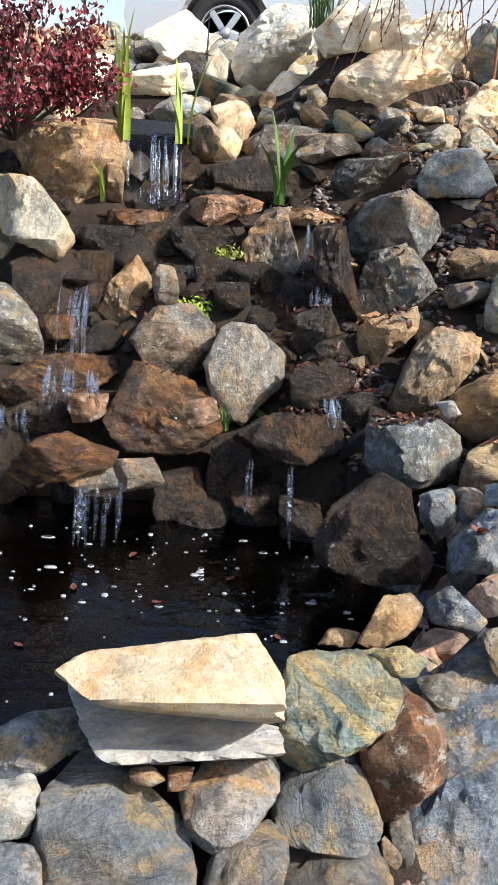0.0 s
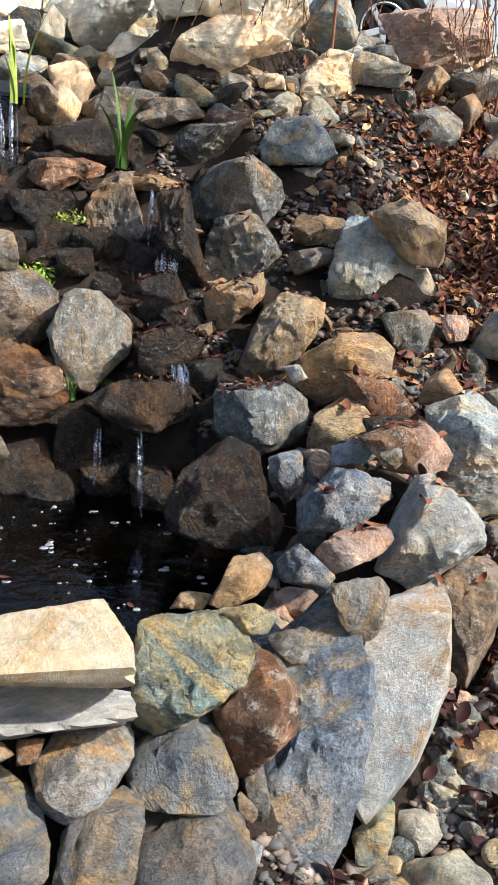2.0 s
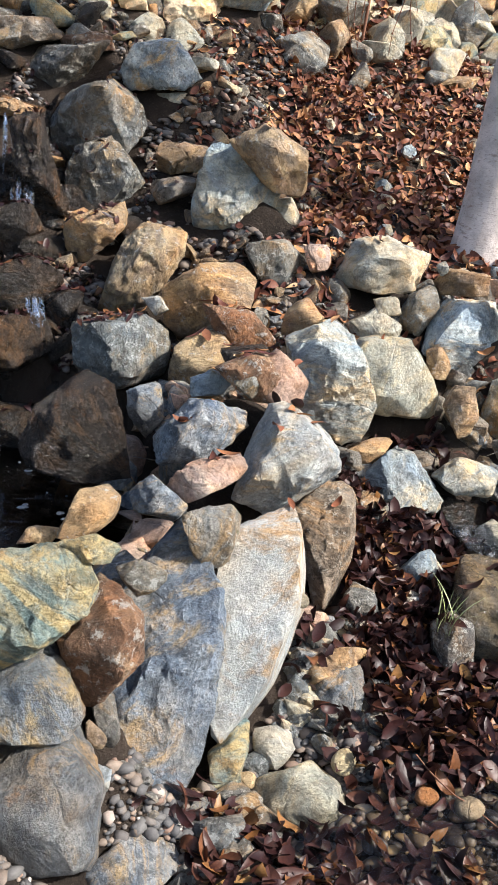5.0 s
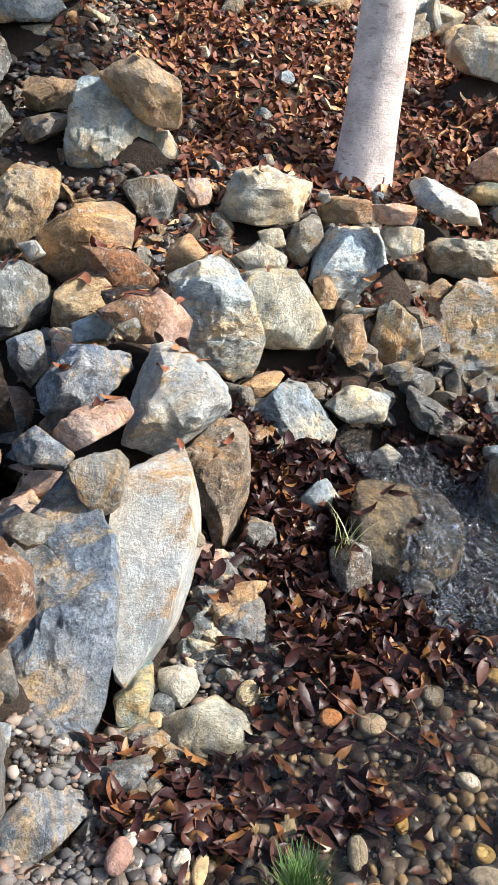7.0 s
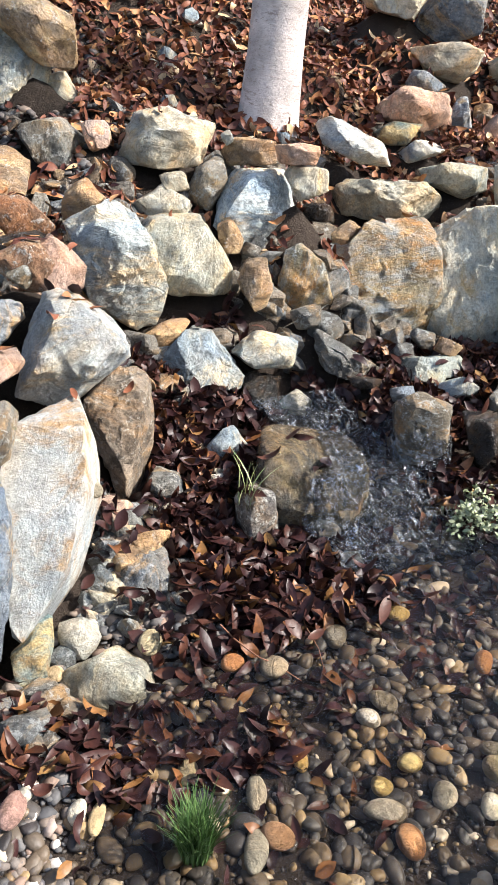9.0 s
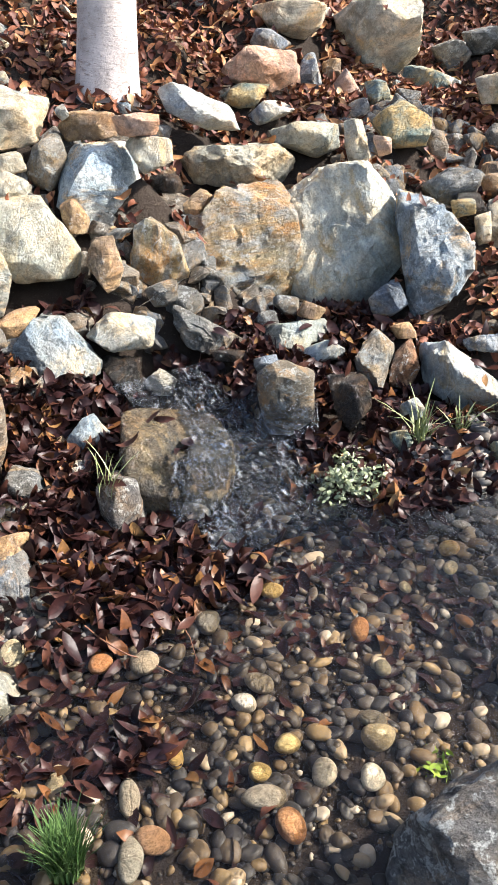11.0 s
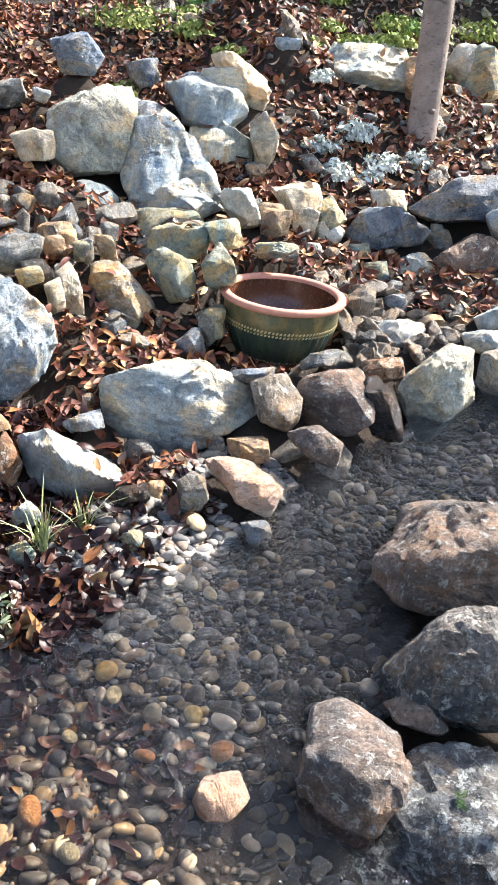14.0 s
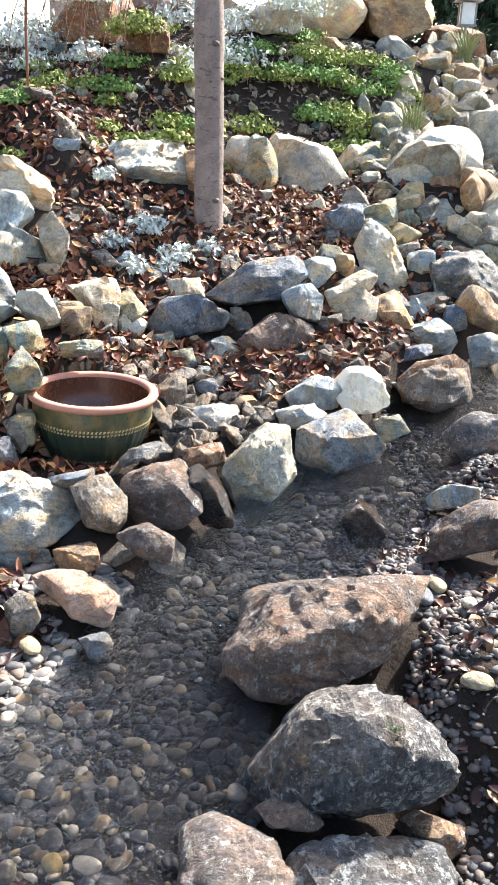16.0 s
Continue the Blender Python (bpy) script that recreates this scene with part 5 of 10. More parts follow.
rock("rock", "D", (3.36, 0.51, 0.27), (-26, -4, -83), 0.10, ((140, 0.057), (-156, 0.053), (-95, 0.07), (0, 0.063), (49, 0.052)), 257, "angular dark wet rock beside the shallow stream", "stream rocks")
rock("rock", "J", (3.24, 0.22, 0.34), (-26, -6, -88), 0.17, ((136, 0.064), (-80, 0.071), (-72, 0.066), (0, 0.146), (79, 0.104), (118, 0.052)), 258, "rough brown-grey pitted rock beside the shallow stream", "stream rocks")
rock("boulder", "J", (2.662, 0.497, 0.287), (-32, -6, -80), 0.28, ((-128, 0.218), (-99, 0.146), (-69, 0.101), (-34, 0.13), (91, 0.137), (104, 0.15), (170, 0.239)), 259, "rough brown-grey pitted boulder beside the shallow stream", "stream rocks")
rock("boulder", "E", (2.305, 0.436, 0.235), (-39, -6, -80), 0.25, ((-119, 0.198), (-89, 0.11), (-70, 0.148), (-25, 0.22), (39, 0.169), (63, 0.135), (97, 0.111), (135, 0.113), (139, 0.119)), 260, "rough dark grey white-lichened boulder beside the shallow stream", "stream rocks")
rock("rock", "R", (2.324, 0.216, 0.043), (-43, -8, -85), 0.09, ((-130, 0.031), (-124, 0.028), (-70, 0.054), (-7, 0.066), (71, 0.04), (124, 0.055)), 261, "rough rusty orange-brown rock beside the shallow stream", "stream rocks")
rock("boulder", "R", (6.64, 2.86, 1.96), (4, 2, -66), 0.25, ((145, 0.129), (-103, 0.129), (-77, 0.129), (10, 0.199), (95, 0.13)), 262, "angular rusty brown boulder high on the slope", "slope rocks")
rock("rock", "R", (6.25, 2.29, 1.89), (4, 1, -70), 0.17, ((120, 0.047), (-160, 0.132), (-87, 0.107), (9, 0.116)), 263, "angular rusty brown rock high on the slope", "slope rocks")
rock("boulder", "Y", (7.16, 1.77, 2.05), (5, -2, -77), 0.21, ((121, 0.078), (-107, 0.092), (-91, 0.102), (1, 0.206), (70, 0.101)), 264, "angular cream and yellow boulder high on the slope", "slope rocks")
rock("boulder", "R", (8.75, 1.27, 2.17), (5, -5, -83), 0.40, ((106, 0.192), (-135, 0.225), (-102, 0.171), (-71, 0.212), (16, 0.366), (75, 0.17)), 265, "rough rusty brown boulder high on the slope", "slope rocks")
rock("rock", "T", (7.65, 1.43, 1.91), (3, -4, -81), 0.17, ((95, 0.049), (-157, 0.144), (-88, 0.056), (28, 0.125)), 266, "flat tan rock high on the slope", "slope rocks")
rock("boulder", "W", (8.20, 0.94, 1.84), (2, -5, -85), 0.25, ((77, 0.08), (-135, 0.07), (-114, 0.059), (-57, 0.189), (54, 0.075)), 267, "angular white-grey boulder high on the slope", "slope rocks")
rock("boulder", "R", (8.74, 0.62, 1.96), (3, -6, -88), 0.32, ((116, 0.203), (-154, 0.194), (-110, 0.134), (-49, 0.231), (15, 0.235), (74, 0.151)), 268, "rough rusty brown boulder high on the slope", "slope rocks")
rock("rock", "Y", (8.33, 0.50, 1.76), (2, -6, -89), 0.11, ((68, 0.031), (-158, 0.052), (-104, 0.045), (27, 0.045)), 269, "angular cream and yellow rock high on the slope", "slope rocks")
rock("rock", "Y", (6.40, 0.56, 1.32), (-2, -6, -87), 0.12, ((97, 0.065), (-166, 0.082), (-82, 0.066), (14, 0.082)), 270, "angular cream and yellow rock beside the shallow stream", "stream rocks")
rock("rock", "T", (5.99, 0.44, 1.14), (-4, -6, -88), 0.15, ((103, 0.076), (-147, 0.09), (-103, 0.064), (-27, 0.135), (47, 0.07)), 271, "angular tan rock beside the shallow stream", "stream rocks")
rock("boulder", "Y", (5.97, 0.39, 0.96), (-6, -6, -88), 0.26, ((69, 0.057), (-147, 0.112), (-116, 0.082), (-78, 0.161), (44, 0.083), (61, 0.047)), 272, "rough cream and yellow boulder beside the shallow stream", "stream rocks")
rock("rock", "N", (5.77, 0.56, 0.93), (-7, -6, -86), 0.12, ((114, 0.06), (-166, 0.064), (-78, 0.077), (11, 0.06)), 273, "angular mossy green-grey and ochre rock beside the shallow stream", "stream rocks")
rock("rock", "N", (6.21, 0.85, 1.15), (-4, -5, -84), 0.14, ((99, 0.081), (-169, 0.083), (-81, 0.082), (12, 0.082)), 274, "angular mossy green-grey and ochre rock beside the shallow stream", "stream rocks")
rock("rock", "Y", (5.86, 0.68, 1.00), (-6, -5, -85), 0.09, ((101, 0.044), (-162, 0.048), (-83, 0.055), (0, 0.061)), 275, "angular cream and yellow rock beside the shallow stream", "stream rocks")
rock("rock", "W", (5.42, 0.35, 0.81), (-9, -6, -88), 0.09, ((180, 0.069), (-100, 0.05), (-18, 0.057), (76, 0.04)), 276, "angular white-grey rock beside the shallow stream", "stream rocks")
rock("rock", "L", (5.32, 0.52, 0.80), (-9, -6, -86), 0.10, ((99, 0.054), (-166, 0.056), (-78, 0.057), (0, 0.068)), 277, "angular pale blue-grey rock beside the shallow stream", "stream rocks")
rock("rock", "T", (5.95, 0.24, 1.01), (-6, -7, -90), 0.12, ((105, 0.041), (-143, 0.076), (-88, 0.063), (14, 0.087)), 278, "angular tan rock beside the shallow stream", "stream rocks")
rock("rock", "N", (6.98, 0.93, 1.41), (-1, -5, -84), 0.14, ((92, 0.063), (-132, 0.052), (-79, 0.068), (34, 0.097)), 279, "angular mossy green-grey and ochre rock beside the shallow stream", "stream rocks")
rock("rock", "Y", (4.55, 2.30, 1.12), (-5, 3, -62), 0.16, ((101, 0.079), (-153, 0.118), (-98, 0.059), (-18, 0.154), (54, 0.093)), 280, "angular cream and yellow rock on the leaf-strewn bank", "bank rocks")
rock("rock", "N", (5.53, 0.21, 0.83), (-8, -7, -90), 0.11, ((94, 0.042), (-162, 0.097), (-93, 0.056), (0, 0.111)), 282, "angular mossy green-grey and ochre rock beside the shallow stream", "stream rocks")
rock("stone", "L", (4.90, 0.64, 0.62), (-12, -5, -84), 0.07, ((161, 0.037), (-91, 0.039), (-22, 0.039), (79, 0.034)), 283, "angular pale blue-grey stone beside the shallow stream", "stream rocks")
rock("rock", "D", (0.36, 3.44, 0.94), (-11, -5, -5), 0.12, ((118, 0.052), (-160, 0.078), (-74, 0.057), (27, 0.063)), 284, "angular dark wet rock beside the upper cascade", "cascade rocks")
rock("rock", "D", (0.08, 3.26, 0.96), (-11, -4, -1), 0.08, ((150, 0.041), (-101, 0.037), (-18, 0.054), (70, 0.036)), 285, "angular dark wet rock beside the upper cascade", "cascade rocks")
rock("rock", "D", (-0.41, 4.30, 1.40), (-3, -2, 5), 0.23, ((92, 0.153), (-178, 0.161), (-89, 0.157), (1, 0.168)), 286, "angular dark wet rock beside the upper cascade", "cascade rocks")
rock("rock", "T", (-0.55, 3.96, 1.37), (-3, -1, 8), 0.08, ((180, 0.035), (-88, 0.081), (-5, 0.03), (74, 0.066)), 287, "tall tan rock beside the upper cascade", "cascade rocks")
rock("rock", "K", (-0.19, 4.27, 1.55), (-1, -3, 3), 0.12, ((116, 0.071), (-174, 0.071), (-105, 0.082), (-22, 0.058), (41, 0.078)), 288, "angular dark grey-brown rock beside the upper cascade", "cascade rocks")
rock("rock", "K", (0.09, 4.34, 1.55), (-1, -4, -1), 0.13, ((115, 0.061), (-164, 0.108), (-90, 0.075), (-27, 0.092), (64, 0.072)), 289, "angular dark grey-brown rock on the leaf-strewn bank", "bank rocks")
rock("rock", "K", (0.35, 4.23, 1.56), (-1, -5, -5), 0.15, ((179, 0.152), (-111, 0.068), (-81, 0.044), (35, 0.111), (88, 0.054)), 290, "flat dark grey-brown rock beside the upper cascade", "cascade rocks")
rock("stone", "A", (0.82, 4.30, 1.73), (2, -7, -11), 0.06, ((86, 0.03), (-169, 0.042), (-94, 0.03), (12, 0.042)), 291, "angular bright tan stone high on the slope", "slope rocks")
rock("stone", "Y", (0.69, 4.26, 1.68), (1, -7, -9), 0.05, ((87, 0.039), (-174, 0.021), (-105, 0.035), (-5, 0.021)), 292, "tall cream and yellow stone high on the slope", "slope rocks")
rock("rock", "R", (0.55, 4.90, 2.03), (5, -6, -7), 0.17, ((141, 0.061), (-82, 0.075), (-60, 0.061), (20, 0.151), (97, 0.08)), 293, "angular rusty brown rock high on the slope", "slope rocks")
rock("rock", "K", (0.85, 3.33, 1.09), (-9, -8, -13), 0.10, ((98, 0.039), (-151, 0.078), (-74, 0.031), (37, 0.078)), 294, "angular dark grey-brown rock on the leaf-strewn bank", "bank rocks")
rock("rock", "R", (-0.13, 2.89, 0.70), (-17, -2, 3), 0.10, ((104, 0.039), (-154, 0.068), (-74, 0.041), (14, 0.079)), 295, "angular rusty brown rock beside the upper cascade", "cascade rocks")
rock("rock", "D", (0.33, 3.24, 0.86), (-13, -5, -5), 0.13, ((180, 0.124), (-95, 0.052), (0, 0.124), (85, 0.052)), 296, "angular dark wet rock beside the upper cascade", "cascade rocks")
rock("rock", "D", (0.42, 2.92, 0.74), (-16, -6, -6), 0.09, ((180, 0.057), (-102, 0.059), (-9, 0.048), (80, 0.056)), 297, "angular dark wet rock beside the upper cascade", "cascade rocks")
rock("rock", "K", (-0.28, 3.37, 1.05), (-9, -2, 5), 0.09, ((77, 0.058), (-172, 0.041), (-89, 0.074), (10, 0.04)), 298, "angular dark grey-brown rock beside the upper cascade", "cascade rocks")
rock("rock", "D", (-0.03, 3.37, 1.02), (-10, -3, 1), 0.08, ((86, 0.047), (-169, 0.052), (-79, 0.043), (0, 0.063)), 299, "angular dark wet rock beside the upper cascade", "cascade rocks")
rock("rock", "G", (-0.04, 3.47, 1.02), (-9, -3, 1), 0.08, ((96, 0.029), (-141, 0.046), (-79, 0.025), (46, 0.046)), 300, "flat grey lichen-spotted rock beside the upper cascade", "cascade rocks")
rock("rock", "D", (-0.54, 3.67, 1.16), (-7, -1, 8), 0.12, ((92, 0.056), (-169, 0.099), (-82, 0.045), (15, 0.101)), 301, "angular dark wet rock beside the upper cascade", "cascade rocks")
rock("rock", "R", (-0.49, 2.90, 0.69), (-17, -0, 10), 0.08, ((91, 0.047), (-169, 0.055), (-80, 0.039), (0, 0.066)), 302, "angular rusty brown rock beside the upper cascade", "cascade rocks")
rock("rock", "K", (-0.41, 2.76, 0.50), (-21, -0, 9), 0.15, ((93, 0.038), (-129, 0.076), (-81, 0.036), (18, 0.146)), 303, "flat dark grey-brown rock beside the upper cascade", "cascade rocks")
rock("rock", "D", (-0.08, 2.78, 0.39), (-23, -3, 3), 0.11, ((96, 0.058), (-170, 0.086), (-90, 0.066), (8, 0.085)), 304, "angular dark wet rock beside the upper cascade", "cascade rocks")
rock("rock", "D", (0.24, 2.67, 0.43), (-24, -5, -3), 0.10, ((82, 0.064), (-180, 0.064), (-90, 0.073), (0, 0.064)), 305, "angular dark wet rock beside the upper cascade", "cascade rocks")
rock("rock", "R", (0.87, 2.17, 0.77), (-19, -5, -16), 0.12, ((112, 0.062), (-132, 0.058), (-98, 0.057), (-45, 0.106), (45, 0.052)), 306, "angular rusty brown rock on top of the pond wall", "pond wall stones")
rock("stone", "Y", (1.48, 2.72, 0.83), (-14, -8, -24), 0.05, ((96, 0.029), (-162, 0.033), (-83, 0.03), (10, 0.038)), 307, "angular cream and yellow stone on the leaf-strewn bank", "bank rocks")
rock("stone", "G", (1.76, 2.27, 0.50), (-21, -11, -31), 0.06, ((101, 0.027), (-162, 0.036), (-90, 0.036), (0, 0.044)), 308, "angular grey lichen-spotted stone on the leaf-strewn bank", "bank rocks")
rock("stone", "G", (1.78, 2.26, 0.50), (-21, -7, -31), 0.04, ((180, 0.023), (-79, 0.022), (11, 0.019), (103, 0.023)), 309, "angular grey lichen-spotted stone on the leaf-strewn bank", "bank rocks")
rock("rock", "P", (1.83, 2.54, 0.95), (-11, 2, -28), 0.07, ((100, 0.028), (-163, 0.057), (-84, 0.033), (0, 0.065)), 310, "angular pinkish rock on the leaf-strewn bank", "bank rocks")
rock("rock", "D", (1.83, 1.98, 0.38), (-25, -1, -33), 0.06, ((90, 0.017), (-146, 0.039), (-95, 0.012), (0, 0.059)), 311, "flat dark wet rock on the leaf-strewn bank", "bank rocks")
rock("stone", "B", (1.90, 1.89, 0.38), (-25, -2, -35), 0.05, ((104, 0.018), (-153, 0.033), (-83, 0.022), (22, 0.032)), 312, "angular dark blue-grey stone on the leaf-strewn bank", "bank rocks")
rock("stone", "P", (2.71, 2.37, 0.83), (-12, -6, -41), 0.05, ((78, 0.028), (-164, 0.019), (-79, 0.03), (0, 0.029)), 313, "angular pinkish stone on the leaf-strewn bank", "bank rocks")
rock("stone", "B", (2.57, 1.67, 0.38), (-23, -9, -47), 0.05, ((98, 0.017), (-154, 0.044), (-91, 0.026), (0, 0.053)), 314, "angular dark blue-grey stone among pebbles by the stream", "stream rocks")
rock("rock", "G", (1.836, 2.138, 0.402), (-24, 3, -32), 0.12, ((-143, 0.062), (-100, 0.048), (-9, 0.129), (66, 0.032), (101, 0.083)), 315, "angular dark blue-grey rock on the leaf-strewn bank", "bank rocks")
rock("rock", "F", (2.118, 2.05, 0.368), (-24, 0, -37), 0.14, ((-172, 0.124), (-90, 0.05), (-60, 0.055), (42, 0.101), (101, 0.032)), 316, "flat grey-cream rock on the leaf-strewn bank", "bank rocks")
rock("rock", "T", (3.19, 2.23, 0.68), (-14, -5, -49), 0.10, ((100, 0.066), (-174, 0.056), (-121, 0.065), (-42, 0.05), (15, 0.058)), 317, "angular tan rock on the bank above the stream", "bank rocks")
rock("stone", "N", (2.86, 2.09, 0.66), (-16, -4, -47), 0.05, ((96, 0.028), (-161, 0.033), (-75, 0.025), (12, 0.039)), 318, "angular mossy green-grey and ochre stone on the bank above the stream", "bank rocks")
rock("rock", "Y", (2.90, 2.02, 0.60), (-17, -4, -49), 0.06, ((110, 0.045), (-174, 0.025), (-69, 0.045), (6, 0.025)), 319, "tall cream and yellow rock on the bank above the stream", "bank rocks")
rock("stone", "G", (3.14, 2.08, 0.69), (-14, -5, -51), 0.05, ((110, 0.032), (-164, 0.017), (-74, 0.04), (0, 0.025)), 320, "tall grey lichen-spotted stone on the bank above the stream", "bank rocks")
rock("rock", "N", (3.64, 2.05, 0.68), (-13, -8, -55), 0.14, ((179, 0.124), (-111, 0.068), (-64, 0.069), (24, 0.106), (84, 0.067)), 321, "angular mossy green-grey and ochre rock on the bank above the stream", "bank rocks")
rock("rock", "K", (3.50, 2.24, 0.71), (-13, -6, -52), 0.11, ((94, 0.042), (-135, 0.052), (-83, 0.048), (15, 0.096)), 322, "angular dark grey-brown rock on the bank above the stream", "bank rocks")
rock("rock", "N", (3.59, 1.79, 0.71), (-13, -10, -58), 0.08, ((95, 0.049), (-159, 0.042), (-80, 0.054), (3, 0.06)), 323, "angular mossy green-grey and ochre rock on the bank above the stream", "bank rocks")
rock("rock", "G", (3.292, 1.662, 0.474), (-19, -3, -60), 0.08, ((-170, 0.041), (-47, 0.052), (12, 0.04), (133, 0.052)), 324, "tall mossy green-grey and ochre rock on the bank above the stream", "bank rocks")
rock("rock", "G", (3.68, 3.04, 1.00), (-7, -3, -46), 0.11, ((110, 0.054), (-144, 0.048), (-57, 0.058), (23, 0.068)), 325, "angular grey lichen-spotted rock on the leaf-strewn bank", "bank rocks")
rock("rock", "V", (3.49, 2.93, 0.92), (-8, -2, -45), 0.14, ((70, 0.036), (-165, 0.094), (-115, 0.045), (-31, 0.105)), 326, "angular pale grey-green rock on the leaf-strewn bank", "bank rocks")
rock("rock", "G", (3.79, 2.97, 1.06), (-6, -4, -47), 0.10, ((98, 0.046), (-152, 0.059), (-81, 0.049), (16, 0.074)), 327, "angular grey lichen-spotted rock on the leaf-strewn bank", "bank rocks")
rock("stone", "W", (3.72, 2.72, 1.09), (-6, -5, -49), 0.05, ((71, 0.02), (-168, 0.027), (-109, 0.027), (-29, 0.026)), 328, "angular white-grey stone on the leaf-strewn bank", "bank rocks")
rock("rock", "G", (4.36, 2.66, 1.15), (-5, -8, -55), 0.09, ((96, 0.052), (-167, 0.056), (-77, 0.049), (8, 0.063)), 329, "angular grey lichen-spotted rock on the leaf-strewn bank", "bank rocks")
rock("rock", "W", (4.01, 2.10, 0.80), (-10, -9, -58), 0.09, ((101, 0.067), (-166, 0.035), (-94, 0.078), (8, 0.038)), 330, "angular white-grey rock on the bank above the stream", "bank rocks")
rock("rock", "B", (2.95, 1.34, 0.47), (-22, -10, -58), 0.08, ((88, 0.025), (-115, 0.009), (-99, 0.015), (0, 0.083)), 331, "flat dark blue-grey rock on the bank above the stream", "bank rocks")
rock("rock", "T", (2.77, 1.23, 0.33), (-26, -9, -58), 0.07, ((85, 0.037), (-166, 0.045), (-100, 0.031), (0, 0.056)), 332, "angular tan rock on the bank above the stream", "bank rocks")
rock("rock", "T", (3.17, 2.22, 0.68), (-15, 2, -52), 0.08, ((88, 0.057), (-167, 0.038), (-81, 0.059), (0, 0.053)), 333, "angular tan rock on the bank above the stream", "bank rocks")
rock("stone", "N", (3.13, 2.09, 0.69), (-15, 1, -53), 0.05, ((102, 0.032), (-172, 0.024), (-77, 0.033), (0, 0.028)), 334, "angular mossy green-grey and ochre stone on the bank above the stream", "bank rocks")
rock("stone", "T", (3.25, 2.07, 0.67), (-15, 0, -55), 0.06, ((92, 0.048), (-169, 0.029), (-88, 0.048), (12, 0.029)), 335, "angular tan stone on the bank above the stream", "bank rocks")
rock("rock", "N", (3.29, 1.66, 0.49), (-19, -3, -60), 0.08, ((112, 0.036), (-166, 0.042), (-90, 0.058), (-5, 0.044)), 336, "angular mossy green-grey and ochre rock on the bank above the stream", "bank rocks")
rock("stone", "T", (2.42, 1.32, 0.34), (-30, -1, -57), 0.03, ((90, 0.022), (-169, 0.017), (-109, 0.019), (-18, 0.014)), 337, "angular tan stone among pebbles by the stream", "stream rocks")
rock("stone", "D", (2.41, 1.39, 0.31), (-30, -1, -56), 0.05, ((100, 0.019), (-169, 0.041), (-85, 0.023), (9, 0.041)), 338, "angular dark wet stone among pebbles by the stream", "stream rocks")
rock("rock", "T", (2.76, 1.23, 0.33), (-27, -4, -62), 0.06, ((90, 0.032), (-166, 0.047), (-90, 0.032), (-14, 0.047)), 339, "angular tan rock on the bank above the stream", "bank rocks")
rock("rock", "L", (3.84, 0.84, 0.44), (-19, -10, -76), 0.07, ((98, 0.035), (-165, 0.052), (-86, 0.041), (0, 0.061)), 340, "angular pale blue-grey rock beside the shallow stream", "stream rocks")
rock("rock", "G", (4.53, 1.24, 0.61), (-13, -9, -73), 0.09, ((114, 0.038), (-147, 0.042), (-74, 0.054), (14, 0.049)), 341, "angular grey lichen-spotted rock on the bank above the stream", "bank rocks")
rock("stone", "G", (4.53, 1.25, 0.65), (-13, -9, -73), 0.04, ((180, 0.024), (-93, 0.024), (0, 0.024), (87, 0.024)), 342, "angular grey lichen-spotted stone on the bank above the stream", "bank rocks")
rock("rock", "Y", (4.53, 1.49, 0.74), (-11, -8, -70), 0.08, ((88, 0.041), (-164, 0.058), (-92, 0.042), (0, 0.073)), 343, "angular cream and yellow rock on the bank above the stream", "bank rocks")
rock("rock", "W", (3.88, 1.90, 0.74), (-12, -4, -62), 0.09, ((108, 0.06), (-140, 0.02), (-38, 0.062), (33, 0.04)), 344, "angular white-grey rock on the bank above the stream", "bank rocks")
rock("stone", "W", (3.98, 1.59, 0.61), (-14, -6, -66), 0.04, ((89, 0.027), (-169, 0.027), (-91, 0.028), (-11, 0.028)), 345, "angular white-grey stone on the bank above the stream", "bank rocks")
rock("rock", "K", (5.08, 2.27, 1.33), (-2, -5, -65), 0.11, ((89, 0.113), (-172, 0.032), (-111, 0.091), (4, 0.041)), 346, "tall dark grey-brown rock on the bank above the stream", "bank rocks")
rock("rock", "K", (5.46, 2.62, 1.52), (-0, 3, -64), 0.08, ((84, 0.033), (-152, 0.05), (-103, 0.023), (12, 0.07)), 347, "angular dark grey-brown rock on the leaf-strewn bank", "bank rocks")
rock("rock", "K", (5.07, 2.25, 1.31), (-3, 2, -65), 0.12, ((94, 0.105), (-158, 0.019), (-87, 0.107), (15, 0.033)), 348, "tall dark grey-brown rock on the bank above the stream", "bank rocks")
rock("rock", "L", (5.01, 2.26, 1.30), (-3, 2, -65), 0.06, ((94, 0.026), (-166, 0.053), (-86, 0.026), (0, 0.061)), 349, "angular pale blue-grey rock on the bank above the stream", "bank rocks")
rock("rock", "Y", (5.95, 0.66, 1.06), (-5, -5, -85), 0.08, ((114, 0.048), (-158, 0.048), (-93, 0.053), (30, 0.026)), 350, "angular cream and yellow rock beside the shallow stream", "stream rocks")
rock("rock", "N", (6.43, 0.85, 1.25), (-3, -5, -84), 0.08, ((101, 0.032), (-166, 0.06), (-93, 0.048), (-19, 0.048)), 351, "angular mossy green-grey and ochre rock beside the shallow stream", "stream rocks")
rock("rock", "W", (6.14, 0.41, 1.26), (-3, -6, -88), 0.11, ((73, 0.036), (-162, 0.067), (-105, 0.041), (33, 0.041)), 352, "angular white-grey rock beside the shallow stream", "stream rocks")
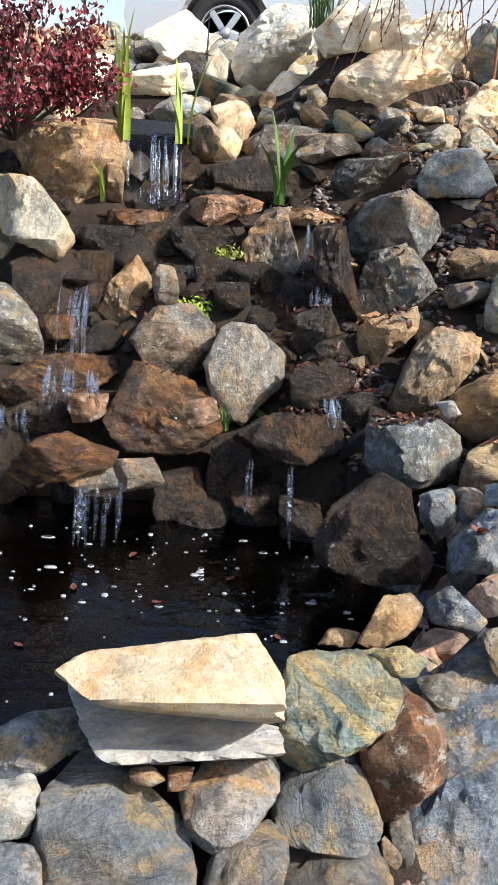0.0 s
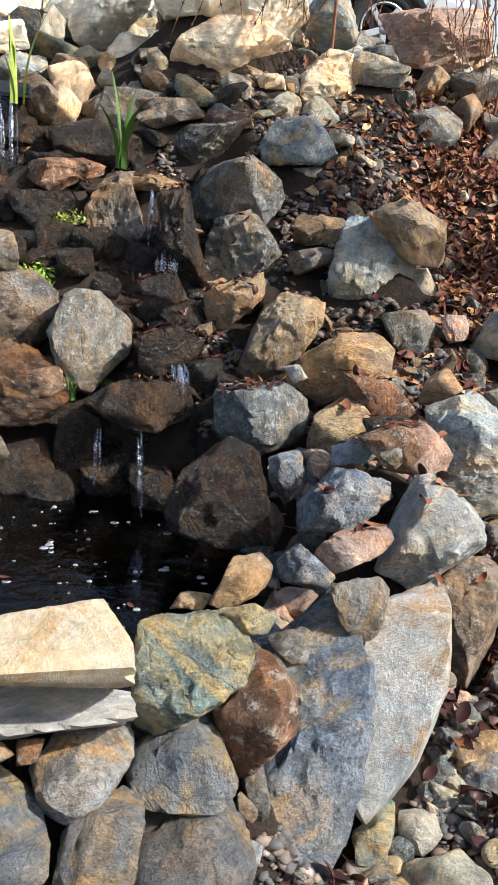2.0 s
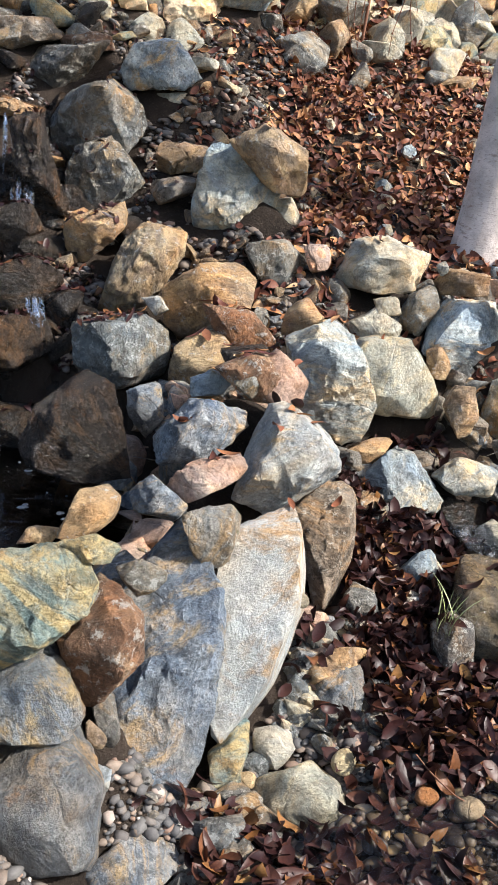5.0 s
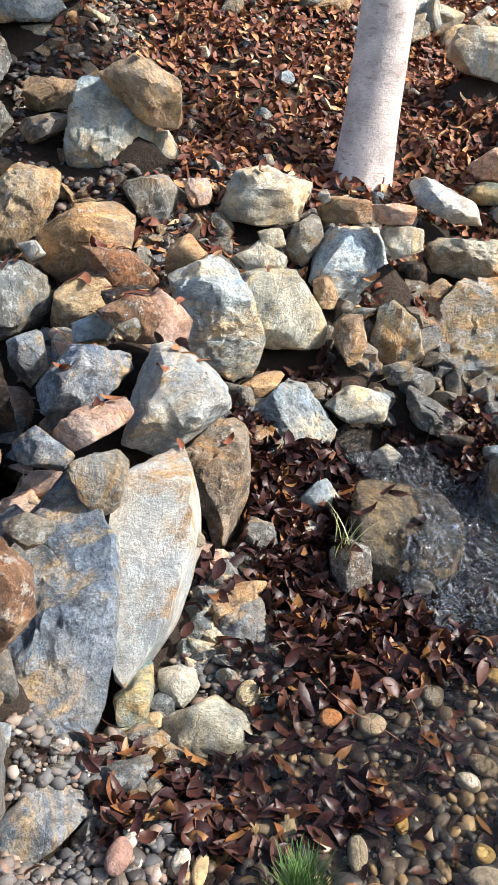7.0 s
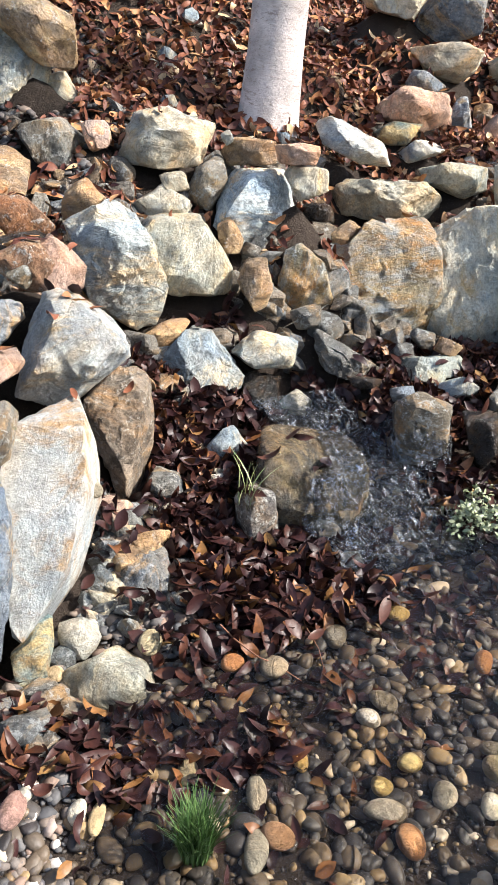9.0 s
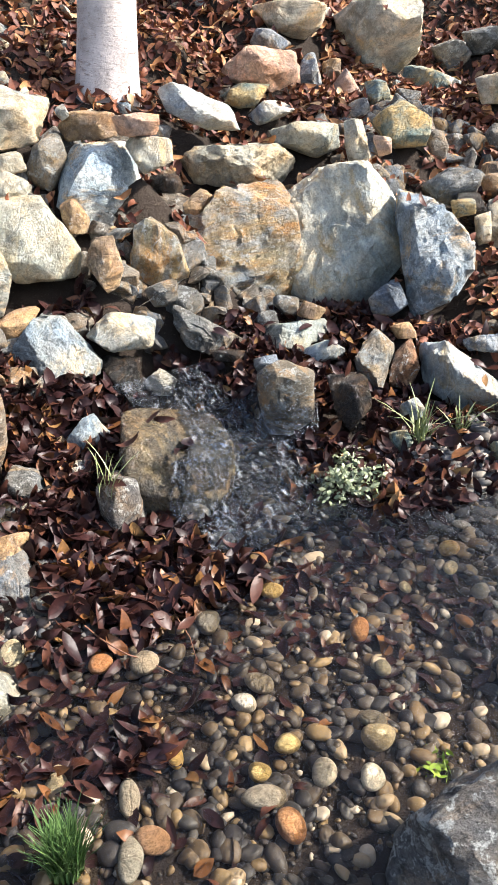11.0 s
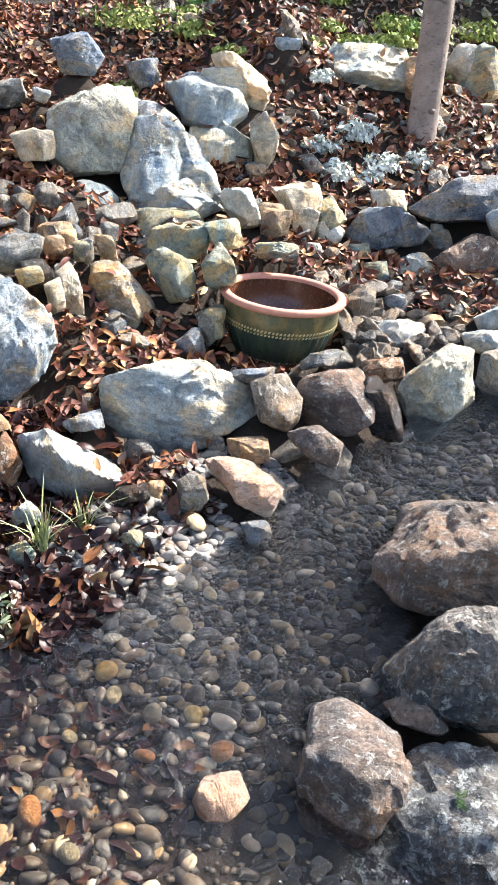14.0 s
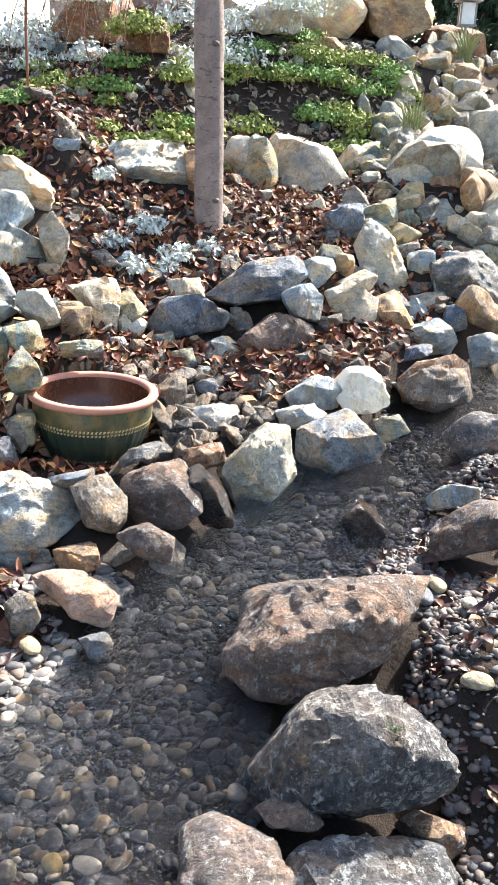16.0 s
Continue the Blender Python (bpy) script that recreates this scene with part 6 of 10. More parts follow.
rock("rock", "Y", (5.78, 0.27, 0.91), (-7, -7, -89), 0.13, ((79, 0.04), (-151, 0.074), (-98, 0.048), (21, 0.088)), 353, "angular cream and yellow rock beside the shallow stream", "stream rocks")
rock("rock", "T", (5.98, 0.23, 1.09), (-5, -7, -90), 0.08, ((86, 0.044), (-170, 0.053), (-97, 0.041), (0, 0.062)), 354, "angular tan rock beside the shallow stream", "stream rocks")
rock("rock", "G", (6.33, 0.70, 1.26), (-3, -5, -85), 0.12, ((73, 0.056), (-158, 0.044), (-93, 0.08), (14, 0.058)), 355, "angular grey lichen-spotted rock beside the shallow stream", "stream rocks")
rock("rock", "N", (5.47, 0.40, 0.84), (-8, -6, -88), 0.07, ((87, 0.042), (-169, 0.046), (-101, 0.033), (18, 0.039)), 356, "angular mossy green-grey and ochre rock beside the shallow stream", "stream rocks")
rock("rock", "W", (5.33, 0.19, 0.79), (-9, -7, -90), 0.09, ((104, 0.016), (-142, 0.077), (-91, 0.041), (0, 0.094)), 357, "flat white-grey rock beside the shallow stream", "stream rocks")
rock("rock", "G", (5.27, 0.50, 0.66), (-11, -6, -86), 0.09, ((94, 0.055), (-166, 0.055), (-77, 0.051), (0, 0.068)), 358, "angular grey lichen-spotted rock beside the shallow stream", "stream rocks")
rock("rock", "L", (5.23, 0.39, 0.67), (-11, -6, -87), 0.07, ((88, 0.054), (-173, 0.033), (-92, 0.055), (0, 0.04)), 359, "angular pale blue-grey rock beside the shallow stream", "stream rocks")
rock("rock", "B", (4.94, 0.32, 0.61), (-12, -6, -88), 0.09, ((88, 0.064), (-169, 0.043), (-75, 0.053), (7, 0.051)), 360, "angular dark blue-grey rock beside the shallow stream", "stream rocks")
rock("rock", "L", (4.65, 0.16, 0.56), (-14, -7, -90), 0.11, ((97, 0.06), (-169, 0.072), (-81, 0.061), (0, 0.082)), 361, "angular pale blue-grey rock beside the shallow stream", "stream rocks")
rock("stone", "T", (4.98, 0.84, 0.82), (-9, -4, -82), 0.07, ((180, 0.039), (-91, 0.052), (-8, 0.034), (79, 0.045)), 362, "angular tan stone beside the shallow stream", "stream rocks")
rock("rock", "N", (5.59, 0.77, 0.99), (-6, -5, -84), 0.12, ((106, 0.055), (-153, 0.064), (-78, 0.078), (0, 0.088)), 363, "angular mossy green-grey and ochre rock beside the shallow stream", "stream rocks")
rock("rock", "Y", (5.76, 1.57, 1.23), (-3, -2, -75), 0.14, ((180, 0.078), (-69, 0.084), (10, 0.067), (103, 0.104)), 364, "angular cream and yellow rock on the bank above the stream", "bank rocks")
rock("rock", "T", (5.36, 1.66, 1.18), (-4, -1, -73), 0.14, ((95, 0.097), (-172, 0.08), (-79, 0.092), (5, 0.088)), 365, "angular tan rock on the bank above the stream", "bank rocks")
rock("rock", "U", (0.60, 4.58, 2.15), (7, -6, -8), 0.17, ((127, 0.077), (-175, 0.109), (-93, 0.138), (-41, 0.107), (21, 0.089)), 366, "angular sunlit-painted cream rock high on the slope", "slope rocks")
rock("rock", "G", (0.16, 4.32, 1.53), (-1, -4, -2), 0.18, ((158, 0.111), (-100, 0.114), (-65, 0.076), (-18, 0.12), (85, 0.1)), 367, "angular grey lichen-spotted rock on the leaf-strewn bank", "bank rocks")
rock("stone", "Y", (0.69, 4.28, 1.68), (1, -7, -9), 0.05, ((100, 0.04), (-169, 0.023), (-87, 0.044), (7, 0.025)), 368, "angular cream and yellow stone high on the slope", "slope rocks")
rock("stone", "A", (0.80, 4.30, 1.73), (2, -7, -11), 0.06, ((89, 0.029), (-164, 0.044), (-91, 0.029), (17, 0.044)), 369, "angular bright tan stone high on the slope", "slope rocks")
rock("rock", "Y", (0.98, 3.93, 1.36), (-3, -8, -13), 0.09, ((96, 0.024), (-116, 0.029), (-77, 0.03), (53, 0.049)), 370, "flat cream and yellow rock on the leaf-strewn bank", "bank rocks")
rock("rock", "T", (0.91, 3.50, 1.18), (-7, -8, -14), 0.10, ((106, 0.049), (-158, 0.074), (-84, 0.045), (0, 0.089), (73, 0.052)), 371, "angular tan rock on the leaf-strewn bank", "bank rocks")
rock("rock", "G", (0.34, 4.23, 1.56), (-1, -5, -5), 0.14, ((113, 0.041), (-119, 0.082), (-70, 0.053), (48, 0.092)), 372, "angular grey lichen-spotted rock beside the upper cascade", "cascade rocks")
rock("boulder", "L", (4.447, 2.368, 1.033), (-6, -3, -60), 0.27, ((-150, 0.109), (-111, 0.088), (-43, 0.144), (24, 0.154), (80, 0.112), (106, 0.133)), 373, "rough pale blue-grey boulder on the leaf-strewn bank", "bank rocks")
rock("boulder", "L", (3.92, 2.17, 0.82), (-11, 2, -60), 0.25, ((180, 0.147), (-77, 0.181), (-26, 0.156), (32, 0.101), (73, 0.146)), 374, "angular pale blue-grey boulder on the bank above the stream", "bank rocks")
rock("rock", "V", (4.38, 2.22, 0.87), (-9, 2, -62), 0.21, ((179, 0.153), (-115, 0.092), (-100, 0.112), (25, 0.083), (69, 0.073)), 375, "angular pale grey-green rock on the bank above the stream", "bank rocks")
rock("rock", "Y", (4.388, 2.045, 0.914), (-8, -4, -63), 0.13, ((-172, 0.048), (-140, 0.076), (-17, 0.047), (30, 0.072), (122, 0.103)), 376, "tall cream rock on the bank above the stream", "bank rocks")
rock("rock", "N", (3.54, 1.97, 0.66), (-15, 3, -60), 0.15, ((161, 0.089), (-98, 0.086), (-66, 0.079), (10, 0.113), (105, 0.062)), 377, "angular mossy green-grey and ochre rock on the bank above the stream", "bank rocks")
rock("rock", "N", (3.302, 1.836, 0.616), (-16, -2, -58), 0.14, ((-150, 0.048), (-77, 0.087), (6, 0.076), (60, 0.065), (125, 0.086)), 378, "angular mossy green-grey and ochre rock on the bank above the stream", "bank rocks")
rock("boulder", "V", (5.387, 1.972, 1.18), (-4, -2, -70), 0.50, ((-134, 0.167), (-109, 0.125), (-81, 0.163), (15, 0.209), (96, 0.138), (145, 0.202)), 379, "rough pale grey-green boulder on the bank above the stream", "bank rocks")
rock("boulder", "V", (5.268, 0.702, 0.807), (-9, -7, -83), 0.26, ((-169, 0.106), (-159, 0.111), (-81, 0.177), (-27, 0.15), (20, 0.086), (47, 0.108), (145, 0.145)), 381, "angular pale grey-green boulder beside the shallow stream", "stream rocks")
rock("rock", "B", (5.50, 0.92, 0.94), (-7, -6, -82), 0.16, ((176, 0.112), (-126, 0.104), (-78, 0.104), (15, 0.089), (107, 0.084)), 382, "angular dark blue-grey rock beside the shallow stream", "stream rocks")
rock("boulder", "F", (6.10, 0.57, 1.17), (-4, -8, -86), 0.28, ((103, 0.167), (-165, 0.191), (-122, 0.138), (-98, 0.153), (6, 0.205), (76, 0.159)), 383, "rough flat grey-cream boulder beside the shallow stream", "stream rocks")
rock("rock", "G", (5.87, 0.42, 0.94), (-7, -9, -87), 0.16, ((94, 0.097), (-162, 0.085), (-98, 0.1), (8, 0.1)), 384, "angular grey lichen-spotted rock beside the shallow stream", "stream rocks")
rock("rock", "Y", (5.12, 0.41, 0.60), (-12, -8, -86), 0.15, ((98, 0.088), (-174, 0.11), (-113, 0.086), (-57, 0.079), (40, 0.079)), 385, "angular cream and yellow rock beside the shallow stream", "stream rocks")
rock("rock", "L", (4.79, 0.42, 0.55), (-14, -8, -86), 0.14, ((104, 0.063), (-162, 0.12), (-99, 0.064), (-26, 0.111), (61, 0.082)), 386, "angular pale blue-grey rock beside the shallow stream", "stream rocks")
rock("rock", "K", (4.39, 0.36, 0.46), (-16, -8, -86), 0.18, ((114, 0.063), (-142, 0.115), (-78, 0.1), (14, 0.124)), 388, "angular dark grey-brown rock beside the shallow stream", "stream rocks")
rock("rock", "V", (3.88, 1.88, 0.74), (-12, 1, -63), 0.12, ((97, 0.073), (-151, 0.046), (-70, 0.069), (25, 0.063)), 389, "angular pale grey-green rock on the bank above the stream", "bank rocks")
rock("rock", "T", (3.94, 1.75, 0.70), (-13, 0, -65), 0.09, ((87, 0.049), (-169, 0.054), (-83, 0.05), (-7, 0.06)), 390, "angular tan rock on the bank above the stream", "bank rocks")
rock("rock", "Y", (4.11, 1.69, 0.68), (-13, -1, -67), 0.10, ((67, 0.058), (-177, 0.047), (-114, 0.067), (-10, 0.044)), 391, "tall cream and yellow rock on the bank above the stream", "bank rocks")
rock("rock", "V", (4.17, 1.60, 0.64), (-13, -1, -69), 0.10, ((180, 0.052), (-135, 0.071), (-29, 0.04), (53, 0.041)), 392, "tall pale grey-green rock on the bank above the stream", "bank rocks")
rock("rock", "K", (0.36, 1.36, 0.36), (-41, -1, -8), 0.06, ((108, 0.061), (-165, 0.015), (-34, 0.04), (9, 0.024)), 394, "tall dark grey-brown rock in the dry-stone pond wall", "pond wall stones")
rock("boulder", "F", (3.75, 2.501, 0.992), (-8, 1, -54), 0.25, ((-141, 0.183), (-81, 0.166), (-13, 0.145), (23, 0.172), (118, 0.105), (175, 0.152)), 395, "rough flat grey-cream boulder on the leaf-strewn bank", "bank rocks")
rock("boulder", "L", (3.921, 2.282, 0.864), (-10, -1, -57), 0.27, ((-166, 0.143), (-97, 0.17), (-61, 0.171), (6, 0.147), (49, 0.139), (102, 0.166), (156, 0.156)), 396, "rough pale blue-grey boulder on the bank above the stream", "bank rocks")
rock("rock", "W", (3.69, 3.04, 1.01), (-7, -3, -46), 0.08, ((107, 0.032), (-147, 0.056), (-90, 0.045), (23, 0.051)), 397, "angular white-grey rock on the leaf-strewn bank", "bank rocks")
rock("rock", "F", (3.50, 2.92, 0.92), (-8, -2, -45), 0.15, ((63, 0.013), (-149, 0.069), (-94, 0.075), (41, 0.045)), 398, "angular flat grey-cream rock on the leaf-strewn bank", "bank rocks")
rock("rock", "L", (3.555, 2.381, 0.751), (-12, 1, -53), 0.14, ((-144, 0.099), (-85, 0.066), (-19, 0.109), (81, 0.065), (115, 0.065)), 399, "angular pale blue-grey rock on the leaf-strewn bank", "bank rocks")
rock("boulder", "V", (6.17, 0.53, 1.20), (-3, -6, -87), 0.50, ((132, 0.181), (-169, 0.247), (-107, 0.202), (-63, 0.21), (7, 0.235), (79, 0.206)), 400, "rough pale grey-green boulder beside the shallow stream", "stream rocks")
rock("boulder", "F", (5.89, 0.41, 0.89), (-7, -6, -88), 0.50, ((101, 0.173), (-160, 0.169), (-104, 0.145), (-16, 0.211), (53, 0.151)), 401, "angular flat grey-cream boulder beside the shallow stream", "stream rocks")
rock("rock", "Y", (6.53, 0.25, 1.35), (-2, -7, -90), 0.20, ((77, 0.138), (-175, 0.096), (-94, 0.16), (0, 0.112)), 402, "angular cream and yellow rock beside the shallow stream", "stream rocks")
rock("boulder", "G", (5.31, 0.27, 0.71), (-10, -7, -89), 0.40, ((100, 0.137), (-167, 0.161), (-98, 0.139), (-26, 0.166), (43, 0.141)), 403, "angular grey lichen-spotted boulder beside the shallow stream", "stream rocks")
rock("rock", "T", (4.84, 0.60, 0.60), (-13, -5, -84), 0.16, ((180, 0.103), (-117, 0.114), (-45, 0.091), (26, 0.079), (111, 0.11)), 404, "angular tan rock beside the shallow stream", "stream rocks")
rock("boulder", "A", (8.15, 1.57, 2.24), (5, -3, -80), 0.50, ((100, 0.194), (-169, 0.285), (-99, 0.207), (-47, 0.271), (36, 0.212)), 405, "angular bright tan boulder high on the slope", "slope rocks")
rock("boulder", "T", (8.42, 1.05, 2.22), (5, -5, -85), 0.50, ((94, 0.182), (-173, 0.245), (-104, 0.204), (-70, 0.192), (20, 0.214)), 406, "angular tan boulder high on the slope", "slope rocks")
rock("boulder", "P", (7.48, 3.15, 2.10), (5, 2, -67), 0.50, ((106, 0.201), (-169, 0.268), (-88, 0.236), (-24, 0.302), (29, 0.244)), 407, "angular pinkish boulder high on the slope", "slope rocks")
rock("boulder", "P", (7.98, 2.63, 2.27), (6, -0, -72), 0.50, ((179, 0.362), (-101, 0.196), (-72, 0.137), (47, 0.231), (98, 0.153)), 408, "angular pinkish boulder high on the slope", "slope rocks")
rock("boulder", "W", (8.08, 0.94, 1.86), (3, -5, -85), 0.25, ((101, 0.155), (-156, 0.132), (-118, 0.082), (-48, 0.191), (47, 0.074)), 409, "angular white-grey boulder high on the slope", "slope rocks")
rock("rock", "F", (7.97, 1.50, 1.90), (3, -4, -81), 0.14, ((93, 0.059), (-152, 0.096), (-81, 0.053), (24, 0.112)), 410, "angular flat grey-cream rock high on the slope", "slope rocks")
rock("rock", "T", (0.275, 3.635, 1.304), (-5, -5, -4), 0.12, ((-146, 0.112), (-90, 0.025), (15, 0.132), (85, 0.019), (122, 0.087)), 412, "thin flat tan stone ledge above the cascade", "cascade rocks")
rock("rock", "O", (-0.475, 3.837, 1.247), (-5, -1, 7), 0.14, ((-156, 0.214), (-87, 0.02), (26, 0.215), (93, 0.02)), 413, "thin flat wet brown stone ledge below the spillway", "cascade rocks")
rock("rock", "W", (3.783, 2.134, 0.742), (-12, -2, -58), 0.20, ((-171, 0.176), (-87, 0.083), (-62, 0.101), (50, 0.103), (110, 0.066)), 414, "pale weathered rock in the bank above the pot", "bank rocks")

# ---- ground: one sheet, resting under the stones and shaped round pond and stream ----
POND_Z = 0.36
STREAM = [(1.60, 2.05, 0.10), (1.60, 1.70, 0.12), (1.62, 1.40, 0.15), (1.70, 1.00, 0.3), (2.00, 0.95, 0.24), (2.35, 0.87, 0.20), (2.75, 0.88, 0.15), (3.20, 0.70, 0.18), (3.70, 0.53, 0.20), (4.10, 0.40, 0.15), (4.90, 0.12, 0.14), (5.80, -0.25, 0.14)]  # x, y, half width


def bed(x, y):
    return 0.11 + 0.1 * np.maximum(x - 1.73, 0) + 0.12 * (y - 0.9)


def along(x, y):
    """Distance from the stream's edge, less than nothing in the water."""
    best = np.full(np.shape(x), 1e9)
    for (ax, ay, aw), (bx, by, bw) in zip(STREAM, STREAM[1:]):
        t = np.clip(((x - ax) * (bx - ax) + (y - ay) * (by - ay)) / ((bx - ax) ** 2 + (by - ay) ** 2), 0, 1)
        best = np.minimum(best, np.hypot(x - ax - t * (bx - ax), y - ay - t * (by - ay)) - aw - t * (bw - aw))
    pool = (np.hypot((x - 1.4) / 0.78, (y - 0.85) / 0.42) - 1) * 0.42
    return np.minimum(best, pool)


def smooth(e0, e1, v):
    t = np.clip((v - e0) / (e1 - e0), 0, 1)
    return t * t * (3 - 2 * t)


def behind(x, y, far):
    """A place a little further up the slope."""
    r = math.hypot(x - 0.4, y)
    return (x + (x - 0.4) / r * far, y + y / r * far) if r > 3.3 else (x, y)


anchors = [(*behind(x, y, 0.5 * h), lo + (0.02 if math.hypot(x - 0.4, y) < 3.3 else 0.12) * (hi - lo), min(1.0, 4 * h) * (1 if math.hypot(x - 0.4, y) < 4.5 else 4)) for x, y, lo, hi, h in SEATS]
# Lie of the bank and the stream's edge.
anchors += [(x, y, z, 1.5) for x, y, z in (
    (1.85, 4.05, 1.42), (1.7, 3.36, 1.08), (2.3, 3.3, 1.12), (1.94, 2.98, 0.95), (2.8, 3.4, 1.15), (3.4, 3.4, 1.2), (1.4, 3.2, 1.02), (1.5, 4.6, 1.62), (2.6, 4.6, 1.6),
    (3.6, 4.4, 1.6), (1.24, 1.49, 0.15), (1.18, 1.75, 0.2), (2, 1.45, 0.19), (2.95, 1.8, 0.44), (3.45, 2.37, 0.85), (5.11, 1.55, 0.84), (5.2, 1, 0.82), (4.1, 1.6, 0.6),
    (1.5, 2.25, 0.4), (6.5, 2.5, 1.52), (7.4, 1.5, 1.58), (6.7, 1.2, 1.3), (5.7, 2.9, 1.3), (0.9, 1.1, 0.1), (0.6, 0.7, 0.08), (0, 0.6, 0.06),
)]
# Lie of the slope and the drive above.
anchors += [(x, y, z, 1.5) for x, y, z in (
    (0.3, -0.6, 0.03), (1.6, -0.4, 0.12), (2.8, 0.1, 0.27), (2.6, -0.6, 0.2), (3.6, -0.4, 0.32), (4.6, -0.6, 0.4), (-1.5, 0.6, 0.08), (-1.6, 3.2, 1), (-1.8, 4.4, 1.7),
    (-1, 6.5, 2), (0.6, 6.6, 2), (2.4, 6.6, 2.05), (4.2, 6.2, 2.05), (-3, 6, 2), (0, 9, 2.02), (4, 9, 2.1), (7.5, 5, 2.1), (9.5, 3, 2.15),
    (9.5, 0.8, 1.95), (8, -0.6, 0.9), (6.5, -1, 0.55), (-0.9, 1.1, 0.12), (3.5, 1.5, 0.32), (7.5, 2, 1.85), (6.4, 3.1, 1.72), (8.7, 0.6, 2),
)]
# Lie of the upper slope.
anchors += [(x, y, z, 1.5) for x, y, z in (
    (8.6, 1.8, 2.2), (7, 3.3, 2.1), (6.5, 4, 2.15), (7.8, 2.6, 2.25), (9.5, 1.6, 2.4), (10.5, 3.2, 2.6), (4.3, 2.75, 1.22), (5, 3.3, 1.6), (4.2, 3.5, 1.5),
    (2.7, 1.2, 0.3), (2.3, 1.25, 0.24), (2.35, 0.55, 0.14), (2.7, 0.6, 0.19), (3.1, 1.1, 0.32), (0, 5.2, 1.85), (1.2, 5.2, 1.85), (-1, 5, 1.85), (0.4, 4.95, 1.95),
    (0.1, 4.8, 1.86), (0.75, 5, 1.95),
)]
anchors += [(0.8 * i - 3.2, y, 2.06 + 0.02 * (y - 5.6), 3.0) for i in range(11) for y in (5.7, 6.4, 7.2)]
anchors += [(0.85, 1.64, 0.2, 5.0), (0.8, 1.74, 0.22, 5.0), (0.92, 1.52, 0.17, 5.0)]
A = np.array(anchors)
SOFT = np.minimum(0.12, 0.006 + 0.02 * np.maximum(0, np.hypot(A[:, 0] - 0.4, A[:, 1]) - 3.0) ** 2)


LIFTS = []


def ground_z(x, y):
    x, y = np.asarray(x, float), np.asarray(y, float)
    shape = x.shape
    x, y = x.ravel(), y.ravel()
    z = np.empty(len(x))
    for i in range(0, len(x), 4000):
        q = (x[i:i + 4000, None] - A[:, 0]) ** 2 + (y[i:i + 4000, None] - A[:, 1]) ** 2 + SOFT
        w = A[:, 3] / q ** 1.7
        z[i:i + 4000] = (w * A[:, 2]).sum(1) / w.sum(1)
    for rx, ry, lift, r in LIFTS:
        z = np.maximum(z, z + lift * np.exp(-((x - rx) ** 2 + (y - ry) ** 2) / r ** 2))
    d = along(x, y)
    b = bed(x, y)
    k = 1 - smooth(-0.02, 0.16, d)
    z = z * (1 - k) + np.minimum(z, b - 0.01) * k
    low = (y < 1.75) & (y > 0.1) & (x > 0.55) & (x < 2.4)
    z = np.where(low, np.minimum(z, b + 0.03 + 0.12 * smooth(0.0, 0.5, d)), z)
    z = np.where(np.hypot(x - 3.5, y - 1.5) < 0.27, np.minimum(z, 0.33), z)
    p = np.hypot((x + 0.45) / 1.0, (y - 2.15) / np.where(y > 2.15, 0.74, 0.58))
    z = np.where(p < 1.15, np.minimum(z, POND_Z - 0.3 + 0.36 * smooth(0.75, 1.15, p)), z)
    return z.reshape(shape)


# Soil heaped under stones that would otherwise lie clear of the slope.
for rx_, ry_, lo_, hi_, h_ in sorted(SEATS, key=lambda q: q[2]):
    gap = lo_ + 0.03 * (hi_ - lo_) - float(ground_z(np.array([rx_]), np.array([ry_]))[0])
    if gap > 0.01 and math.hypot(rx_ - 0.4, ry_) > 3.4 and math.hypot(rx_ - 3.5, ry_ - 1.5) > 0.4:
        LIFTS.append((*behind(rx_, ry_, 0.3 * h_), gap, (0.8 * h_ + 0.05 if math.hypot(rx_ - 0.4, ry_) < 5.2 else 1.5 * h_ + 0.35)))


def spaced(lo, hi, step, far):
    inner = np.arange(lo, hi, step)
    grow = step * 1.35 ** np.arange(1, 22)
    out = np.cumsum(grow)
    out = out[out < far]
    return np.concatenate([(lo - out)[::-1], inner, hi + out])


gx, gy = spaced(-2.0, 9.0, 0.05, 90), spaced(-1.2, 7.0, 0.05, 90)
GX, GY = np.meshgrid(gx, gy)
GZ = ground_z(GX, GY)
flat = np.array([noise.fractal(Vector((a * 7, b * 7, 0)), 1.0, 2.0, 4) for a, b in zip(GX.ravel(), GY.ravel())]).reshape(GX.shape)
GZ = GZ + flat * 0.012
nx = len(gx)
idx = np.arange(len(gx) * len(gy)).reshape(len(gy), nx)
quads = np.stack([idx[:-1, :-1], idx[:-1, 1:], idx[1:, 1:], idx[1:, :-1]], -1).reshape(-1, 4)
gverts = np.stack([GX.ravel(), GY.ravel(), GZ.ravel()], 1)

g = Graph("soil", 0.95, 0.2)
at = g.coords()
n1, n2, n3 = g.noise(at, 3.0, 7, 0.65), g.noise(at, 40.0, 8, 0.7), g.noise(at, 160.0, 4, 0.7)
col = g.ramp(n1, (0.35, (0.022, 0.016, 0.012)), (0.65, (0.06, 0.044, 0.034)))
col = g.mix(g.step(n2, 0.5, 0.72), col, (0.055, 0.04, 0.029))
col = g.mix(g.times(g.step(n3, 0.6, 0.75), 0.6), col, (0.2, 0.17, 0.13))
g.bump(g.plus(n2, g.times(n3, 0.5)), 1.0, 0.02)
SOIL = g.out(col)
ground = new("ground", mesh_of("ground", gverts, quads, SOIL))
tagged(ground, "dark brown garden soil rising in a bank", "ground", kind="structure")
GROUND_FACE = len(SOLID_F)
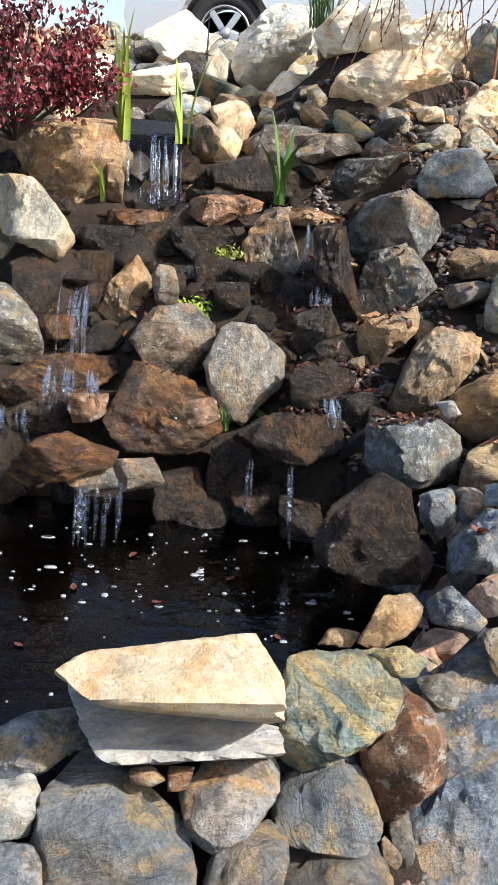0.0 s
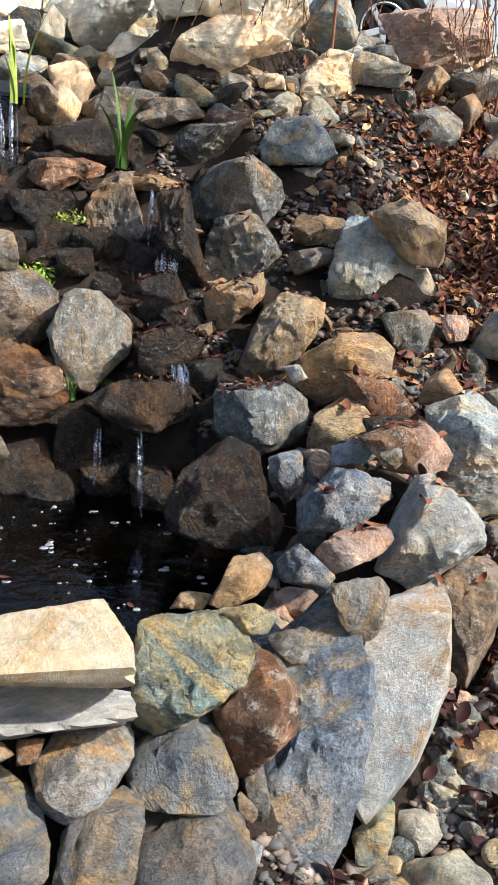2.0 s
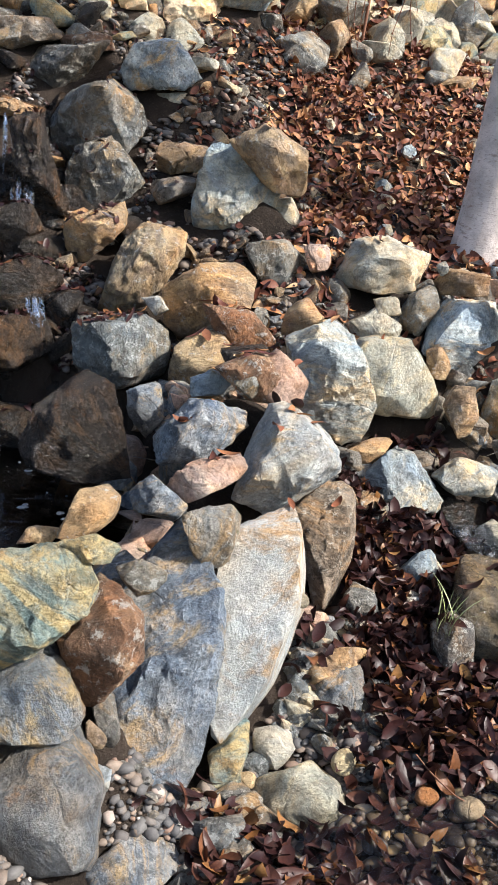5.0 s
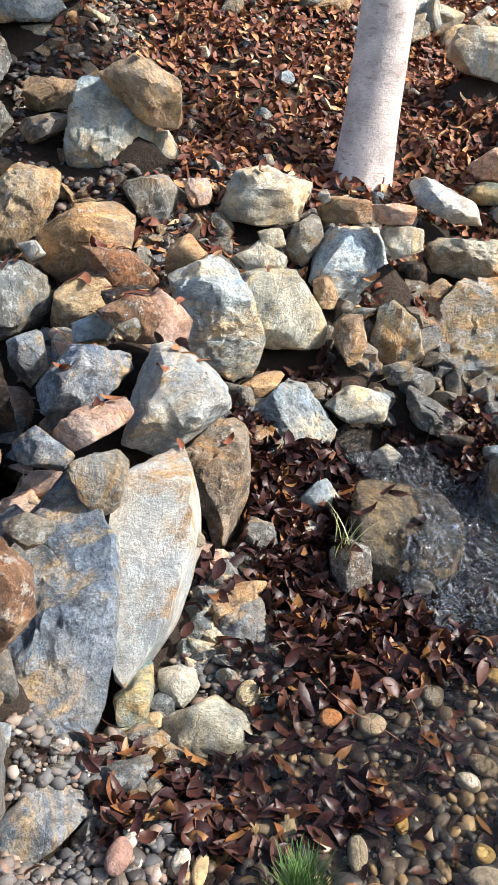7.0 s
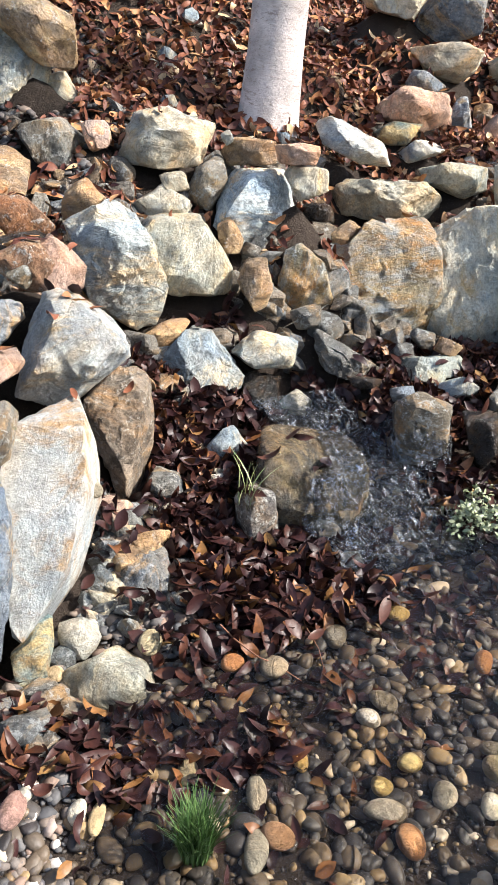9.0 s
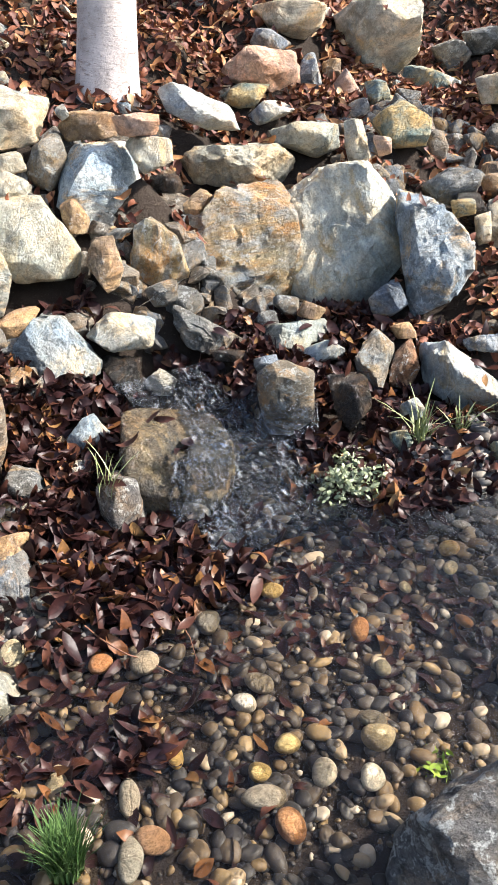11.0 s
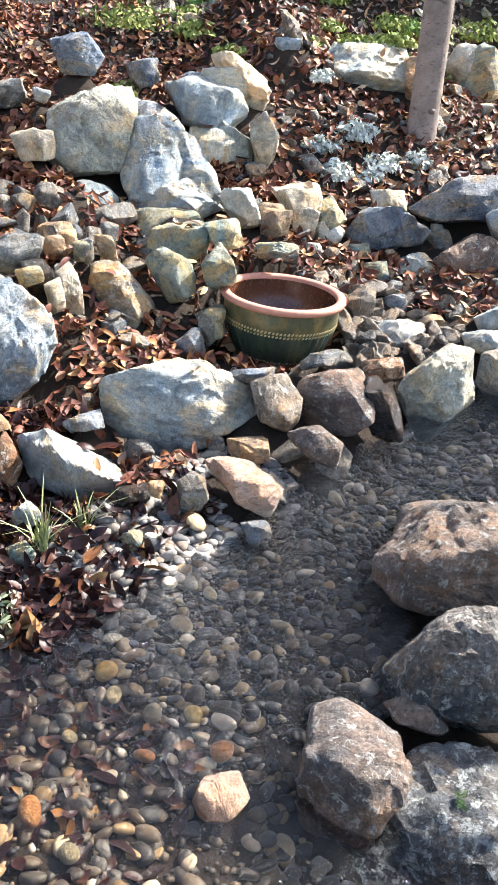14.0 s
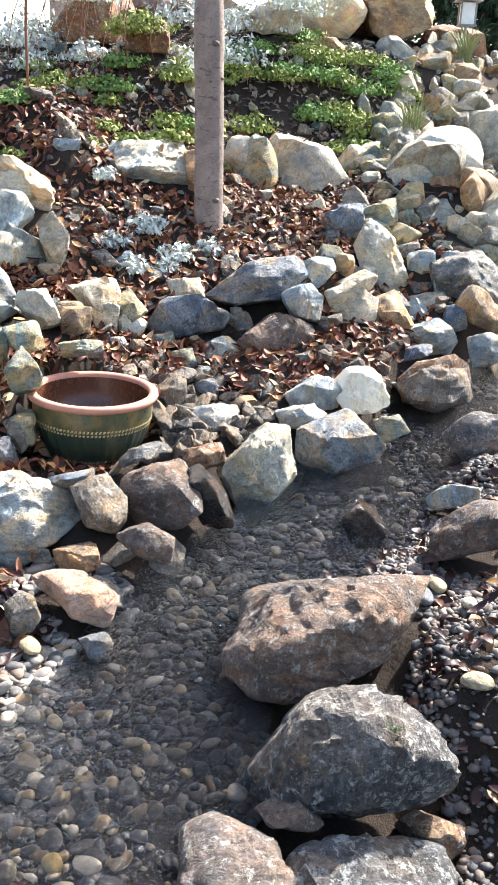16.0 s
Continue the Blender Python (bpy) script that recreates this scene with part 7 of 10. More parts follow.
remember(gverts, np.concatenate([quads[:, :3], quads[:, [0, 2, 3]]]))

from mathutils.bvhtree import BVHTree  # noqa: E402
SOLID = BVHTree.FromPolygons([Vector(p) for p in np.concatenate(SOLID_V)], SOLID_F, all_triangles=True)


def drop(x, y, bare=True, top=6.0):
    """Where a thing let fall at x, y comes to rest: place and normal."""
    p, nrm, face, _ = SOLID.ray_cast(Vector((x, y, top)), Vector((0, 0, -1)))
    if p is None or (bare and face < GROUND_FACE):
        return None, None
    return p, nrm if nrm.z > 0 else -nrm


# ---- rubble between the larger stones ----
def chip(seed):
    """An angular piece of broken stone."""
    rnd = random.Random(seed)
    bm = bmesh.new()
    for _ in range(15):
        d = Vector((rnd.gauss(0, 1), rnd.gauss(0, 1), rnd.gauss(0, 0.8))).normalized()
        bm.verts.new(d * rnd.uniform(0.8, 1.05))
    bmesh.ops.convex_hull(bm, input=bm.verts[:])
    bmesh.ops.delete(bm, geom=[v for v in bm.verts if not v.link_faces], context="VERTS")
    if seed < 12:
        bmesh.ops.bevel(bm, geom=bm.edges[:], offset=0.06, segments=1, affect="EDGES")
    bmesh.ops.triangulate(bm, faces=bm.faces[:])
    bm.verts.index_update()
    v = np.array([x.co[:] for x in bm.verts])
    f = np.array([[q.index for q in x.verts] for x in bm.faces])
    bm.free()
    return v, f


CHIPS = [chip(s) for s in range(24)]


def rubble(count, box, where, sizes, kind, label, seed, steep=0.1):
    rnd = random.Random(seed)
    V, F, n = [], [], 0
    for _ in range(count):
        x, y = rnd.uniform(box[0], box[1]), rnd.uniform(box[2], box[3])
        if rnd.random() > where(x, y):
            continue
        p, nrm = drop(x, y)
        if p is None or nrm.z < steep:
            continue
        s = sizes[0] + (sizes[1] - sizes[0]) * rnd.random() ** 2
        cv, cf = CHIPS[rnd.randrange(12) + (0 if s > 0.1 else 12)]
        v = cv * (s * 0.5 * rnd.uniform(0.9, 1.5), s * 0.5 * rnd.uniform(0.8, 1.2), s * 0.5 * rnd.uniform(0.55, 1.0))
        r = np.array(Euler((rnd.gauss(0, 0.7), rnd.gauss(0, 0.7), rnd.uniform(0, 6.3))).to_matrix())
        V.append(v @ r.T + np.array(p) + (0, 0, s * 0.12))
        F.append(cf + n)
        n += len(cv)
    ob = new("rubble", mesh_of("rubble", np.concatenate(V), np.concatenate(F), ROCKS[kind], False))
    return tagged(ob, label, "rubble", kind="stuff")


def pond_side(x, y):
    return 0.0 if math.hypot((x + 0.45) / 1.0, (y - 2.15) / 0.58) < 1.0 else 1.0


# All three use the same near-black stone, wet and with shade painted in.
for n_, (kind_, tone) in enumerate((("D", "dark wet"), ("D", "wet brown"), ("D", "shade-black wet"))):
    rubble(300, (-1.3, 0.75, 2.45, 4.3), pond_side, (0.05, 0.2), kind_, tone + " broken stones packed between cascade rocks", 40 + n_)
for n_, (kind_, tone) in enumerate((("T", "tan"), ("G", "grey"), ("K", "dark brown"))):
    rubble(420, (0.35, 1.6, 1.75, 4.9), lambda x, y: pond_side(x, y) * (1.0 if x < 1.0 + 0.12 * (y - 1.7) else 0.2), (0.03, 0.1), kind_, tone + " broken stones between the wall rocks", 50 + n_)
for n_, (kind_, tone) in enumerate((("B", "blue-grey"), ("P", "pinkish"), ("T", "tan"))):
    rubble(130, (0.4, 1.05, 1.6, 2.6), pond_side, (0.07, 0.17), kind_, tone + " flat stones wedged in the pond wall", 150 + n_, 0.0)
for n_, (kind_, tone) in enumerate((("H", "ochre-streaked"), ("G", "grey"), ("K", "dark brown"))):
    rubble(330, (1.1, 3.3, 2.15, 2.85), lambda x, y: 0.8, (0.04, 0.15), kind_, tone + " broken stones in the bank wall", 60 + n_)
    rubble(220, (2.6, 5.6, 0.75, 2.4), lambda x, y: 0.6 * float(along(x, y) > 0.04), (0.04, 0.13), kind_, tone + " broken stones on the stream bank", 70 + n_)
    rubble(90, (-0.8, 0.6, 1.3, 1.75), lambda x, y: 1.0, (0.03, 0.08), kind_, tone + " packing stones in the pond wall", 80 + n_)
for n_, (kind_, tone) in enumerate((("Y", "cream"), ("N", "green-grey"), ("F", "grey-cream"), ("T", "tan"), ("G", "grey"))):
    rubble(190, (4.9, 9.0, -0.5, 1.15), lambda x, y: 1.0 if y < 0.95 and along(x, y) > 0.05 else 0.2, (0.04, 0.26), kind_, tone + " broken rocks tumbling down the slope", 90 + n_)
    rubble(170, (-2.0, 3.6, 4.2, 6.3), lambda x, y: 1.0, (0.08, 0.3), kind_, tone + " broken rocks along the top of the slope", 95 + n_)
    rubble(150, (5.2, 9.5, 1.2, 3.4), lambda x, y: 1.0, (0.03, 0.12), kind_, tone + " small stones on the mulched slope", 110 + n_)


rubble(200, (3.55, 4.1, 0.95, 1.5), lambda x, y: float(math.hypot(x - 3.5, y - 1.5) > 0.24), (0.04, 0.11), "K", "dark brown broken stones packed beside the pot", 126, 0.02)
rubble(160, (4.2, 5.2, 0.3, 0.85), lambda x, y: float(along(x, y) > 0.08), (0.03, 0.1), "K", "dark broken stones at the stream's edge", 127, 0.02)
for n_, (kind_, tone) in enumerate((("Y", "cream"), ("T", "tan"), ("L", "pale grey"))):
    rubble(60, (1.35, 3.5, 2.7, 4.6), lambda x, y: 1.0, (0.03, 0.085), kind_, tone + " small stones lying in the leaves of the bank", 130 + n_)


rubble(170, (0.28, 0.75, 1.15, 1.7), lambda x, y: 1.0, (0.03, 0.085), "G", "grey packing stones at the foot of the pond wall", 142, 0.0)
rubble(150, (0.68, 1.08, 1.42, 1.95), lambda x, y: 1.0, (0.03, 0.09), "G", "grey broken stones at the foot of the standing slab", 140, 0.0)
rubble(90, (0.68, 1.08, 1.42, 1.95), lambda x, y: 1.0, (0.03, 0.08), "F", "pale broken stones at the foot of the standing slab", 141, 0.0)


# ---- water ----
def water_material(name, tint, rough, scale, height, foam=0.0, streaks=(2.2, 2.2, 0.3), ior=1.33, ahead=None):
    """Clear water: tinted see-through body under a Fresnel gloss, with ripples and, where asked, foam."""
    g = Graph(name)
    t = g.tree
    t.nodes.remove(g.bsdf)
    at = g.node("ShaderNodeTexCoord").outputs["Object"]
    st = g.node("ShaderNodeMapping", Vector=at)
    st.inputs["Scale"].default_value = (1.0, 1.5, 1.0)
    w = g.plus(g.noise(st.outputs[0], scale, 4, 0.55, 0.4), g.times(g.noise(st.outputs[0], scale * 3.3, 3, 0.5), 0.35))
    b = g.node("ShaderNodeBump", Height=w, Strength=1.0, Distance=height)
    if ahead:
        # Upstream the ripples are livelier; a darker, bluer tint paints in the sky's sheen.
        x0, x1, tint2, ior2, height2 = ahead
        up = g.step(g.plus(g.node("ShaderNodeSeparateXYZ", Vector=at).outputs["X"], g.times(g.noise(at, 3.0, 3), 0.5)), x0, x1)
        tint = g.mix(up, tint, tint2)
        rise = g.node("ShaderNodeMapRange", Value=up)
        rise.inputs["To Min"].default_value, rise.inputs["To Max"].default_value = height, height2
        g.set(b.inputs["Distance"], rise.outputs["Result"])
        bend = g.node("ShaderNodeMapRange", Value=up)
        bend.inputs["To Min"].default_value, bend.inputs["To Max"].default_value = ior, ior2
        ior = bend.outputs["Result"]
    # The blue gloss colour tints the reflected sky bluer than it is.
    gl = g.node("ShaderNodeBsdfGlossy", Color=(0.84, 0.91, 1.0, 1), Roughness=rough, Normal=b.outputs[0])
    tr = g.node("ShaderNodeBsdfTransparent", Color=(*tint, 1) if isinstance(tint, tuple) else tint)
    fr = g.node("ShaderNodeFresnel", IOR=ior, Normal=b.outputs[0])
    mx = g.node("ShaderNodeMixShader", Fac=fr.outputs[0])
    t.links.new(tr.outputs[0], mx.inputs[1])
    t.links.new(gl.outputs[0], mx.inputs[2])
    last = mx.outputs[0]
    if foam:
        df = g.node("ShaderNodeBsdfDiffuse", Color=(0.75, 0.78, 0.82, 1))
        fm = g.node("ShaderNodeMapping", Vector=at)
        fm.inputs["Scale"].default_value = streaks
        fn = g.step(g.noise(fm.outputs[0], 38, 7, 0.72, 0.8), 0.6 - 0.22 * foam, 1.0 - 0.22 * foam)
        m2 = g.node("ShaderNodeMixShader", Fac=g.times(fn, 0.75))
        t.links.new(last, m2.inputs[1])
        t.links.new(df.outputs[0], m2.inputs[2])
        last = m2.outputs[0]
    t.links.new(last, t.nodes["Material Output"].inputs["Surface"])
    return g.mat


POND_WATER = water_material("pond_water", (0.36, 0.29, 0.21), 0.03, 9.0, 0.007, ior=1.45)
STREAM_WATER = water_material("stream_water", (0.86, 0.84, 0.8), 0.03, 20.0, 0.007, ior=1.26, ahead=(1.9, 2.7, (0.66, 0.68, 0.73), 1.48, 0.05))
FALL_WATER = water_material("falling_water", (0.9, 0.91, 0.92), 0.08, 40.0, 0.02, 0.2)
VEIL_WATER = water_material("water_veil", (0.93, 0.94, 0.95), 0.06, 30.0, 0.002)
FOAM_WATER = water_material("foaming_water", (0.78, 0.8, 0.82), 0.05, 30.0, 0.03, 0.24, (1.8, 0.8, 0.9), ior=1.55)

ang = np.linspace(0, 2 * math.pi, 73)[:-1]
pv = [(-0.45, 2.15, POND_Z)]
for r in (0.35, 0.7, 1.0):
    pv += [(-0.45 + 1.1 * r * math.cos(a), 2.15 + (0.64 if math.sin(a) < 0 else 0.84) * r * math.sin(a), POND_Z) for a in ang]
pf = [(0, 1 + i, 1 + (i + 1) % 72) for i in range(72)]
for k in range(2):
    o = 1 + 72 * k
    pf += [(o + i, o + 72 + i, o + 72 + (i + 1) % 72, o + (i + 1) % 72) for i in range(72)]
pond = new("pond_water", mesh_of("pond_water", pv, pf, POND_WATER))
tagged(pond, "dark still pond water with floating bubbles", "water", kind="structure")


def sheet(name, x0, x1, y0, y1, step, inside, height, mat, label):
    xs, ys = np.arange(x0, x1, step), np.arange(y0, y1, step)
    X, Y = np.meshgrid(xs, ys)
    keep, Z = inside(X, Y), height(X, Y)
    ids, verts, faces = -np.ones(X.shape, int), [], []
    cell = keep[:-1, :-1] & keep[1:, 1:] & keep[1:, :-1] & keep[:-1, 1:]
    for i, j in zip(*np.nonzero(cell)):
        q = []
        for a, b in ((i, j), (i, j + 1), (i + 1, j + 1), (i + 1, j)):
            if ids[a, b] < 0:
                ids[a, b] = len(verts)
                verts.append((X[a, b], Y[a, b], Z[a, b]))
            q.append(ids[a, b])
        faces.append(q)
    ob = new(name, mesh_of(name, verts, faces, mat))
    return tagged(ob, label, "water", kind="structure")


def stream_z(x, y):
    return bed(x, y) + 0.035 - 0.02 * smooth(1.5, 0.9, x)


sheet("stream_water", 0.6, 6.0, -0.6, 2.3, 0.04, lambda x, y: (along(x, y) < 0.09) & ((y < 1.62) | (x > 2.1)), stream_z, STREAM_WATER, "clear shallow stream water over pebbles")

# ---- pebbles ----
g = Graph("pebble", 0.45, 0.35)
at = g.node("ShaderNodeTexCoord").outputs["Object"]
rnd_ = g.node("ShaderNodeNewGeometry").outputs["Random Per Island"]
col = g.ramp(rnd_, (0.0, (0.015, 0.014, 0.017)), (0.2, (0.050, 0.044, 0.039)), (0.36, (0.109, 0.080, 0.051)), (0.5, (0.025, 0.023, 0.025)), (0.64, (0.076, 0.070, 0.061)), (0.78, (0.143, 0.096, 0.051)), (0.9, (0.277, 0.191, 0.092)), (1.0, (0.462, 0.400, 0.313)))
n1, n2 = g.noise(at, 55, 6, 0.65), g.noise(at, 260, 4, 0.7)
col = g.mix(0.55, col, g.ramp(n1, (0.3, (0.55, 0.52, 0.5)), (0.7, (1.35, 1.3, 1.25))), "MULTIPLY")
g.bump(g.plus(n1, g.times(n2, 0.4)), 0.5, 0.004)
PEBBLE = g.out(col, g.ramp(n1, (0.3, (0.35,) * 3), (0.7, (0.6,) * 3)))
g = Graph("dry_pebble", 0.7, 0.35)
at = g.node("ShaderNodeTexCoord").outputs["Object"]
rnd_ = g.node("ShaderNodeNewGeometry").outputs["Random Per Island"]
col = g.ramp(rnd_, (0.0, (0.05, 0.05, 0.053)), (0.3, (0.105, 0.102, 0.1)), (0.5, (0.16, 0.122, 0.095)), (0.65, (0.065, 0.068, 0.073)), (0.8, (0.21, 0.165, 0.13)), (0.92, (0.17, 0.105, 0.078)), (1.0, (0.48, 0.44, 0.4)))
n1, n2 = g.noise(at, 55, 6, 0.65), g.noise(at, 260, 4, 0.7)
col = g.mix(0.5, col, g.ramp(n1, (0.3, (0.6, 0.58, 0.55)), (0.7, (1.3, 1.27, 1.22))), "MULTIPLY")
g.bump(g.plus(n1, g.times(n2, 0.4)), 0.5, 0.004)
DRY_PEBBLE = g.out(col)
g = Graph("pale_pebble", 0.7, 0.35)
at = g.node("ShaderNodeTexCoord").outputs["Object"]
rnd_ = g.node("ShaderNodeNewGeometry").outputs["Random Per Island"]
col = g.ramp(rnd_, (0.0, (0.05, 0.05, 0.054)), (0.3, (0.14, 0.13, 0.12)), (0.45, (0.3, 0.27, 0.23)), (0.58, (0.07, 0.068, 0.07)), (0.72, (0.18, 0.16, 0.13)), (0.86, (0.2, 0.13, 0.09)), (1.0, (0.56, 0.51, 0.43)))
n1, n2 = g.noise(at, 55, 6, 0.65), g.noise(at, 260, 4, 0.7)
col = g.mix(0.5, col, g.ramp(n1, (0.3, (0.6, 0.58, 0.55)), (0.7, (1.3, 1.27, 1.22))), "MULTIPLY")
g.bump(g.plus(n1, g.times(n2, 0.4)), 0.5, 0.004)
PALE_PEBBLE = g.out(col)


def scatter_pebbles(name, count, box, where, sizes, mat, label, seed, level=2, steep=0.55, spread=2.2):
    """Water-worn pebbles lying on what is below them, joined as one bed of gravel."""
    rnd = random.Random(seed)
    V, F, n = [], [], 0
    for _ in range(count):
        x, y = rnd.uniform(box[0], box[1]), rnd.uniform(box[2], box[3])
        if rnd.random() > where(x, y):
            continue
        p, nrm = drop(x, y)
        if p is None or nrm.z < steep:
            continue
        s = sizes[0] + (sizes[1] - sizes[0]) * rnd.random() ** spread
        bv, bf = BALLS[level if s > 0.028 else 1]
        e = np.array([s * rnd.uniform(0.8, 1.5), s * rnd.uniform(0.7, 1.05), s * rnd.uniform(0.38, 0.62)]) * 0.5
        v = bv + 0.16 * np.sin(bv[:, [1, 2, 0]] * 2.3 + np.array([rnd.uniform(0, 6), rnd.uniform(0, 6), rnd.uniform(0, 6)]))
        r = np.array(Euler((rnd.gauss(0, 0.25), rnd.gauss(0, 0.25), rnd.uniform(0, 6.3))).to_matrix())
        V.append((v * e) @ r.T + np.array(p) + (0, 0, e[2] * 0.55))
        F.append(bf + n)
        n += len(bv)
    ob = new(name, mesh_of(name, np.concatenate(V), np.concatenate(F), mat))
    return tagged(ob, label, "pebbles", kind="stuff")


scatter_pebbles("stream_pebbles", 40000, (0.4, 5.7, -0.45, 1.85), lambda x, y: float(along(x, y) < 0.10) * (1.0 if x < 3.2 else 0.6), (0.01, 0.047), PEBBLE, "wet rounded river pebbles in the stream bed", 5, spread=2.5)
scatter_pebbles("gravel", 16000, (-0.5, 1.25, 0.5, 1.95), lambda x, y: float(along(x, y) > 0.03) * min(1.0, max(0.0, 4.5 - 4 * math.hypot((x - 0.45) / 0.95, (y - 1.4) / 0.85))), (0.01, 0.036), DRY_PEBBLE, "small grey and tan gravel at the foot of the wall", 6, 1)
scatter_pebbles("gravel", 24000, (1.9, 4.2, -0.3, 0.75), lambda x, y: float(along(x, y) > 0.0 and y < 0.62 - 0.2 * max(0, x - 3.0)) * min(1.0, max(0.0, (0.62 - along(x, y)) / 0.25)) * min(1.0, max(0.0, (4.2 - x) / 0.3)), (0.009, 0.038), DRY_PEBBLE, "grey river gravel beside the stream", 7, 1)
scatter_pebbles("gravel", 3000, (1.95, 2.8, 0.95, 1.5), lambda x, y: float(along(x, y) > 0.0), (0.02, 0.05), PALE_PEBBLE, "dry pale pebbles on the stream bank", 8)
scatter_pebbles("gravel", 9000, (0.3, 1.8, 2.3, 4.9), lambda x, y: float(x < 1.5), (0.015, 0.05), DRY_PEBBLE, "broken tan pebbles between the cascade rocks", 9, 1, 0.4)

scatter_pebbles("gravel", 1500, (0.66, 1.1, 1.4, 1.95), lambda x, y: 1.0, (0.012, 0.045), DRY_PEBBLE, "grey gravel at the foot of the standing slab", 10, 1, 0.0)

scatter_pebbles("gravel", 1500, (0.26, 0.66, 1.08, 1.5), lambda x, y: 1.0, (0.012, 0.04), DRY_PEBBLE, "grey gravel filling the foot of the pond wall", 11, 1, 0.0)

PEBBLE_TONES = {k: rock_material("pebble_" + n, c, tuple(0.8 * v for v in c), tuple(min(0.75, 1.25 * v) for v in c), 0.4, 0.2, 0.5, 0.3, pale=0.3, hues=0.3) for k, n, c in (
    ("w", "white", (0.52, 0.45, 0.34)), ("c", "cream", (0.46, 0.35, 0.2)), ("y", "yellow", (0.4, 0.26, 0.09)), ("o", "orange", (0.3, 0.14, 0.055)),
    ("t", "tan", (0.24, 0.19, 0.125)), ("r", "reddish", (0.3, 0.17, 0.13)), ("b", "blue_grey", (0.2, 0.21, 0.22)))}


def pebble(x, y, long, wide, turn, tone, label):
    rnd = random.Random(int(x * 1000 + y * 77))
    bv, bf = BALLS[3]
    v = bv + 0.12 * np.sin(bv[:, [1, 2, 0]] * 2.1 + np.array([rnd.uniform(0, 6), rnd.uniform(0, 6), rnd.uniform(0, 6)]))
    e = np.array([long, wide, min(long, wide) * 0.7]) * 0.5
    p, _ = drop(x, y, False)
    ob = new("pebble", mesh_of("pebble", v * e, bf, PEBBLE_TONES[tone]))
    ob.matrix_world = pose(x, y, p.z + 0.012 + e[2] * 0.55, rnd.gauss(0, 6), rnd.gauss(0, 6), turn)
    tagged(ob, label, "pebble", "large pebbles")


pebble(1.24, 1.01, 0.054, 0.045, -47, "w", "smooth white river pebble in the stream bed")
pebble(1.43, 0.81, 0.068, 0.060, -47, "c", "smooth cream river pebble in the stream bed")
pebble(1.29, 0.81, 0.050, 0.058, -47, "w", "smooth white river pebble in the stream bed")
pebble(1.36, 0.75, 0.048, 0.059, -47, "w", "smooth white river pebble in the stream bed")
pebble(1.47, 1.24, 0.053, 0.054, -47, "y", "smooth yellow river pebble in the stream bed")
pebble(1.94, 1.14, 0.052, 0.066, -47, "y", "smooth yellow river pebble in the stream bed")
pebble(2.02, 1.18, 0.048, 0.030, -47, "w", "smooth white river pebble in the stream bed")
pebble(1.26, 0.89, 0.049, 0.056, -47, "y", "smooth yellow river pebble in the stream bed")
pebble(1.58, 1.05, 0.044, 0.066, -47, "o", "smooth orange-brown river pebble in the stream bed")
pebble(1.30, 1.04, 0.065, 0.052, -47, "t", "smooth tan river pebble in the stream bed")
pebble(1.45, 0.85, 0.060, 0.043, -47, "t", "smooth tan river pebble in the stream bed")
pebble(1.55, 0.94, 0.038, 0.045, -47, "c", "smooth cream river pebble in the stream bed")
pebble(1.90, 1.09, 0.035, 0.050, -47, "c", "smooth cream river pebble in the stream bed")
pebble(2.27, 1.12, 0.039, 0.044, -47, "w", "smooth white river pebble in the stream bed")
pebble(2.23, 1.16, 0.042, 0.036, -47, "w", "smooth white river pebble in the stream bed")
pebble(2.28, 1.07, 0.033, 0.044, -47, "c", "smooth cream river pebble in the stream bed")
pebble(2.33, 1.04, 0.045, 0.032, -47, "o", "smooth orange-brown river pebble in the stream bed")
pebble(2.23, 1.23, 0.030, 0.052, -47, "w", "smooth white river pebble in the stream bed")
pebble(2.32, 1.27, 0.037, 0.033, -47, "w", "smooth white river pebble in the stream bed")
pebble(2.44, 1.21, 0.048, 0.085, -47, "c", "smooth cream river pebble in the stream bed")
pebble(2.47, 1.12, 0.038, 0.029, -47, "w", "smooth white river pebble in the stream bed")
pebble(2.15, 1.07, 0.057, 0.046, -47, "t", "smooth tan river pebble in the stream bed")
pebble(1.76, 1.10, 0.031, 0.035, -47, "c", "smooth cream river pebble in the stream bed")
pebble(1.91, 0.83, 0.052, 0.048, -47, "o", "smooth orange-brown river pebble in the stream bed")
pebble(1.90, 0.99, 0.042, 0.042, -47, "t", "smooth tan river pebble in the stream bed")
pebble(1.29, 1.23, 0.054, 0.072, -28, "t", "smooth tan river pebble in the stream bed")
pebble(0.85, 1.05, 0.040, 0.079, -28, "c", "smooth cream river pebble in the stream bed")
pebble(1.16, 0.82, 0.086, 0.057, -28, "t", "smooth tan river pebble in the stream bed")
pebble(1.17, 0.75, 0.055, 0.070, -28, "o", "smooth orange-brown river pebble in the stream bed")
pebble(1.18, 0.87, 0.046, 0.049, -28, "y", "smooth yellow river pebble in the stream bed")
pebble(0.94, 0.85, 0.064, 0.052, -28, "o", "smooth orange-brown river pebble in the stream bed")
pebble(0.89, 0.84, 0.045, 0.091, -28, "t", "smooth tan river pebble in the stream bed")
pebble(0.94, 0.94, 0.040, 0.075, -28, "t", "smooth tan river pebble in the stream bed")
pebble(1.06, 0.98, 0.034, 0.055, -28, "y", "smooth yellow river pebble in the stream bed")
pebble(1.03, 1.24, 0.051, 0.051, -28, "o", "smooth orange-brown river pebble in the stream bed")
pebble(0.89, 1.36, 0.054, 0.066, -28, "c", "smooth cream river pebble in the stream bed")
pebble(0.54, 1.08, 0.030, 0.040, -28, "w", "smooth white river pebble in the stream bed")
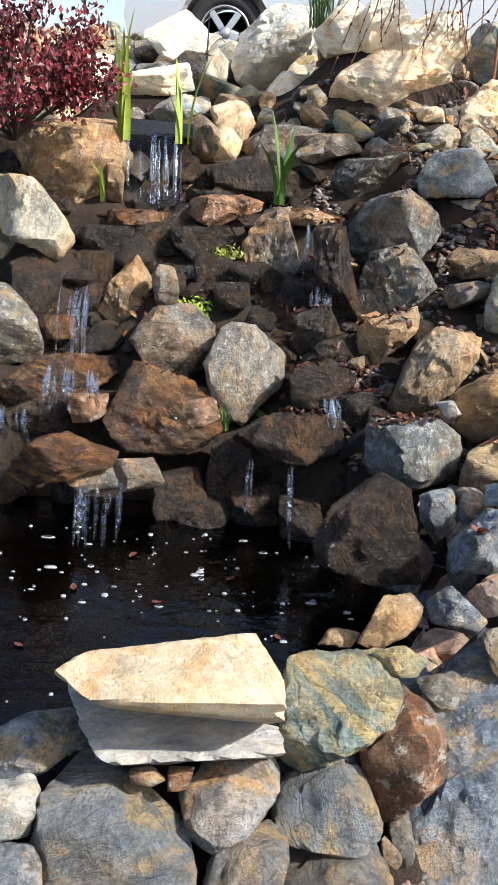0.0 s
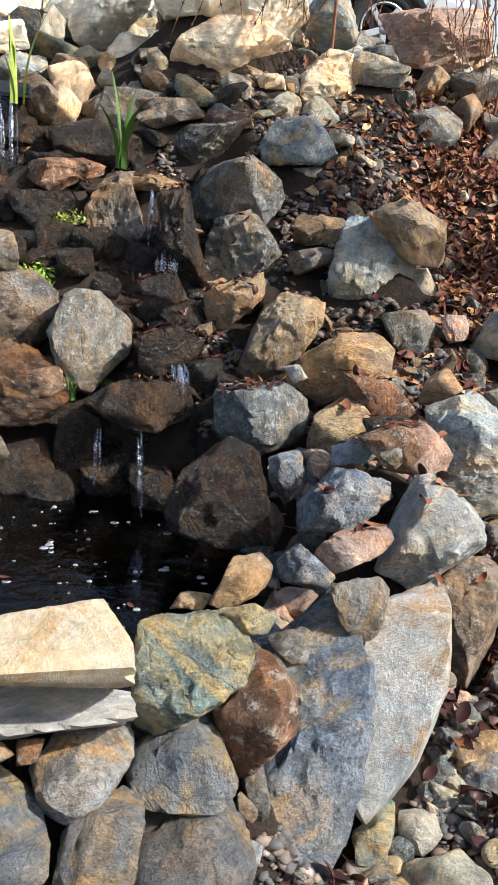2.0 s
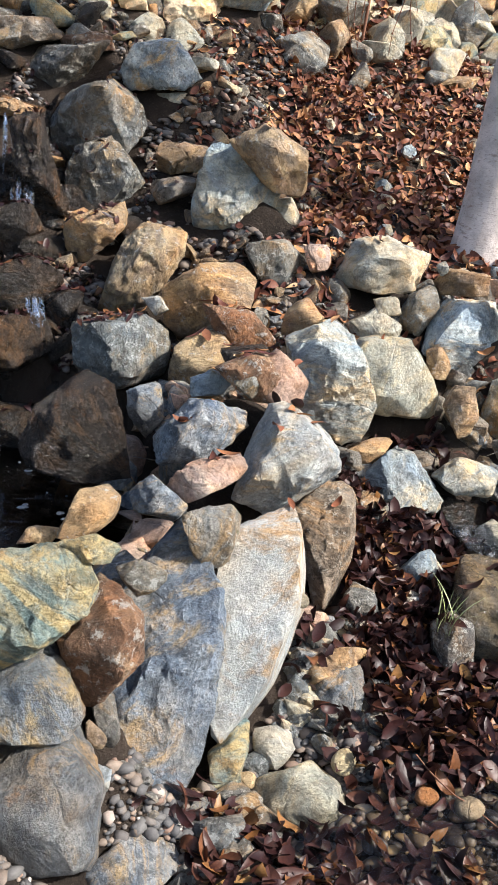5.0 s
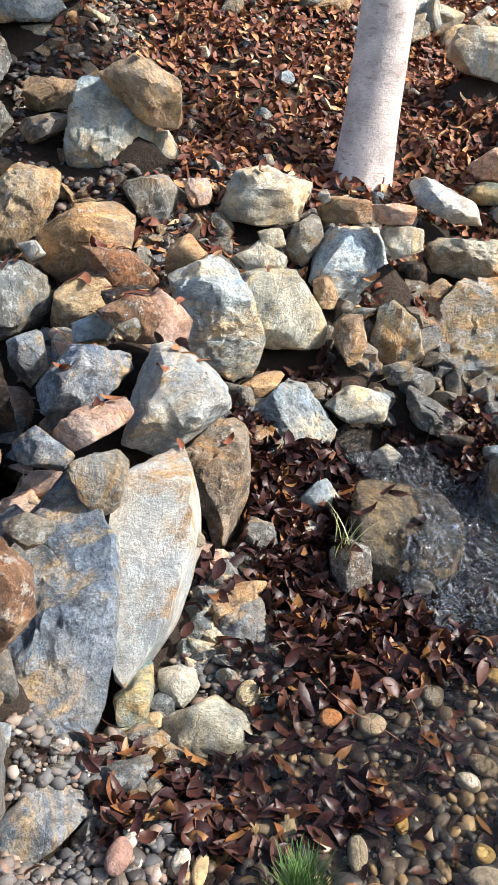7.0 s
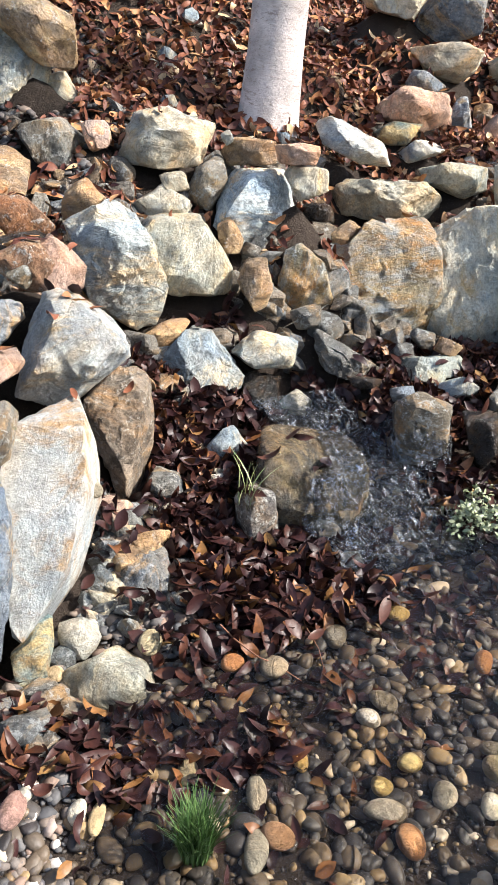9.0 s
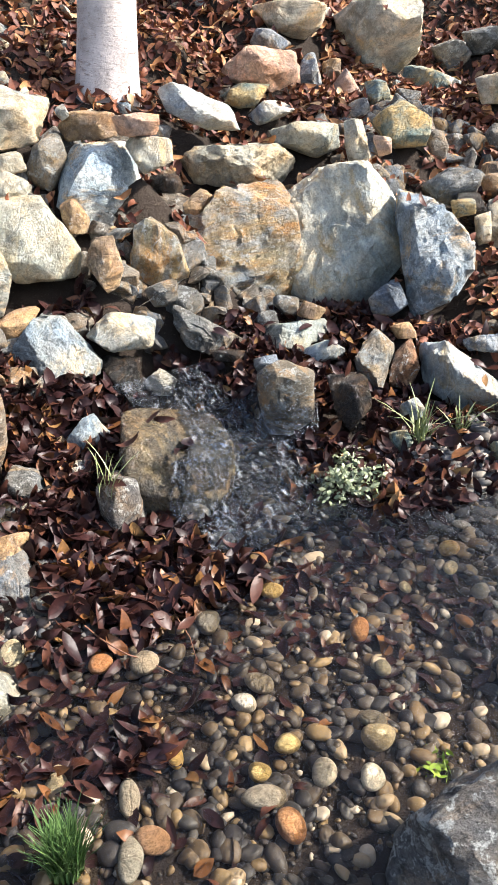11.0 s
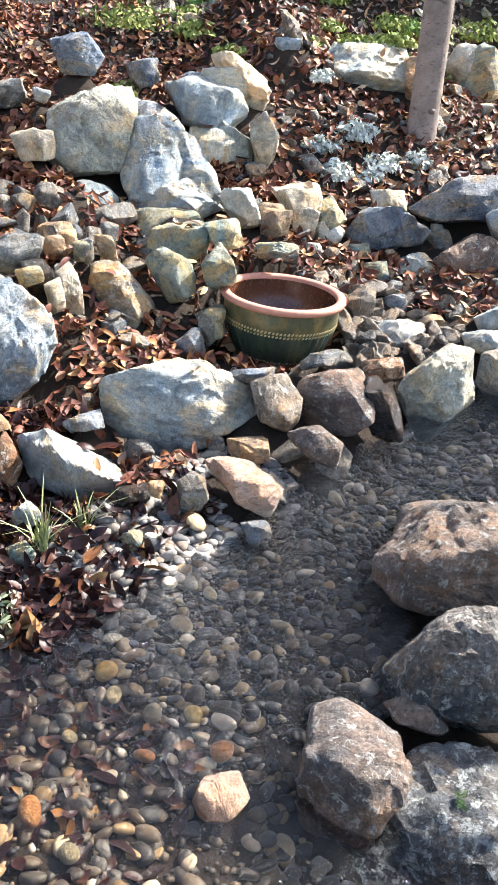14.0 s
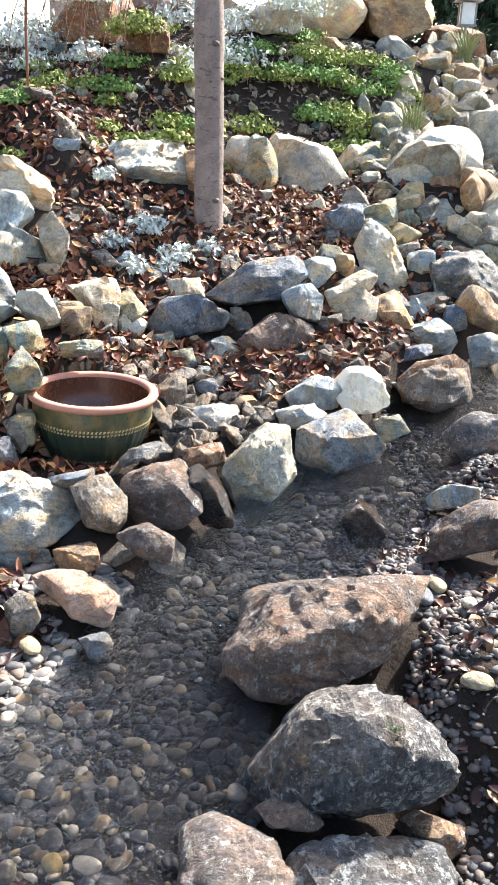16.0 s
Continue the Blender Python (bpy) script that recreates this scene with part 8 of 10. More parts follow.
pebble(0.65, 1.00, 0.029, 0.076, -28, "c", "smooth cream river pebble in the stream bed")
pebble(1.03, 1.76, 0.042, 0.048, -28, "c", "smooth cream river pebble in the stream bed")
pebble(0.86, 1.65, 0.037, 0.060, -28, "t", "smooth tan river pebble in the stream bed")
pebble(0.87, 1.57, 0.030, 0.066, -28, "c", "smooth cream river pebble in the stream bed")
pebble(0.62, 1.02, 0.034, 0.051, -28, "w", "smooth white river pebble in the stream bed")
pebble(0.51, 1.05, 0.045, 0.085, -28, "r", "smooth reddish river pebble in the stream bed")
pebble(1.11, 1.20, 0.064, 0.062, -28, "t", "smooth tan river pebble in the stream bed")
pebble(0.68, 1.38, 0.043, 0.037, -28, "c", "smooth cream river pebble in the stream bed")
pebble(1.28, 1.86, 0.052, 0.048, -20, "w", "smooth white river pebble in the stream bed")
pebble(3.03, 0.26, 0.050, 0.071, -77, "c", "smooth cream river pebble in the stream bed")
pebble(2.97, 0.30, 0.076, 0.083, -77, "b", "smooth blue-grey river pebble in the stream bed")
pebble(2.93, 0.17, 0.042, 0.048, -77, "w", "smooth white river pebble in the stream bed")
pebble(2.62, 0.14, 0.083, 0.047, -77, "c", "smooth cream river pebble in the stream bed")
pebble(1.81, 0.95, 0.046, 0.036, -64, "o", "smooth orange-brown river pebble in the stream bed")
pebble(1.95, 0.92, 0.040, 0.047, -64, "y", "smooth yellow river pebble in the stream bed")

# ---- leaves ----
def leaf_material(name, stops, rough=0.5):
    g = Graph(name, rough, 0.25)
    at = g.node("ShaderNodeTexCoord").outputs["Object"]
    r = g.node("ShaderNodeNewGeometry").outputs["Random Per Island"]
    col = g.ramp(r, *stops)
    n1 = g.noise(at, 70, 5, 0.6)
    col = g.mix(0.6, col, g.ramp(n1, (0.3, (0.45, 0.42, 0.4)), (0.7, (1.4, 1.35, 1.3))), "MULTIPLY")
    g.bump(n1, 0.4, 0.004)
    return g.out(col)


DEAD_LEAF = leaf_material("dead_leaf", ((0.0, (0.055, 0.018, 0.014)), (0.25, (0.130, 0.044, 0.024)), (0.45, (0.190, 0.069, 0.035)), (0.6, (0.070, 0.025, 0.020)), (0.78, (0.270, 0.115, 0.049)), (0.92, (0.400, 0.201, 0.081)), (1.0, (0.480, 0.345, 0.203))), 0.55)
WET_LEAF = leaf_material("wet_leaf", ((0.0, (0.014, 0.006, 0.006)), (0.35, (0.028, 0.010, 0.010)), (0.58, (0.050, 0.018, 0.012)), (0.72, (0.018, 0.008, 0.010)), (0.87, (0.084, 0.031, 0.016)), (0.96, (0.160, 0.069, 0.022)), (1.0, (0.208, 0.119, 0.045))), 0.42)


BARK_MULCH = leaf_material("bark_mulch", ((0.0, (0.07, 0.05, 0.04)), (0.4, (0.15, 0.115, 0.092)), (0.7, (0.23, 0.185, 0.15)), (1.0, (0.34, 0.28, 0.23))), 0.85)


def leaf_shape(rnd, length, width, curl):
    """A folded, curled leaf: rows across the blade, the midrib sunk."""
    rows, v = 5, []
    for i in range(rows + 1):
        t = i / rows
        w = width * 0.5 * math.sin(math.pi * t ** 0.85) ** 0.8 + 0.0004
        a = curl * (t - 0.5)
        x = length * (math.sin(a) / curl if abs(curl) > 1e-3 else t - 0.5)
        z = length * ((1 - math.cos(a)) / curl if abs(curl) > 1e-3 else 0)
        side = 0.35 * w
        v += [(x, -w, z + side), (x, 0, z), (x, w, z + side * rnd.uniform(0.6, 1.4))]
    f = []
    for i in range(rows):
        o = 3 * i
        f += [(o, o + 1, o + 4, o + 3), (o + 1, o + 2, o + 5, o + 4)]
    return np.array(v), np.array(f)


def scatter_leaves(name, count, box, where, mat, label, seed, size=(0.04, 0.075), tilt=0.5, steep=0.12, pile=0.03, onrock=0.03):
    rnd = random.Random(seed)
    V, F, n = [], [], 0
    for _ in range(count):
        x, y = rnd.uniform(box[0], box[1]), rnd.uniform(box[2], box[3])
        if rnd.random() > where(x, y):
            continue
        stony = rnd.random() < onrock
        p, nrm = drop(x, y, not stony)
        if p is None or nrm.z < (0.85 if stony else steep):
            continue
        v, f = leaf_shape(rnd, rnd.uniform(*size), rnd.uniform(0.26, 0.42) * rnd.uniform(*size), rnd.uniform(-2.8, 2.8))
        q = Vector((0, 0, 1)).rotation_difference((nrm + Vector((0, 0, 0.6))).normalized()).to_matrix()
        r = np.array(q @ Euler((rnd.gauss(0, tilt), rnd.gauss(0, tilt), rnd.uniform(0, 6.3))).to_matrix())
        V.append(v @ r.T + np.array(p) + (0, 0, 0.006 + (0 if stony else pile) * rnd.random()))
        F.append(f + n)
        n += len(v)
    ob = new(name, mesh_of(name, np.concatenate(V), np.concatenate(F), mat))
    return tagged(ob, label, "leaves", kind="stuff")


def wet(x, y):
    return float(along(x, y) < 0.03)


scatter_leaves("leaf_litter", 13000, (1.0, 3.6, 2.4, 4.9), lambda x, y: 1.0 if x > 1.2 + 0.1 * (y - 2.4) else 0.35, DEAD_LEAF, "reddish brown fallen leaves covering the bank", 21, size=(0.045, 0.085))
scatter_leaves("leaf_litter", 6200, (0.85, 1.6, 1.15, 2.4), lambda x, y: (1.0 if y > 1.22 + 0.9 * max(0, 1.2 - x) and x > 1.0 + 0.25 * max(0, y - 1.6) else 0.12) * (0.08 if along(x, y) < 0.0 else 1), WET_LEAF, "dark brown wet leaves heaped by the small fall", 22, size=(0.055, 0.1), pile=0.05, tilt=0.7)
scatter_leaves("leaf_litter", 3800, (1.68, 2.6, 1.2, 2.2), lambda x, y: (1.0 - wet(x, y) * 0.85) * (0.3 if x > 2.1 and y < 1.5 else 1.0), WET_LEAF, "dark brown wet leaves at the foot of the bank", 23, size=(0.05, 0.09), tilt=0.7)
scatter_leaves("leaf_litter", 6000, (2.4, 4.4, 1.35, 3.3), lambda x, y: 0.95, DEAD_LEAF, "brown fallen leaves between the bank rocks", 24, size=(0.045, 0.085))
scatter_leaves("leaf_litter", 7500, (4.0, 6.2, 0.4, 2.9), lambda x, y: (0.95 if x < 5.8 else 0.3) * float(along(x, y) > 0.1), DEAD_LEAF, "brown fallen leaves round the tree and pot", 25, size=(0.045, 0.082))
scatter_leaves("leaf_litter", 520, (0.2, 1.2, 0.7, 2.3), lambda x, y: 0.5, WET_LEAF, "scattered brown leaves on stones and gravel", 26)
scatter_leaves("leaf_litter", 3800, (-0.5, 1.7, 2.55, 4.6), lambda x, y: 0.9, WET_LEAF, "small dark wet leaves among cascade rocks", 27, size=(0.025, 0.05), steep=0.45)
scatter_leaves("leaf_litter", 620, (0.5, 1.08, 0.98, 1.36), lambda x, y: 1.0 if abs(y - 1.45 + 0.45 * x) < 0.13 else 0.12, WET_LEAF, "dark wet leaves strewn over gravel beside the water", 33, size=(0.05, 0.09), tilt=0.5)
scatter_leaves("leaf_litter", 900, (0.15, 0.62, 2.55, 3.6), lambda x, y: 1.0, WET_LEAF, "small dark wet leaves caught in the stepped cascade", 34, size=(0.03, 0.06), tilt=0.35, onrock=0.8)
scatter_leaves("leaf_litter", 260, (0.5, 1.05, 1.75, 2.7), lambda x, y: 1.0, DEAD_LEAF, "reddish leaves lodged between the wall stones", 35, size=(0.04, 0.08), tilt=0.4, onrock=0.35)
scatter_leaves("leaf_litter", 700, (2.4, 4.2, -0.4, 0.6), lambda x, y: 1 - wet(x, y), WET_LEAF, "scattered brown leaves on gravel", 28)
scatter_leaves("leaf_litter", 420, (0.9, 1.9, 0.8, 1.3), lambda x, y: 1.0 if y > 1.5 - 0.35 * x else 0.25, WET_LEAF, "dark sodden leaves lying among stream pebbles", 29, size=(0.04, 0.075), tilt=0.25, pile=0.01)
scatter_leaves("leaf_litter", 4500, (3.2, 5.2, 2.8, 4.8), lambda x, y: 0.9, DEAD_LEAF, "brown fallen leaves high on the bank", 31, size=(0.045, 0.082))
scatter_leaves("mulch", 11000, (4.6, 8.3, 0.8, 3.8), lambda x, y: 0.95 if x > 5.4 or y > 2.9 else 0.0, BARK_MULCH, "grey-brown bark mulch on the slope", 30, size=(0.03, 0.075), tilt=0.35, pile=0.01)


# ---- trees ----
def tube(path, radii, sides=14, rough=0.0, seed=0):
    """A tapered stem along a path of places."""
    v, f = [], []
    for i, (p, r) in enumerate(zip(path, radii)):
        d = (Vector(path[min(i + 1, len(path) - 1)]) - Vector(path[max(i - 1, 0)])).normalized()
        a = d.orthogonal().normalized() if abs(d.z) < 0.9 else Vector((1, 0, 0)).cross(d).normalized()
        b = d.cross(a)
        for k in range(sides):
            t = 2 * math.pi * k / sides
            rr = r * (1 + rough * noise.noise(Vector((math.cos(t) * 1.5, math.sin(t) * 1.5, i * 0.25 + seed))))
            v.append(Vector(p) + (a * math.cos(t) + b * math.sin(t)) * rr)
    for i in range(len(path) - 1):
        for k in range(sides):
            o = i * sides
            f.append((o + k, o + (k + 1) % sides, o + sides + (k + 1) % sides, o + sides + k))
    n = len(v)
    v.append(Vector(path[-1]))
    f += [(n - sides + k, n - sides + (k + 1) % sides, n) for k in range(sides)]
    return [tuple(p) for p in v], f


def bark_material(name, base, dark, scale, spots=0.5):
    """Smooth bark: cloudy tones, short cross-wise pores, blotches and fine grain."""
    g = Graph(name, 0.75, 0.3)
    at = g.node("ShaderNodeTexCoord").outputs["Object"]
    st = g.node("ShaderNodeMapping", Vector=at)
    st.inputs["Scale"].default_value = (1, 1, 3.2)
    n1, n2 = g.noise(st.outputs[0], 14 * scale, 8, 0.72, 0.3), g.noise(at, 9, 7, 0.65, 0.5)
    n3, n4 = g.noise(st.outputs[0], 60, 5, 0.65), g.noise(at, 24, 8, 0.7, 0.4)
    col = g.mix(g.step(n2, 0.38, 0.64), base, tuple(0.6 * c for c in base))
    col = g.mix(g.times(g.step(n4, 0.55, 0.64), spots), col, tuple(0.5 * a + 0.5 * b for a, b in zip(base, dark)))
    col = g.mix(g.times(g.step(n1, 0.57, 0.64), 0.85), col, dark)
    col = g.mix(g.times(g.step(n3, 0.56, 0.66), 0.5), col, tuple(0.55 * c for c in dark))
    g.bump(g.plus(n1, g.plus(g.times(n3, 0.3), n4)), 0.6, 0.008)
    return g.out(col)


WHITE_BARK = bark_material("pale_bark", (0.6, 0.53, 0.49), (0.26, 0.2, 0.17), 1.0, 0.35)
GREY_BARK = bark_material("grey_bark", (0.27, 0.21, 0.175), (0.07, 0.05, 0.042), 1.2, 0.8)


DARK_KNOT = bark_material("knot_bark", (0.17, 0.13, 0.11), (0.06, 0.045, 0.038), 2.0)


def tree(label, foot, lean, height, r0, r1, bark, seed, limbs=7, knot=-1, knots=0):
    """A bare winter tree: a flared, slightly bent trunk with limbs above."""
    rnd = random.Random(seed)
    base = tagged(new("tree"), label, "tree")
    base.matrix_world = pose(*foot)
    n, path, rad = 26, [], []
    for i in range(n):
        t = i / (n - 1)
        z = height * t - 0.12
        path.append((lean[0] * z + 0.012 * math.sin(3 * t + seed), lean[1] * z + 0.01 * math.sin(4 * t + seed), z))
        rad.append((r0 + (r1 - r0) * t) * (1 + 0.22 * math.exp(-max(z, 0) / 0.05)) * (1 + (0.09 if i == knot else 0)))
    part("trunk", *tube(path, rad, 28, 0.09, seed), bark, base)
    for k in range(knots):
        i = 2 + k if k < 5 else 3 * k - 6
        a = rnd.uniform(3.4, 6.0)
        v, f = BALLS[2]
        r = rad[i] * rnd.uniform(0.16, 0.3)
        part("knot", v * (r, r, r * 0.7) + np.array(path[i]) + rad[i] * 0.93 * np.array((math.cos(a), math.sin(a), rnd.uniform(-0.5, 0.5))), f, DARK_KNOT, base)
    for k in range(limbs):
        t = 0.6 + 0.4 * k / limbs
        p = Vector(path[int(t * (n - 1))])
        a = rnd.uniform(0, 6.28)
        d = Vector((math.cos(a), math.sin(a), rnd.uniform(0.5, 1.1)))
        r = (r0 + (r1 - r0) * t) * 0.45
        q = [p + d * (s * 0.16) + Vector((0, 0, 0.02 * s * s)) for s in range(6)]
        part("limb", *tube(q, [r * (1 - s / 6.5) for s in range(6)], 8), bark, base)
    return base


tree("pale smooth-barked tree trunk standing in fallen leaves", (1.99, 3.05, 0.97), (0.09, 0.1), 4.2, 0.104, 0.066, WHITE_BARK, 3)
tree("slender grey-brown tree trunk with a knot", (5.11, 1.55, 0.86), (0.012, 0.02), 4.4, 0.072, 0.05, GREY_BARK, 8, knot=6, knots=7)

# ---- glazed pot ----
def lathe(profile, sides=72, flute=0.0):
    v, f = [], []
    for r, z, fl in profile:
        for k in range(sides):
            a = 2 * math.pi * k / sides
            rr = r * (1 + (flute * fl * (1 if (k // 2) % 2 else -1)))
            v.append((rr * math.cos(a), rr * math.sin(a), z))
    for i in range(len(profile) - 1):
        for k in range(sides):
            o = i * sides
            f.append((o + k, o + (k + 1) % sides, o + sides + (k + 1) % sides, o + sides + k))
    return v, f


def glaze(name, base, second, rough):
    g = Graph(name, rough, 0.5)
    at = g.node("ShaderNodeTexCoord").outputs["Object"]
    n1, n2 = g.noise(at, 14, 7, 0.65, 0.4), g.noise(at, 90, 4, 0.6)
    col = g.mix(g.step(n1, 0.42, 0.6), base, second)
    g.bump(g.plus(n1, g.times(n2, 0.3)), 0.3, 0.003)
    return g.out(col, g.ramp(n2, (0.3, (rough * 0.7,) * 3), (0.7, (rough * 1.3,) * 3)))


GREEN_GLAZE = glaze("green_glaze", (0.02, 0.036, 0.027), (0.045, 0.058, 0.035), 0.35)
OLIVE_GLAZE = glaze("olive_glaze", (0.06, 0.062, 0.03), (0.17, 0.115, 0.04), 0.35)
CLAY = glaze("bare_clay", (0.46, 0.2, 0.13), (0.38, 0.17, 0.12), 0.7)
INNER = glaze("brown_inner_glaze", (0.085, 0.032, 0.016), (0.05, 0.02, 0.012), 0.25)
ROPE = glaze("gold_glaze", (0.4, 0.33, 0.16), (0.28, 0.24, 0.12), 0.4)
pot = tagged(new("flower_pot"), "round green glazed ceramic pot with a bare terracotta rim", "pot")
pot.matrix_world = pose(3.50, 1.50, 0.325, 2, 1, 0) @ Matrix.Diagonal((1, 1, 1.22, 1))
P = lambda *rows: [(r, z, fl) for r, z, fl in rows]  # noqa: E731
part("body", *lathe(P((0.0, 0.0, 0), (0.13, 0.0, 0), (0.135, 0.01, 0), (0.15, 0.028, 0)), 96), GREEN_GLAZE, pot)
part("fluted_wall", *lathe(P((0.15, 0.028, 0), (0.158, 0.036, 1), (0.178, 0.065, 1), (0.192, 0.095, 1), (0.199, 0.117, 1), (0.201, 0.122, 0)), 144, 0.012), GREEN_GLAZE, pot, "dark green fluted glaze")
part("neck", *lathe(P((0.201, 0.122, 0), (0.206, 0.14, 0), (0.207, 0.165, 0), (0.204, 0.182, 0), (0.204, 0.186, 0)), 96), OLIVE_GLAZE, pot, "olive and ochre glazed band")
part("rim", *lathe(P((0.204, 0.184, 0), (0.222, 0.19, 0), (0.226, 0.197, 0), (0.224, 0.205, 0), (0.215, 0.208, 0), (0.198, 0.207, 0), (0.192, 0.202, 0), (0.192, 0.19, 0)), 96), CLAY, pot, "bare terracotta rim")
part("inner_wall", *lathe(P((0.192, 0.195, 0), (0.19, 0.16, 0), (0.17, 0.085, 0), (0.12, 0.07, 0), (0.0, 0.075, 0)), 72), INNER, pot, "shiny brown inside")


def rope(radius, z, beads, thick):
    v, f = [], []
    bv, bf = BALLS[1]
    for k in range(beads):
        a = 2 * math.pi * k / beads
        m = np.array((Matrix.Rotation(a, 3, "Z") @ Matrix.Rotation(0.7, 3, "X")))
        f += (bf + len(v)).tolist()
        v += ((bv * (thick * 0.6, thick * 1.7, thick)) @ m.T + (radius * math.cos(a), radius * math.sin(a), z)).tolist()
    return v, f


part("rope_band", *rope(0.2, 0.122, 96, 0.004), ROPE, pot, "gold rope moulding")
part("rope_band", *rope(0.204, 0.133, 96, 0.004), ROPE, pot, "gold rope moulding")
part("rope_band", *rope(0.153, 0.032, 72, 0.004), ROPE, pot, "gold rope moulding")


# ---- falling water ----
def fall(top, foot, width, label, seed, strands=1, bow=0.05):
    """A veil of water that leaves its lip, bows out and drops; a few strands side by side under one fall."""
    rnd = random.Random(seed)
    base = tagged(new("waterfall"), label, "waterfall", "waterfalls")
    top, foot = Vector(top), Vector(foot)
    side = Vector((1, 0, 0)) if abs((foot - top).x) < 0.2 else Vector((0.9, 0.3, 0))
    back, f, n, m = [], [], 10, 8
    for i in range(n + 1):
        t = i / n
        c = top.lerp(foot, t) + Vector((0, -bow * math.sin(math.pi * min(1, t * 1.2)) * 0.6, 0))
        back += [tuple(c + side * ((j / m - 0.5) * width * 0.9) + Vector((0, 0.004 + 0.006 * noise.noise(Vector((j, t * 5, seed))), 0))) for j in range(m + 1)]
    f = [(i * (m + 1) + j, i * (m + 1) + j + 1, (i + 1) * (m + 1) + j + 1, (i + 1) * (m + 1) + j) for i in range(n) for j in range(m)]
    if width > 0.2 and bow:
        part("veil", back, f, VEIL_WATER, base)
    for k in range(strands * 3):
        w = min(0.016, width * 0.3) * rnd.uniform(0.25, 1.0)
        mid = rnd.uniform(-0.5, 0.5) * (width - w)
        t0, t1 = 0.35 * rnd.random() ** 3, 1.0 - 0.5 * rnd.random() ** 2
        v, f, n, m = [], [], 14, 4
        for i in range(n + 1):
            u = i / n
            t = t0 + (t1 - t0) * u
            c = top.lerp(foot, t) + Vector((0, -bow * math.sin(math.pi * min(1, t * 1.2)) * 0.6, 0))
            ww = w * math.sin(math.pi * min(0.98, max(0.02, u))) ** 0.5 * (1 + 0.35 * noise.noise(Vector((seed, k, t * 9))))
            for j in range(m + 1):
                s = j / m - 0.5
                v.append(c + side * (mid + s * ww + 0.004 * noise.noise(Vector((k, t * 5, 2)))) + Vector((0, -0.3 * ww * (1 - 4 * s * s), 0)))
        for i in range(n):
            for j in range(m):
                o = i * (m + 1) + j
                f.append((o, o + 1, o + m + 2, o + m + 1))
        part("strand", [tuple(p) for p in v], f, FALL_WATER, base)
    return base


fall((-0.39, 4.02, 1.575), (-0.38, 3.92, 1.29), 0.25, "thin veil of water dropping from the spillway", 1, 5)
fall((-0.58, 3.18, 1.06), (-0.58, 3.06, 0.82), 0.11, "narrow white cascade between rusty rocks", 2, 3)
fall((-0.53, 2.84, 0.85), (-0.52, 2.76, 0.72), 0.19, "thin water film over a rusty ledge", 3, 6)
fall((-0.70, 2.74, 0.74), (-0.68, 2.70, 0.62), 0.12, "small cascade onto a flat ledge", 4, 3)
fall((-0.39, 2.51, 0.60), (-0.39, 2.44, 0.40), 0.16, "drips falling from a stone ledge into the pond", 5, 5, 0.0)
fall((0.18, 2.55, 0.67), (0.19, 2.48, 0.40), 0.035, "thin jet falling from a rock lip into the pond", 6, 2, 0.02)
fall((0.06, 2.55, 0.67), (0.06, 2.50, 0.50), 0.025, "thin jet falling from a rock lip into the pond", 7, 2, 0.02)
fall((0.30, 2.68, 0.84), (0.31, 2.62, 0.76), 0.06, "short step of white water", 8, 3, 0.02)
fall((0.30, 3.55, 1.29), (0.29, 3.48, 1.06), 0.13, "thin water film down a dark rock face", 9, 4)
fall((0.30, 3.33, 1.10), (0.29, 3.24, 0.94), 0.09, "narrow cascade between dark rocks", 10, 3)

g = Graph("black_plastic", 0.35, 0.5)
n1 = g.noise(g.node("ShaderNodeTexCoord").outputs["Object"], 60, 4, 0.6)
g.bump(n1, 0.2, 0.002)
BLACK = g.out(g.ramp(n1, (0.3, (0.012, 0.016, 0.024)), (0.7, (0.03, 0.036, 0.046))))


def box(sx, sy, sz, at=(0, 0, 0), bevel=0.004):
    bm = bmesh.new()
    bmesh.ops.create_cube(bm, size=1, matrix=Matrix.Translation(at) @ Matrix.Diagonal((sx, sy, sz, 1)))
    bmesh.ops.bevel(bm, geom=bm.edges[:], offset=bevel, segments=2, affect="EDGES")
    v = [tuple(x.co) for x in bm.verts]
    f = [[q.index for q in x.verts] for x in bm.faces]
    bm.free()
    return v, f


tray = tagged(new("spillway"), "black plastic spillway lip holding the top pool", "spillway")
tray.matrix_world = pose(-0.39, 4.16, 1.575, 0, 2, 4)
part("floor_plate", *box(0.30, 0.26, 0.012), BLACK, tray, smooth=False)
part("back_lip", *box(0.30, 0.014, 0.05, (0, 0.12, 0.028)), BLACK, tray, smooth=False)
part("side_lip", *box(0.014, 0.26, 0.04, (-0.145, 0, 0.022)), BLACK, tray, smooth=False)
part("side_lip", *box(0.014, 0.26, 0.04, (0.145, 0, 0.022)), BLACK, tray, smooth=False)


def draped(x0, x1, y0, y1, step):
    xs, ys = np.arange(x0, x1, step), np.arange(y0, y1, step)
    Z = np.array([[(drop(x, y, False)[0] or Vector((0, 0, 0))).z for x in xs] for y in ys])
    for _ in range(5):
        p = np.pad(Z, 1, mode="edge")
        Z = np.maximum(Z, (p[:-2, 1:-1] + p[2:, 1:-1] + p[1:-1, :-2] + p[1:-1, 2:] + p[1:-1, 1:-1]) / 5)
    return xs, ys, Z + 0.006


